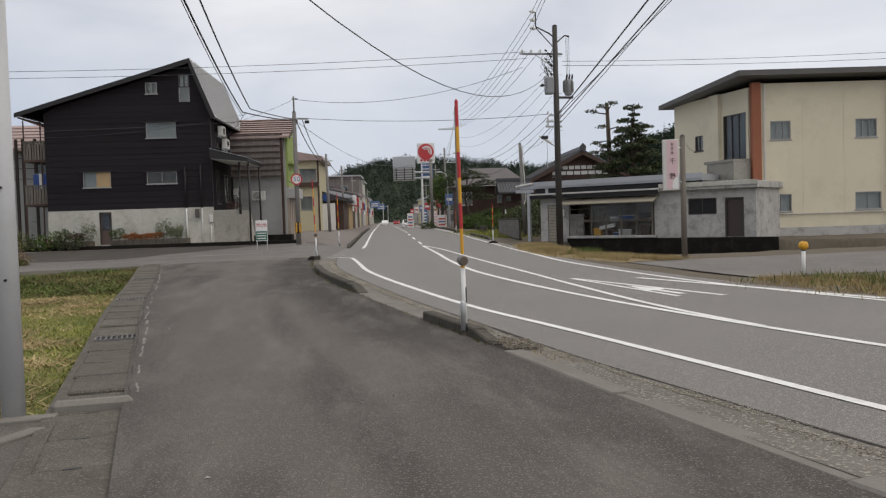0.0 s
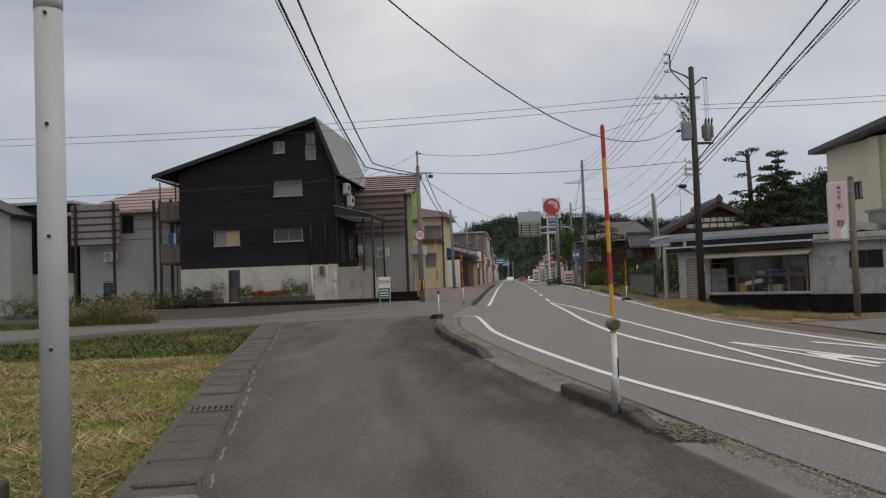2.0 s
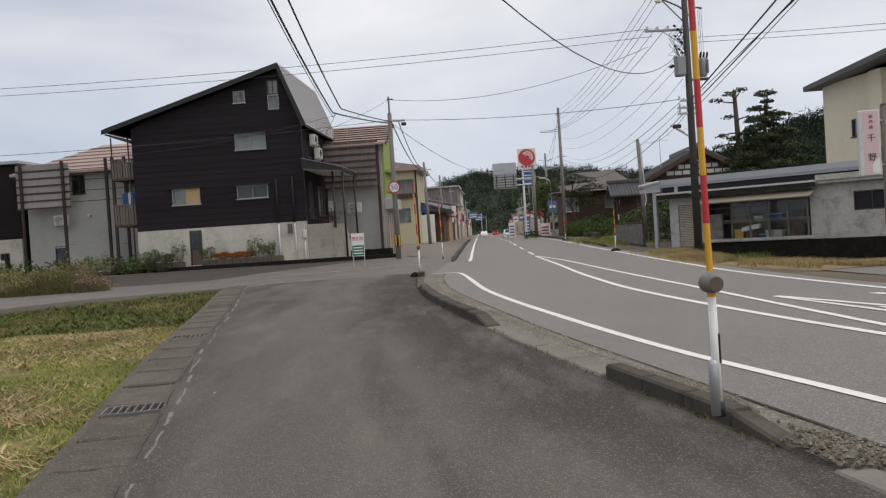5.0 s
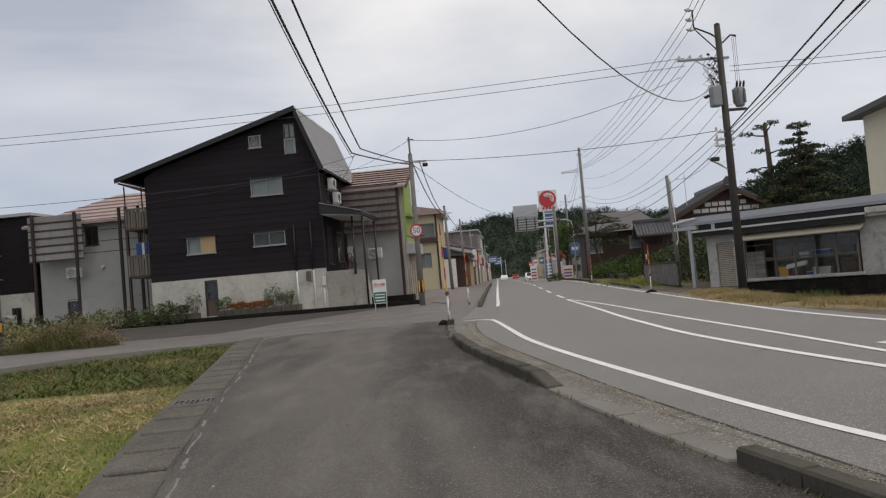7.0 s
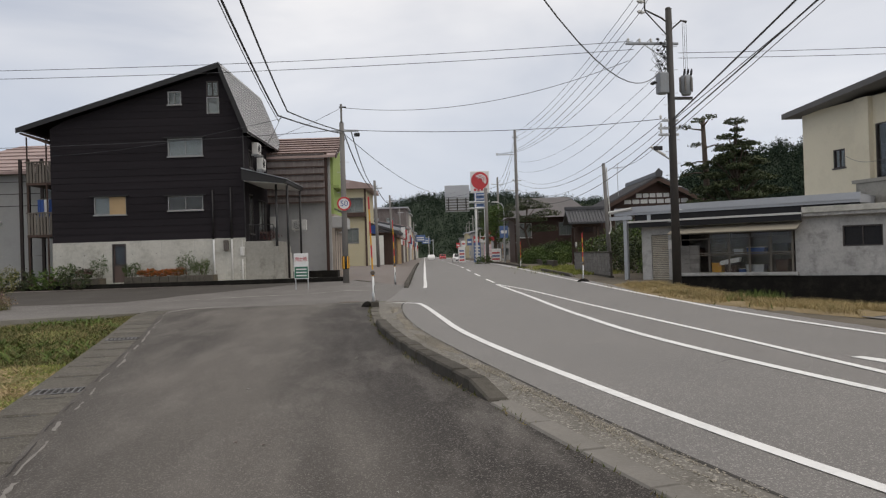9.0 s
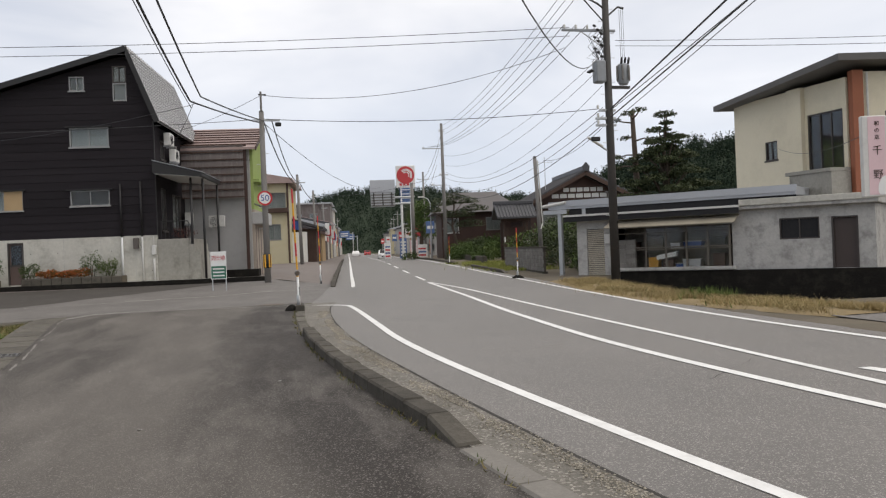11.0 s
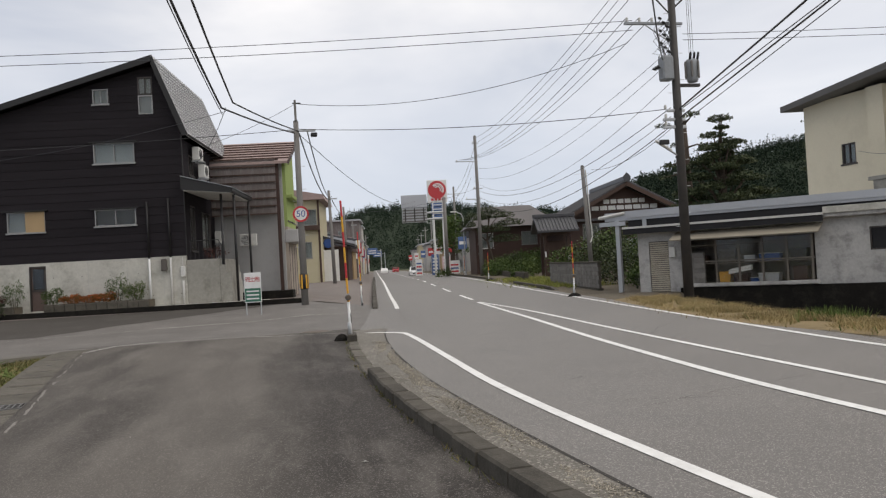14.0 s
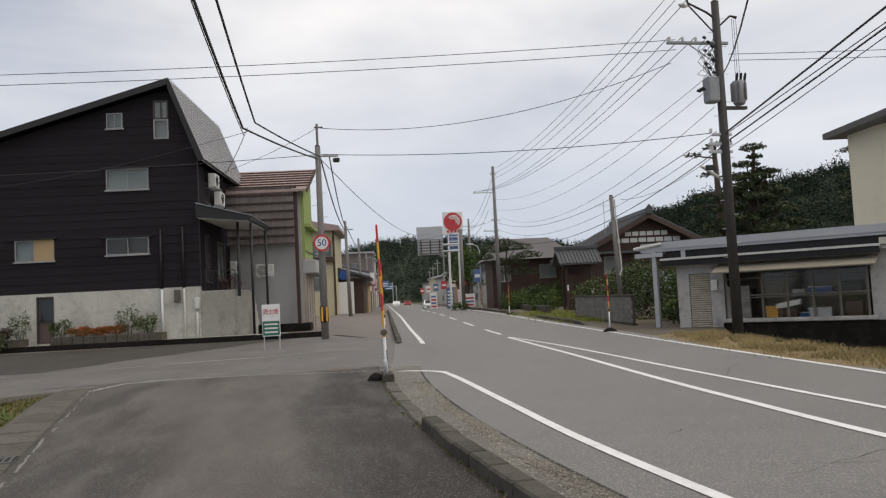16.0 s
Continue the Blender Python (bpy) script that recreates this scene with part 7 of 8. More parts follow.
def tiled_roof(parent, x0, x1, y0, y1, ze, zr, mat, tiles=12, along="x"):
    """A gabled tile roof with its ridge along x: two slopes, tile ridges, ridge beam."""
    ym = (y0 + y1) / 2
    for ya in (y0, y1):
        part("roof_slope", Build().add([(x0, ya, ze), (x1, ya, ze), (x1, ym, zr), (x0, ym, zr), (x0, ya, ze + 0.1), (x1, ya, ze + 0.1), (x1, ym, zr + 0.1), (x0, ym, zr + 0.1)],
                                       [(0, 1, 2, 3), (7, 6, 5, 4), (0, 4, 5, 1), (1, 5, 6, 2), (2, 6, 7, 3), (3, 7, 4, 0)]), mat, parent)
        for k in range(tiles + 1):
            x = x0 + 0.04 + (x1 - x0 - 0.08) * k / tiles
            part("tile_course", Build().tube([(x, ya, ze + 0.11), (x, ym, zr + 0.11)], 0.055, 6), mat, parent)
    part("ridge", Build().box(x0 - 0.08, x1 + 0.08, ym - 0.1, ym + 0.1, zr + 0.08, zr + 0.32, 0.03), mat, parent)


tiled_roof(gate, -1.75, 1.75, -0.9, 2.2, 2.95, 3.85, TILE_ROOF, 12)
old = thing("old_house", "old timber house with a wide tiled gable roof", "house", 31.5, 85.2, 0, -8)
old.matrix_basis = old.matrix_basis @ Matrix.Diagonal((1.15, 1.2, 1.25, 1))
part("front_wall", wall_mesh(-4.6, 4.2, 0.0, 4.1, 0.2, [(-3.6, -2.2, 2.4, 3.6), (-0.6, 1.6, 0.6, 2.4), (2.2, 3.4, 2.4, 3.6)]), RED_WOOD, old, "red-brown board wall")
for h in ((-3.6, -2.2, 2.4, 3.6), (-0.6, 1.6, 0.6, 2.4), (2.2, 3.4, 2.4, 3.6)):
    window(old, *h, ALU, 2, True, 0.06)
part("gable_wall", Build().prism([(-4.6, 4.105), (4.2, 4.105), (-0.2, 6.15)], 0.02, 0.2), RED_WOOD, old, "brown boarded gable")
for z, n_ in ((4.5, 8), (4.95, 6)):
    w_ = (6.15 - z - 0.3) / 0.465 - 0.25
    for k in range(n_):
        a = -0.2 - w_ + 2 * w_ * k / n_
        part("plaster_panel", Build().box(a + 0.05, a + 2 * w_ / n_ - 0.05, -0.012, 0.018, z, z + 0.3), WHITE, old, "white plaster panel")
for z in (4.13, 4.36, 4.82, 5.27):
    w_ = (6.15 - z) / 0.465 - 0.1
    part("gable_beam", Build().box(-0.2 - w_, -0.2 + w_, -0.05, -0.014, z, z + 0.12), DARK_WOOD, old)
part("lower_eave", Build().prism([(-5.4, 3.75), (4.8, 3.75), (4.8, 3.9), (-5.4, 3.9)], -0.9, -0.06), TILE_ROOF, old)
part("side_wall", Build().box(-4.6, -4.4, 0.203, 9, 0, 4.3), RED_WOOD, old)
part("back_wall", Build().box(-4.4, 4.2, 8.8, 9, 0, 4.3), RED_WOOD, old)
for sgn, xe in ((-1, -5.9), (1, 5.3)):
    part("roof_slope", Build().prism([(xe, 3.6), (-0.2, 6.3), (-0.2, 6.48), (xe, 3.78)], -0.9, 9.6), TILE_ROOF, old, "black tiled roof slope")
    for k in range(30):
        y = -0.85 + 0.355 * k
        part("tile_course", Build().tube([(xe, y, 3.81), (-0.2, y, 6.51)], 0.05, 5), TILE_ROOF, old)
    part("barge", Build().prism([(xe, 3.42), (-0.2, 6.1), (-0.2, 6.4), (xe, 3.72)], -0.96, -0.903), DARK_WOOD, old)
part("ridge", Build().box(-0.4, 0.0, -1.0, 9.7, 6.45, 6.8, 0.04), TILE_ROOF, old)
part("ridge_end", Build().prism([(-0.45, 6.4), (0.05, 6.4), (0.1, 6.75), (-0.2, 7.05), (-0.5, 6.75)], -1.1, -1.0), TILE_ROOF, old)
ant = thing("tv_antenna", "thin metal television antenna on the roof", "antenna", 28.6, 88, 6.6)
part("mast", Build().tube([(0, 0, 0), (0, 0, 3.2)], 0.03, 6), STEEL, ant)
part("boom", Build().tube([(-0.9, 0, 2.6), (0.9, 0, 2.7)], 0.015, 5), STEEL, ant)
for k in range(6):
    part("element", Build().tube([(-0.7 + 0.28 * k, -0.3, 2.63), (-0.7 + 0.28 * k, 0.3, 2.63)], 0.008, 4), STEEL, ant)


# ---- trees ----


def cloud_pine(x, y, z, tall, pads, label):
    t = thing("pine_tree", label, "tree", x, y, z)
    pts = [(0.25 * math.sin(k * 1.1), 0.2 * math.cos(k * 0.9), tall * k / 7) for k in range(8)]
    part("trunk", Build().tube(pts, [0.2 - 0.022 * k for k in range(8)], 8), BARK, t, "", True)
    crown = []
    for px, py, pz, r, h in pads:
        k = min(7, max(1, int(pz / tall * 7)))
        bx, by, bz = pts[k - 1]
        part("limb", Build().tube([(bx, by, bz), ((bx + px) / 2, (by + py) / 2, (bz + pz) / 2 + 0.05), (px, py, pz - h * 0.3)], [0.07, 0.05, 0.03], 6), BARK, t)
        q = in_blob(int(520 * r * r + 160), (px, py, pz), (r, r, h), 0.5)
        q[:, 2] = np.maximum(q[:, 2], pz - h * 0.45 + 0.1 * np.random.rand(len(q)))
        crown.append(tris(q, 0.08, 0.7))
    part("crown", loose_mesh("crown", np.concatenate(crown)), NEEDLES, t, "clipped needle pads")
    return t


pads = [(0, 0, 8.85, 0.68, 0.24), (0.12, 0, 8.35, 0.42, 0.16), (-0.3, 0.2, 7.95, 0.75, 0.2), (0.75, -0.1, 7.5, 0.7, 0.2), (-0.85, 0, 7.2, 0.6, 0.18), (0.1, 0.3, 6.95, 0.8, 0.2), (-1.2, 0.1, 6.45, 0.7, 0.2), (1.1, 0, 6.4, 0.8, 0.22), (0, -0.4, 6.05, 0.8, 0.22),
        (-1.6, 0, 5.6, 0.9, 0.24), (1.5, 0.2, 5.5, 1.0, 0.25), (0, 0, 5.2, 1.0, 0.26), (-2.0, 0.1, 4.75, 1.0, 0.27), (2.0, 0, 4.65, 1.1, 0.28), (0.4, -0.3, 4.4, 1.2, 0.3), (-2.3, 0, 3.9, 1.2, 0.32), (2.4, 0, 3.8, 1.2, 0.34), (0.2, 0, 3.5, 1.5, 0.36)]
pads += [((9.0 - z) * 0.36 * math.cos(2.4 * k), (9.0 - z) * 0.36 * math.sin(2.4 * k), z, 0.45 + 0.11 * (9 - z), 0.2 + 0.015 * (9 - z)) for k, z in enumerate(np.linspace(7.6, 3.0, 22))]
cloud_pine(25.1, 58.3, 0, 8.9, pads, "dark cloud-pruned pine with layered needle pads")


def bare_pine(x, y, z, tall, label, seed):
    t = thing("pine_tree", label, "tree", x, y, z)
    rnd = random.Random(seed)
    part("trunk", Build().tube([(0, 0, 0), (0.1, 0, tall * 0.5), (0.0, 0.1, tall)], [0.24, 0.2, 0.13], 8), BARK, t, "", True)
    crown = []
    for k in range(9):
        a, pz, ln = rnd.uniform(0, 6.3), tall * rnd.uniform(0.62, 0.99), rnd.uniform(0.7, 1.9)
        ex, ey, ez = ln * math.cos(a), ln * math.sin(a), pz + rnd.uniform(-0.2, 0.35)
        part("limb", Build().tube([(0, 0, pz), (ex * 0.5, ey * 0.5, pz + 0.12), (ex, ey, ez)], [0.06, 0.045, 0.02], 5), BARK, t)
        crown.append(tris(in_blob(90, (ex, ey, ez), (0.5, 0.5, 0.16), 0.2), 0.09))
    part("crown", loose_mesh("crown", np.concatenate(crown)), NEEDLES, t)
    return t


bare_pine(24.15, 60.5, 0, 9.5, "topped old pine with few short limbs", 3)
bare_pine(33.0, 60.0, 0, 9.6, "tall bare-trunked pine behind the cream building", 9)
cloud_pine(21.3, 95.5, 0, 6.3, [(-1.2, 0, 6.0, 1.4, 0.5), (1.0, 0, 6.2, 1.5, 0.5), (0, 0, 6.7, 1.0, 0.4), (2.2, 0, 5.4, 1.2, 0.45), (-2.2, 0, 5.3, 1.0, 0.4), (0.5, 0, 4.8, 1.6, 0.5), (1.6, 0, 3.8, 1.4, 0.6)], "spreading garden pine by the far house")
for i, (x, y, r, h, m) in enumerate(((18.2, 54.6, 0.9, 0.9, LEAVES), (17.4, 53.0, 0.8, 0.7, LEAVES), (19.5, 57, 1.2, 2.4, LEAVES), (16.6, 50.6, 0.7, 0.6, NEEDLES), (18.6, 51.0, 1.0, 0.8, NEEDLES), (20.4, 55.0, 1.0, 1.3, NEEDLES), (22.5, 57, 1.3, 2.9, DRY), (24.8, 56, 1.3, 2.4, LEAVES), (28.5, 58, 1.6, 2.9, LEAVES), (30.5, 57, 1.6, 2.6, NEEDLES),
                                     (19.8, 88, 1.3, 1.4, LEAVES), (20.8, 90.5, 1.5, 1.7, LEAVES), (22.6, 92, 1.6, 2.0, NEEDLES), (24.5, 92, 1.7, 2.2, LEAVES), (19.0, 78, 0.9, 1.0, LEAVES), (20.2, 80, 1.0, 1.2, WEED), (21.5, 84, 1.3, 1.6, LEAVES), (17.5, 100, 1.0, 1.0, LEAVES), (19.9, 70, 1.4, 2.0, LEAVES), (18.0, 60, 1.5, 2.2, NEEDLES), (19.6, 63, 1.6, 2.6, LEAVES), (17.8, 56.5, 1.1, 1.7, NEEDLES), (21.5, 66, 1.8, 3.0, NEEDLES), (23.2, 69, 1.8, 2.8, LEAVES), (20.6, 58.5, 1.3, 1.9, LEAVES), (19.3, 53.2, 1.0, 1.4, NEEDLES))):
    shrub("shrub", x, y, 0.0, [(0, 0, h * 0.5, r, r * 0.9, h * 0.55), (0.3 * r, 0.1, h * 0.85, r * 0.65, r * 0.6, h * 0.4), (-0.35 * r, 0, h * 0.75, r * 0.6, r * 0.6, h * 0.35)], m, "dense dark green garden shrub behind the wall", 420, 0.085)
for i, (x, y, h) in enumerate(((33.5, 116, 7.0), (37, 112, 7.5), (30, 112, 7.2), (27.5, 118, 7), (24.0, 125, 8), (27, 140, 9), (30, 160, 10), (34, 180, 10))):
    t = thing("tree", "broad green tree behind the far houses", "tree", x, y, 0)
    part("trunk", Build().tube([(0, 0, 0), (0.1, 0.1, h * 0.35), (0, 0.2, h * 0.75)], [0.28, 0.2, 0.08], 7), BARK, t)
    crown = []
    for k in range(9):
        a = k * 2.4
        px, py, pz = 1.3 * math.cos(a) * (1 - k / 14), 1.3 * math.sin(a) * (1 - k / 14), h * (0.45 + 0.06 * k)
        part("limb", Build().tube([(0, 0.1, h * 0.3 + 0.03 * k * h), (px, py, pz)], [0.08, 0.03], 5), BARK, t)
        crown.append(tris(in_blob(260, (px, py, pz), (1.25, 1.25, 0.9), 0.45), 0.16))
    part("crown", loose_mesh("crown", np.concatenate(crown)), LEAVES if i % 3 else NEEDLES, t)

# ---- far side of the road: signs, house, town ----
SIGN_RED = material("sun_bleached_red", (0.5, 0.045, 0.05), 0.6, 0.1, 20, 1.5, 0.03)
SIGN_BLUE = material("sun_bleached_blue", (0.08, 0.14, 0.30), 0.6, 0.1, 20, 1.5, 0.03)
ss = thing("store_sign", "tall white pylon sign with a red disc and blue panels", "sign", 19.2, 110, 0.2, -8)
part("board", Build().box(-1.15, 1.15, -0.15, 0.15, 8.6, 11.25, 0.04), WHITE, ss)
part("disc", Build().tube([(0, -0.19, 10.1), (0, -0.152, 10.1)], 1.05, 28), SIGN_RED, ss, "red disc")
sw = Build()
for r in (0.35, 0.55, 0.7):
    sw.tube([(0.05 + r * math.cos(a), -0.2, 10.1 + r * math.sin(a)) for a in np.linspace(-0.6, 2.4, 12)], 0.055, 5)
part("swirl", sw, WHITE, ss, "white swirl lines")
for k in range(4):
    part("mark", Build().box(-0.75 + 0.42 * k, -0.45 + 0.42 * k, -0.17, -0.152, 8.85, 9.12), SIGN_RED, ss)
for k in range(4):
    part("blue_panel", Build().box(-0.75, 0.85, -0.12, 0.12, 6.65 + 0.5 * k, 7.08 + 0.5 * k, 0.02), SIGN_BLUE, ss, "blue panel")
    part("panel_bar", Build().box(-0.55, 0.6, -0.14, -0.121, 6.8 + 0.5 * k, 6.9 + 0.5 * k), WHITE, ss)
for x in (-0.6, 0.55):
    part("post", Build().tube([(x, 0, -0.1), (x, 0, 8.75)], 0.14, 10), WHITE, ss)
ib = thing("road_information_board", "grey back of a road information board on a steel mast", "sign", 18.72, 104.0, 0, -8)
part("mast", Build().tube([(0, 0, -0.1), (0, 0, 8.9)], [0.21, 0.18], 14), POLE_CONC, ib, "thick grey mast", True)
part("arm", Build().tube([(0, 0, 7.3), (-4.6, 0, 7.3)], 0.12, 8).tube([(0, 0, 6.6), (-4.6, 0, 6.6)], 0.1, 8), STEEL, ib)
part("hood", Build().box(-4.7, -1.9, -0.25, 0.5, 7.9, 9.3, 0.03), GREY_ROOF, ib, "blue-grey top panel")
part("back_panel", Build().box(-4.65, -1.95, -0.1, 0.4, 6.3, 7.895), STEEL, ib)
for k in range(5):
    part("louvre", Build().box(-4.6, -2.0, -0.16, -0.105, 6.35 + 0.3 * k, 6.5 + 0.3 * k), POLE_CONC, ib)
for x in (-4.3, -3.3, -2.3):
    part("strut", Build().box(x - 0.06, x + 0.06, -0.28, -0.17, 6.4, 7.85), POLE_DARK, ib)
lp = thing("street_lamp", "slim grey street lamp with a curved arm", "street lamp", 21.2, 106, 0)
part("mast", Build().tube([(0, 0, 0), (0, 0, 6.6), (-0.2, 0, 7.1), (-0.8, 0, 7.4)], [0.09, 0.06, 0.05, 0.04], 8), STEEL, lp)
part("lamp_head", Build().box(-1.4, -0.7, -0.12, 0.12, 7.33, 7.45, 0.03), DIRTY_WHITE, lp)
for i, (x, y, w_, h0, h1, m, lab) in enumerate(((19.3, 112, 0.9, 0.3, 2.9, SIGN_BLUE, "blue and white price board by the road"), (20.5, 111, 1.0, 0.3, 2.6, PINK, "pink and white price board by the road"), (17.9, 116, 0.9, 0.2, 2.4, WHITE, "white banner board by the road"), (22.2, 114, 1.4, 0.2, 2.0, WHITE, "white notice by the car park"))):
    t = thing("price_board", lab, "sign", x + 0.8, y + 6, 0, -8)
    part("board", Build().box(-w_ / 2, w_ / 2, -0.06, 0.06, h0, h1, 0.02), m, t)
    for k in range(5):
        part("text_bar", Build().box(-w_ * 0.36, w_ * 0.36, -0.08, -0.062, h0 + 0.3 + 0.42 * k, h0 + 0.5 + 0.42 * k), WHITE if m is not WHITE else (SIGN_BLUE if k % 2 else SIGN_RED), t) if h0 + 0.5 + 0.42 * k < h1 - 0.1 else None
    for s in (-w_ * 0.4, w_ * 0.4):
        part("leg", Build().tube([(s, 0, -0.05), (s, 0, h0)], 0.04, 6), STEEL, t)
fh = thing("far_house", "brown timber house with a grey hipped roof", "house", 24.5, 100, 0, -8)
part("wall", wall_mesh(-3.4, 4.6, 0, 5.4, 0.2, [(-2.9, -1.5, 3.0, 4.6), (1.5, 3.2, 3.2, 4.6)]), RED_WOOD, fh)
window(fh, -2.9, -1.5, 3.0, 4.6, WHITE, 2, True, 0.06)
window(fh, 1.5, 3.2, 3.2, 4.6, ALU, 2, True, 0.06)
part("side_wall", Build().box(-3.4, -3.2, 0.203, 7, 0, 5.4), DARK_WOOD, fh)
part("far_side_wall", Build().box(4.4, 4.6, 0.203, 7, 0, 5.4), DARK_WOOD, fh)
rb = Build()
rb.add([(-4.3, -0.9, 5.2), (5.5, -0.9, 5.2), (5.5, 8, 5.2), (-4.3, 8, 5.2), (-2.2, 3.5, 7.6), (3.2, 3.5, 7.6)], [(0, 1, 5, 4), (1, 2, 5), (2, 3, 4, 5), (3, 0, 4), (3, 2, 1, 0)])
part("roof", rb, material("grey_brown_roof", (0.10, 0.09, 0.088), 0.6, 0.15, 15, 0.7, 0.1), fh, "grey-brown hipped roof")


for i in range(9):
    x, y = 19.6 + 0.75 * i, 93.5 + random.uniform(-1.5, 1.5)
    h = random.uniform(1.0, 2.0)
    shrub("garden_tree", x + 1.5, y, 0.0, [(0, 0, h * 0.55, 0.9, 0.9, h * 0.5), (0.3, 0.1, h * 0.95, 0.6, 0.6, h * 0.35), (-0.4, 0.2, h * 0.8, 0.6, 0.5, h * 0.3)], random.choice((NEEDLES, LEAVES, NEEDLES)), "dark clipped garden tree before the timber house", 700, 0.11, "tree")


def town_block(x, y, w_, d_, h_, mat, roofm, label, floors=2, sign_mat=None):
    t = thing("shop_house", label, "building", x, y, 0.1, -8)
    holes = []
    for f_ in range(floors):
        for k in range(max(1, int(w_ // 2.6))):
            a = 0.7 + 2.5 * k
            if a + 1.3 < w_:
                holes.append((a, a + 1.3, 0.9 + 2.8 * f_, 2.1 + 2.8 * f_))
    holes = [h for h in holes if h[3] < h_ - 0.3]
    part("front_wall", wall_mesh(0, w_, -0.2, h_, 0.2, holes), mat, t)
    for h in holes:
        wd = part("window", Build().box(h[0], h[1], 0.08, 0.1, h[2], h[3]), GLASS, t)
        part("window_frame", Build().box(h[0], h[1], 0.0, 0.07, h[2], h[2] + 0.06).box(h[0], h[1], 0.0, 0.07, h[3] - 0.06, h[3]).box((h[0] + h[1]) / 2 - 0.03, (h[0] + h[1]) / 2 + 0.03, 0.0, 0.07, h[2] + 0.06, h[3] - 0.06), ALU, wd)
        part("blind", Build().box(h[0] - 0.05, h[1] + 0.05, 0.22, 0.25, h[2] - 0.05, h[3] + 0.05), CURTAIN, wd)
    part("right_wall", Build().box(w_ - 0.2, w_, 0.203, d_, -0.2, h_), mat, t)
    part("left_wall", Build().box(0, 0.2, 0.203, d_, -0.2, h_), mat, t)
    part("roof", Build().prism([(-0.4, h_ + 0.003), (w_ + 0.4, h_ + 0.003), (w_ + 0.35, h_ + 0.2), (w_ / 2, h_ + (1.2 if floors < 3 else 0.25)), (-0.35, h_ + 0.2)], -0.5, d_ + 0.4), roofm, t)
    if sign_mat:
        part("shop_sign_board", Build().box(w_ + 0.003, w_ + 0.12, 0.4, d_ * 0.5, 2.7, 3.3, 0.02), sign_mat, t)
        part("blade_sign", Build().box(w_ + 0.15, w_ + 0.65, 0.3, 0.42, 3.4, 4.7, 0.02), sign_mat, t)
    return t


lefts = ((101, 8, 7, 3.3, TAN, RED_ROOF, None), (109, 7, 8, 3.8, DARK_WOOD, TILE_ROOF, WHITE), (118, 7, 8, 4.6, PALE_CONC, GREY_ROOF, SIGN_RED), (127, 8, 9, 5.2, DARK_WOOD, TILE_ROOF, None), (137, 8, 9, 5.6, YELLOW, RED_ROOF, WHITE), (148, 9, 10, 9.2, RUST_PANEL, GREY_ROOF, SIGN_RED), (160, 8, 10, 6.4, GREY_WALL, GREY_ROOF, SIGN_BLUE), (172, 9, 12, 9.5, PALE_CONC, GREY_ROOF, WHITE), (188, 9, 12, 6.5, TAN, TILE_ROOF, None), (204, 9, 14, 7, GREY_CONC, GREY_ROOF, SIGN_RED), (224, 9, 16, 6.5, YELLOW, TILE_ROOF, SIGN_BLUE), (250, 10, 20, 8, GREY_WALL, GREY_ROOF, WHITE), (285, 10, 24, 7, PALE_CONC, TILE_ROOF, SIGN_RED))
for y, w_, d_, h_, m, rm, sm in lefts:
    x = left_line(y) - 2.9 - w_
    town_block(x, y, w_, d_, h_, m, rm, "weathered shop house in the row along the road", 3 if h_ > 9 else 2, sm)
rights = ((122, 12, 14, 4.4, DIRTY_WHITE, GREY_ROOF, SIGN_BLUE), (142, 10, 12, 5.4, GREY_WALL, TILE_ROOF, SIGN_RED), (160, 9, 12, 6.2, TAN, TILE_ROOF, WHITE), (180, 10, 14, 6.5, PALE_CONC, GREY_ROOF, SIGN_RED), (205, 10, 16, 6.2, GREY_WALL, TILE_ROOF, SIGN_BLUE), (235, 10, 18, 7, YELLOW, GREY_ROOF, WHITE), (270, 10, 22, 6.5, GREY_CONC, TILE_ROOF, SIGN_RED))
for y, w_, d_, h_, m, rm, sm in rights:
    town_block(right_line(y) + (9 if y < 130 else 4.5), y, w_, d_, h_, m, rm, "low building beyond the car park by the road", 2, None)
    if sm:
        t = thing("pylon_sign", "small coloured shop sign on a post by the road", "sign", right_line(y) + 3.2, y - 3, 0, -8)
        part("post", Build().tube([(0, 0, -0.1), (0, 0, 4.2)], 0.1, 8), STEEL, t)
        part("board", Build().box(-0.55, 0.55, -0.12, 0.12, 3.4, 5.0, 0.03), sm, t)
        part("band", Build().box(-0.4, 0.4, -0.14, -0.122, 4.0, 4.4), WHITE if sm is not WHITE else SIGN_RED, t)
for x, y, m in ((26.0, 235, SIGN_BLUE), (33, 280, SIGN_BLUE), (23.5, 262, WHITE)):
    t = thing("direction_sign", "blue direction sign over the far road", "road sign", x, y, 0, -8)
    part("post", Build().tube([(2.2, 0, 0), (2.2, 0, 6.6)], 0.12, 8), STEEL, t)
    part("arm", Build().tube([(2.2, 0.1, 6.2), (-1.4, 0.1, 6.2)], 0.07, 6), STEEL, t)
    part("board", Build().box(-1.5, 1.3, -0.06, 0.06, 5.2, 7.0, 0.03), m, t)
    for k in range(2):
        part("text_bar", Build().box(-1.1, 0.9, -0.08, -0.062, 5.55 + 0.6 * k, 5.8 + 0.6 * k), WHITE if m is SIGN_BLUE else SIGN_BLUE, t)


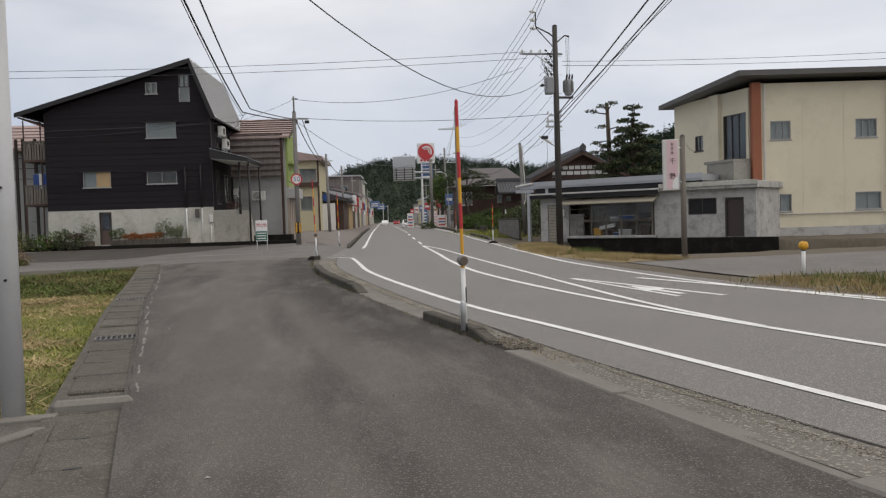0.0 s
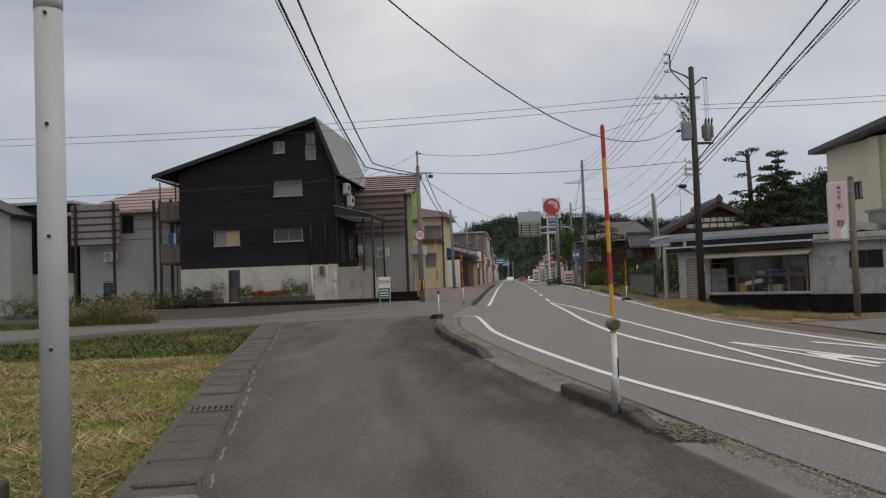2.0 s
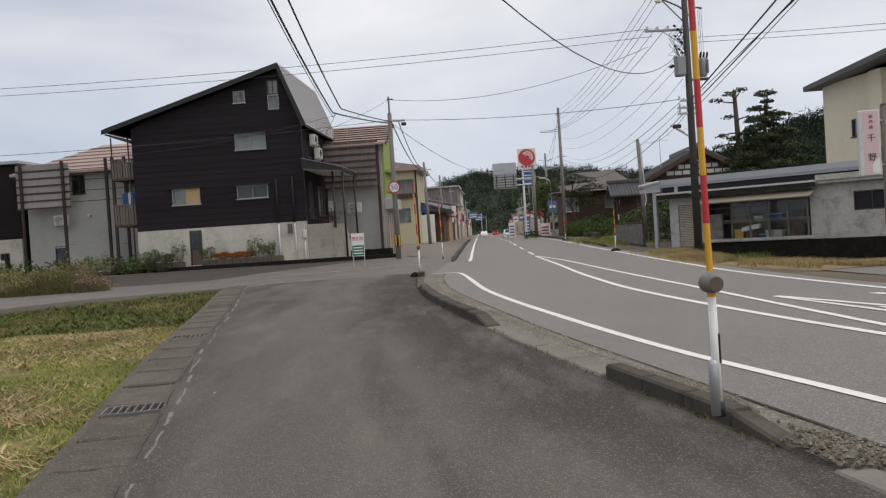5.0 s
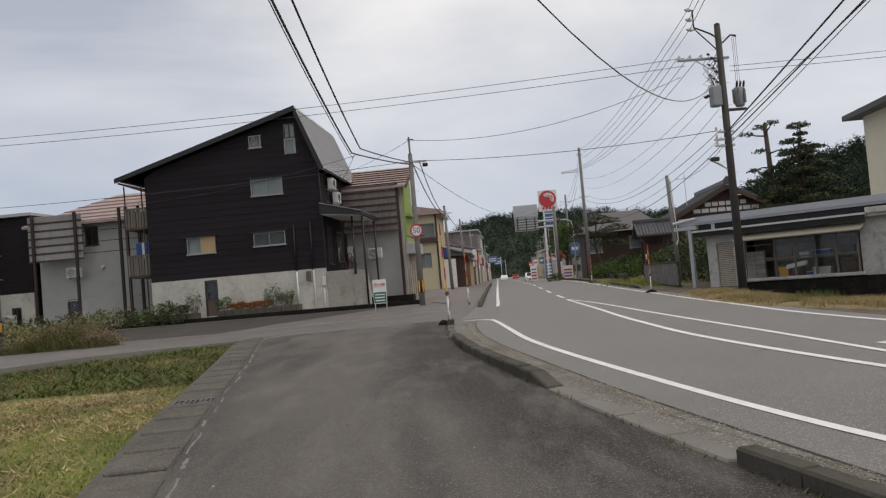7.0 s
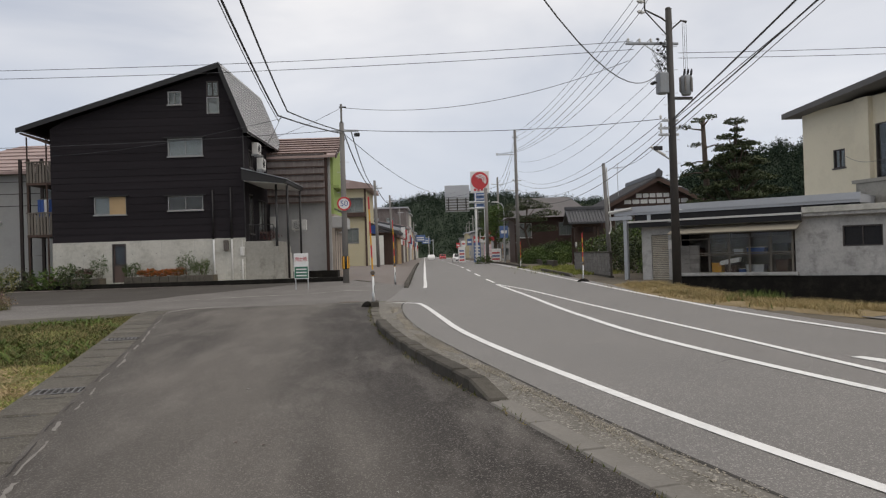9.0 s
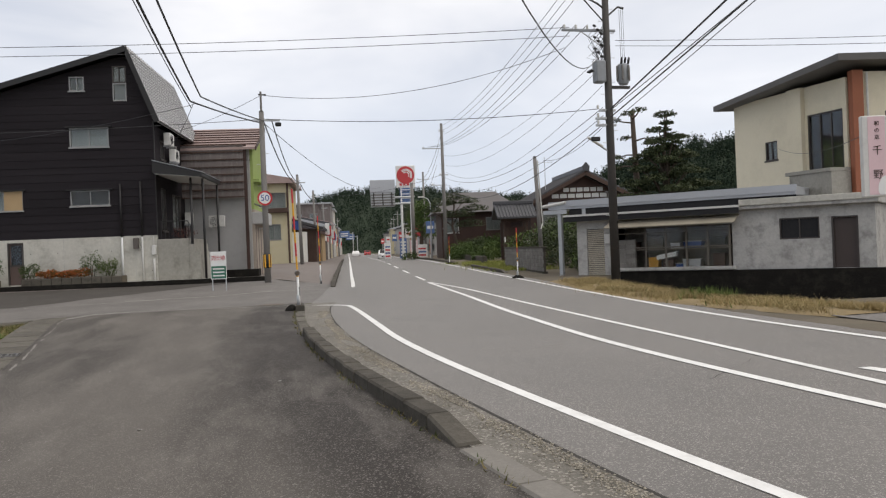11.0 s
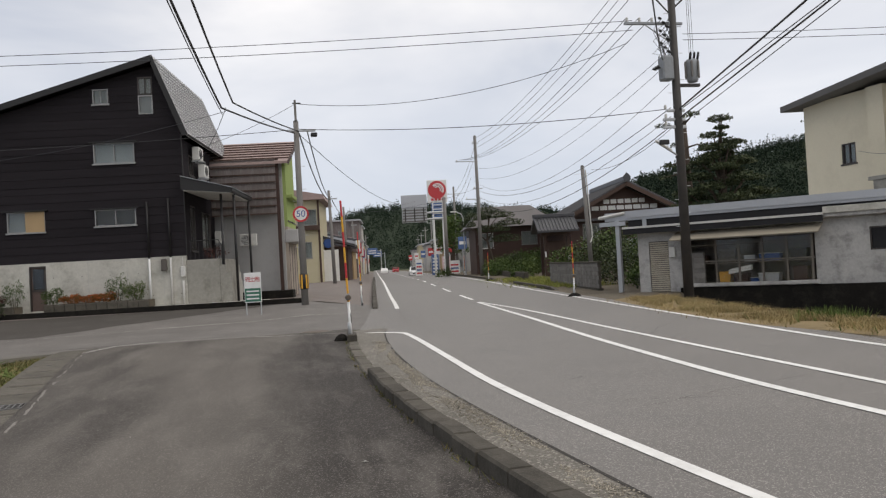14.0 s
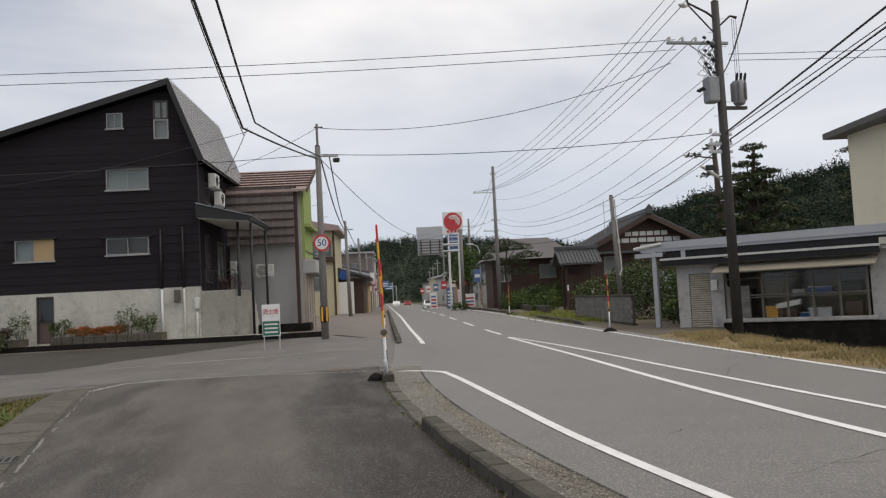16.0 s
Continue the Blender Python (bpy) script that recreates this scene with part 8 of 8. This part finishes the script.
def car(x, y, turn, paint, label):
    t = thing("car", label, "car", x, y, 0.012, turn)
    prof = [(-2.1, 0.35), (-2.1, 0.75), (-1.95, 0.95), (-1.35, 1.0), (-0.75, 1.45), (1.3, 1.48), (1.95, 1.0), (2.1, 0.8), (2.1, 0.35)]
    b = Build()
    n = len(prof)
    rows_ = [(-0.84, 0.9), (-0.7, 1.0), (0.7, 1.0), (0.84, 0.9)]
    for xx, k in rows_:
        for yy2, zz2 in prof:
            inset = 0.14 * max(0, zz2 - 1.0) / 0.48
            b.v.append((xx * (1 - inset), yy2 * (0.985 if k < 1 else 1), 0.35 + (zz2 - 0.35) * (0.985 if k < 1 else 1)))
    b.f = [(r * n + i, r * n + i + 1, (r + 1) * n + i + 1, (r + 1) * n + i) for r in range(3) for i in range(n - 1)] + [tuple(range(n)), tuple(range(4 * n - 1, 3 * n - 1, -1))]
    part("body", b, paint, t)
    part("windscreen", Build().add([(-0.62, -1.33, 1.03), (0.62, -1.33, 1.03), (0.55, -0.8, 1.43), (-0.55, -0.8, 1.43)], [(0, 1, 2, 3)]).add([(-0.62, -1.345, 1.03), (0.62, -1.345, 1.03), (0.55, -0.815, 1.44), (-0.55, -0.815, 1.44)], [(3, 2, 1, 0)]), BLACK, t, "dark windscreen")
    for s in (-1, 1):
        part("side_window", Build().box(s * 0.8 - 0.012, s * 0.8 + 0.012, -0.7, 1.3, 1.05, 1.36), BLACK, t)
        part("headlight", Build().box(s * 0.62 - 0.16, s * 0.62 + 0.16, -2.12, -2.07, 0.7, 0.85, 0.02), STEEL, t)
        for yy2 in (-1.35, 1.3):
            wl_ = part("wheel", Build().tube([(s * 0.72, yy2, 0.31), (s * 0.88, yy2, 0.31)], 0.31, 16), BLACK, t)
            part("rim", Build().tube([(s * 0.885, yy2, 0.31), (s * 0.89, yy2, 0.31)], 0.19, 12), STEEL, wl_)
    part("grille", Build().box(-0.4, 0.4, -2.125, -2.09, 0.45, 0.65, 0.01), BLACK, t)
    part("number_plate", Build().box(-0.17, 0.17, -2.14, -2.126, 0.5, 0.6), DIRTY_WHITE, t)
    return t


CAR_WHITE = material("white_car_paint", (0.78, 0.78, 0.78), 0.25, 0.02, 20, 1, 0.0)
car(mid(128) + 1.6, 128, -8, CAR_WHITE, "white small car driving on the far road")
car(mid(205) - 1.7, 205, 172, CAR_WHITE, "white car far along the road")
car(mid(230) + 1.6, 230, -8, RED, "red car far along the road")
car(27.5, 118, 80, CAR_WHITE, "white car parked by the shop")
car(30.5, 120, 82, POLE_DARK, "dark car parked by the shop")

# ---- wooded hills ----


def hill(name, az0, az1, near, depth, crest, label, trees, tsize, n):
    """A wooded slope seen from the road: terrain and many tree crowns."""
    az = np.linspace(az0, az1, 60)
    hs = np.array([crest(a) for a in az])
    b = Build()
    prof = [(0, -0.002), (0.12, 0.14), (0.3, 0.42), (0.55, 0.75), (0.8, 0.95), (1.0, 1.0), (1.5, 0.8)]
    for a, h in zip(az, hs):
        for u, k in prof:
            r = near + depth * u
            b.v.append((r * math.sin(radians(a)), 10 + r * math.cos(radians(a)), max(-0.3, (h * k) * (near + depth) * math.tan(radians(1)))))
    m = len(prof)
    b.f = [(i * m + j, i * m + j + 1, (i + 1) * m + j + 1, (i + 1) * m + j) for i in range(59) for j in range(m - 1)]
    tagged(part(name, b, material(name + "_soil", (0.03, 0.042, 0.025), 0.95, 0.3, 0.3, 0.05, 0.0), smooth=True), label, "hill", kind="structure")
    pts = []
    for _ in range(trees):
        a, u = np.random.uniform(az0 + 0.3, az1 - 0.3), np.random.uniform(0.0, 1.05)
        r = near + depth * u
        g = np.interp(u, [q[0] for q in prof], [q[1] for q in prof]) * crest(a) * (near + depth) * math.tan(radians(1))
        th = tsize * np.random.uniform(0.6, 1.35)
        c = (r * math.sin(radians(a)), 10 + r * math.cos(radians(a)), g + th * 0.35)
        tall_ = np.random.rand() < 0.35
        q = in_blob(n, c, (th * (0.28 if tall_ else 0.5), th * (0.28 if tall_ else 0.5), th * (0.75 if tall_ else 0.5)), 0.5)
        if tall_:
            k = np.clip((q[:, 2] - c[2]) / (th * 0.8), 0, 1)
            q[:, :2] = np.array(c[:2]) + (q[:, :2] - np.array(c[:2])) * (1 - 0.8 * k)[:, None]
        pts.append(q)
    tagged(part(name + "_trees", loose_mesh(name + "_trees", tris(np.concatenate(pts), tsize * 0.07, 0.8)), FOREST), label + ", dense dark trees", "forest", kind="stuff")


far_crest = lambda a: float(np.interp(a, (-30, -10, 0, 3.5, 4.7, 6.2, 8, 10, 12, 14, 15.5, 18.2, 22, 30), (1.4, 1.8, 2.3, 2.9, 3.4, 3.8, 3.95, 3.95, 3.9, 3.65, 3.35, 3.2, 2.8, 2.5)) + 0.08 * math.sin(a * 3.1))
near_crest = lambda a: float(np.interp(a, (19, 22, 24.3, 26, 28, 30.4, 32.7, 36, 39.5, 46, 60, 75), (1.6, 3.3, 4.2, 4.8, 5.4, 5.9, 5.9, 6.5, 7.0, 6.8, 6.0, 4.5)) + 0.1 * math.sin(a * 2.3))
hill("far_hill", -30, 30, 480, 300, far_crest, "long wooded hill behind the town", 7500, 7.0, 50)
hill("near_hill", 19, 75, 250, 150, near_crest, "steep wooded hill behind the cream building", 4200, 5.8, 90)
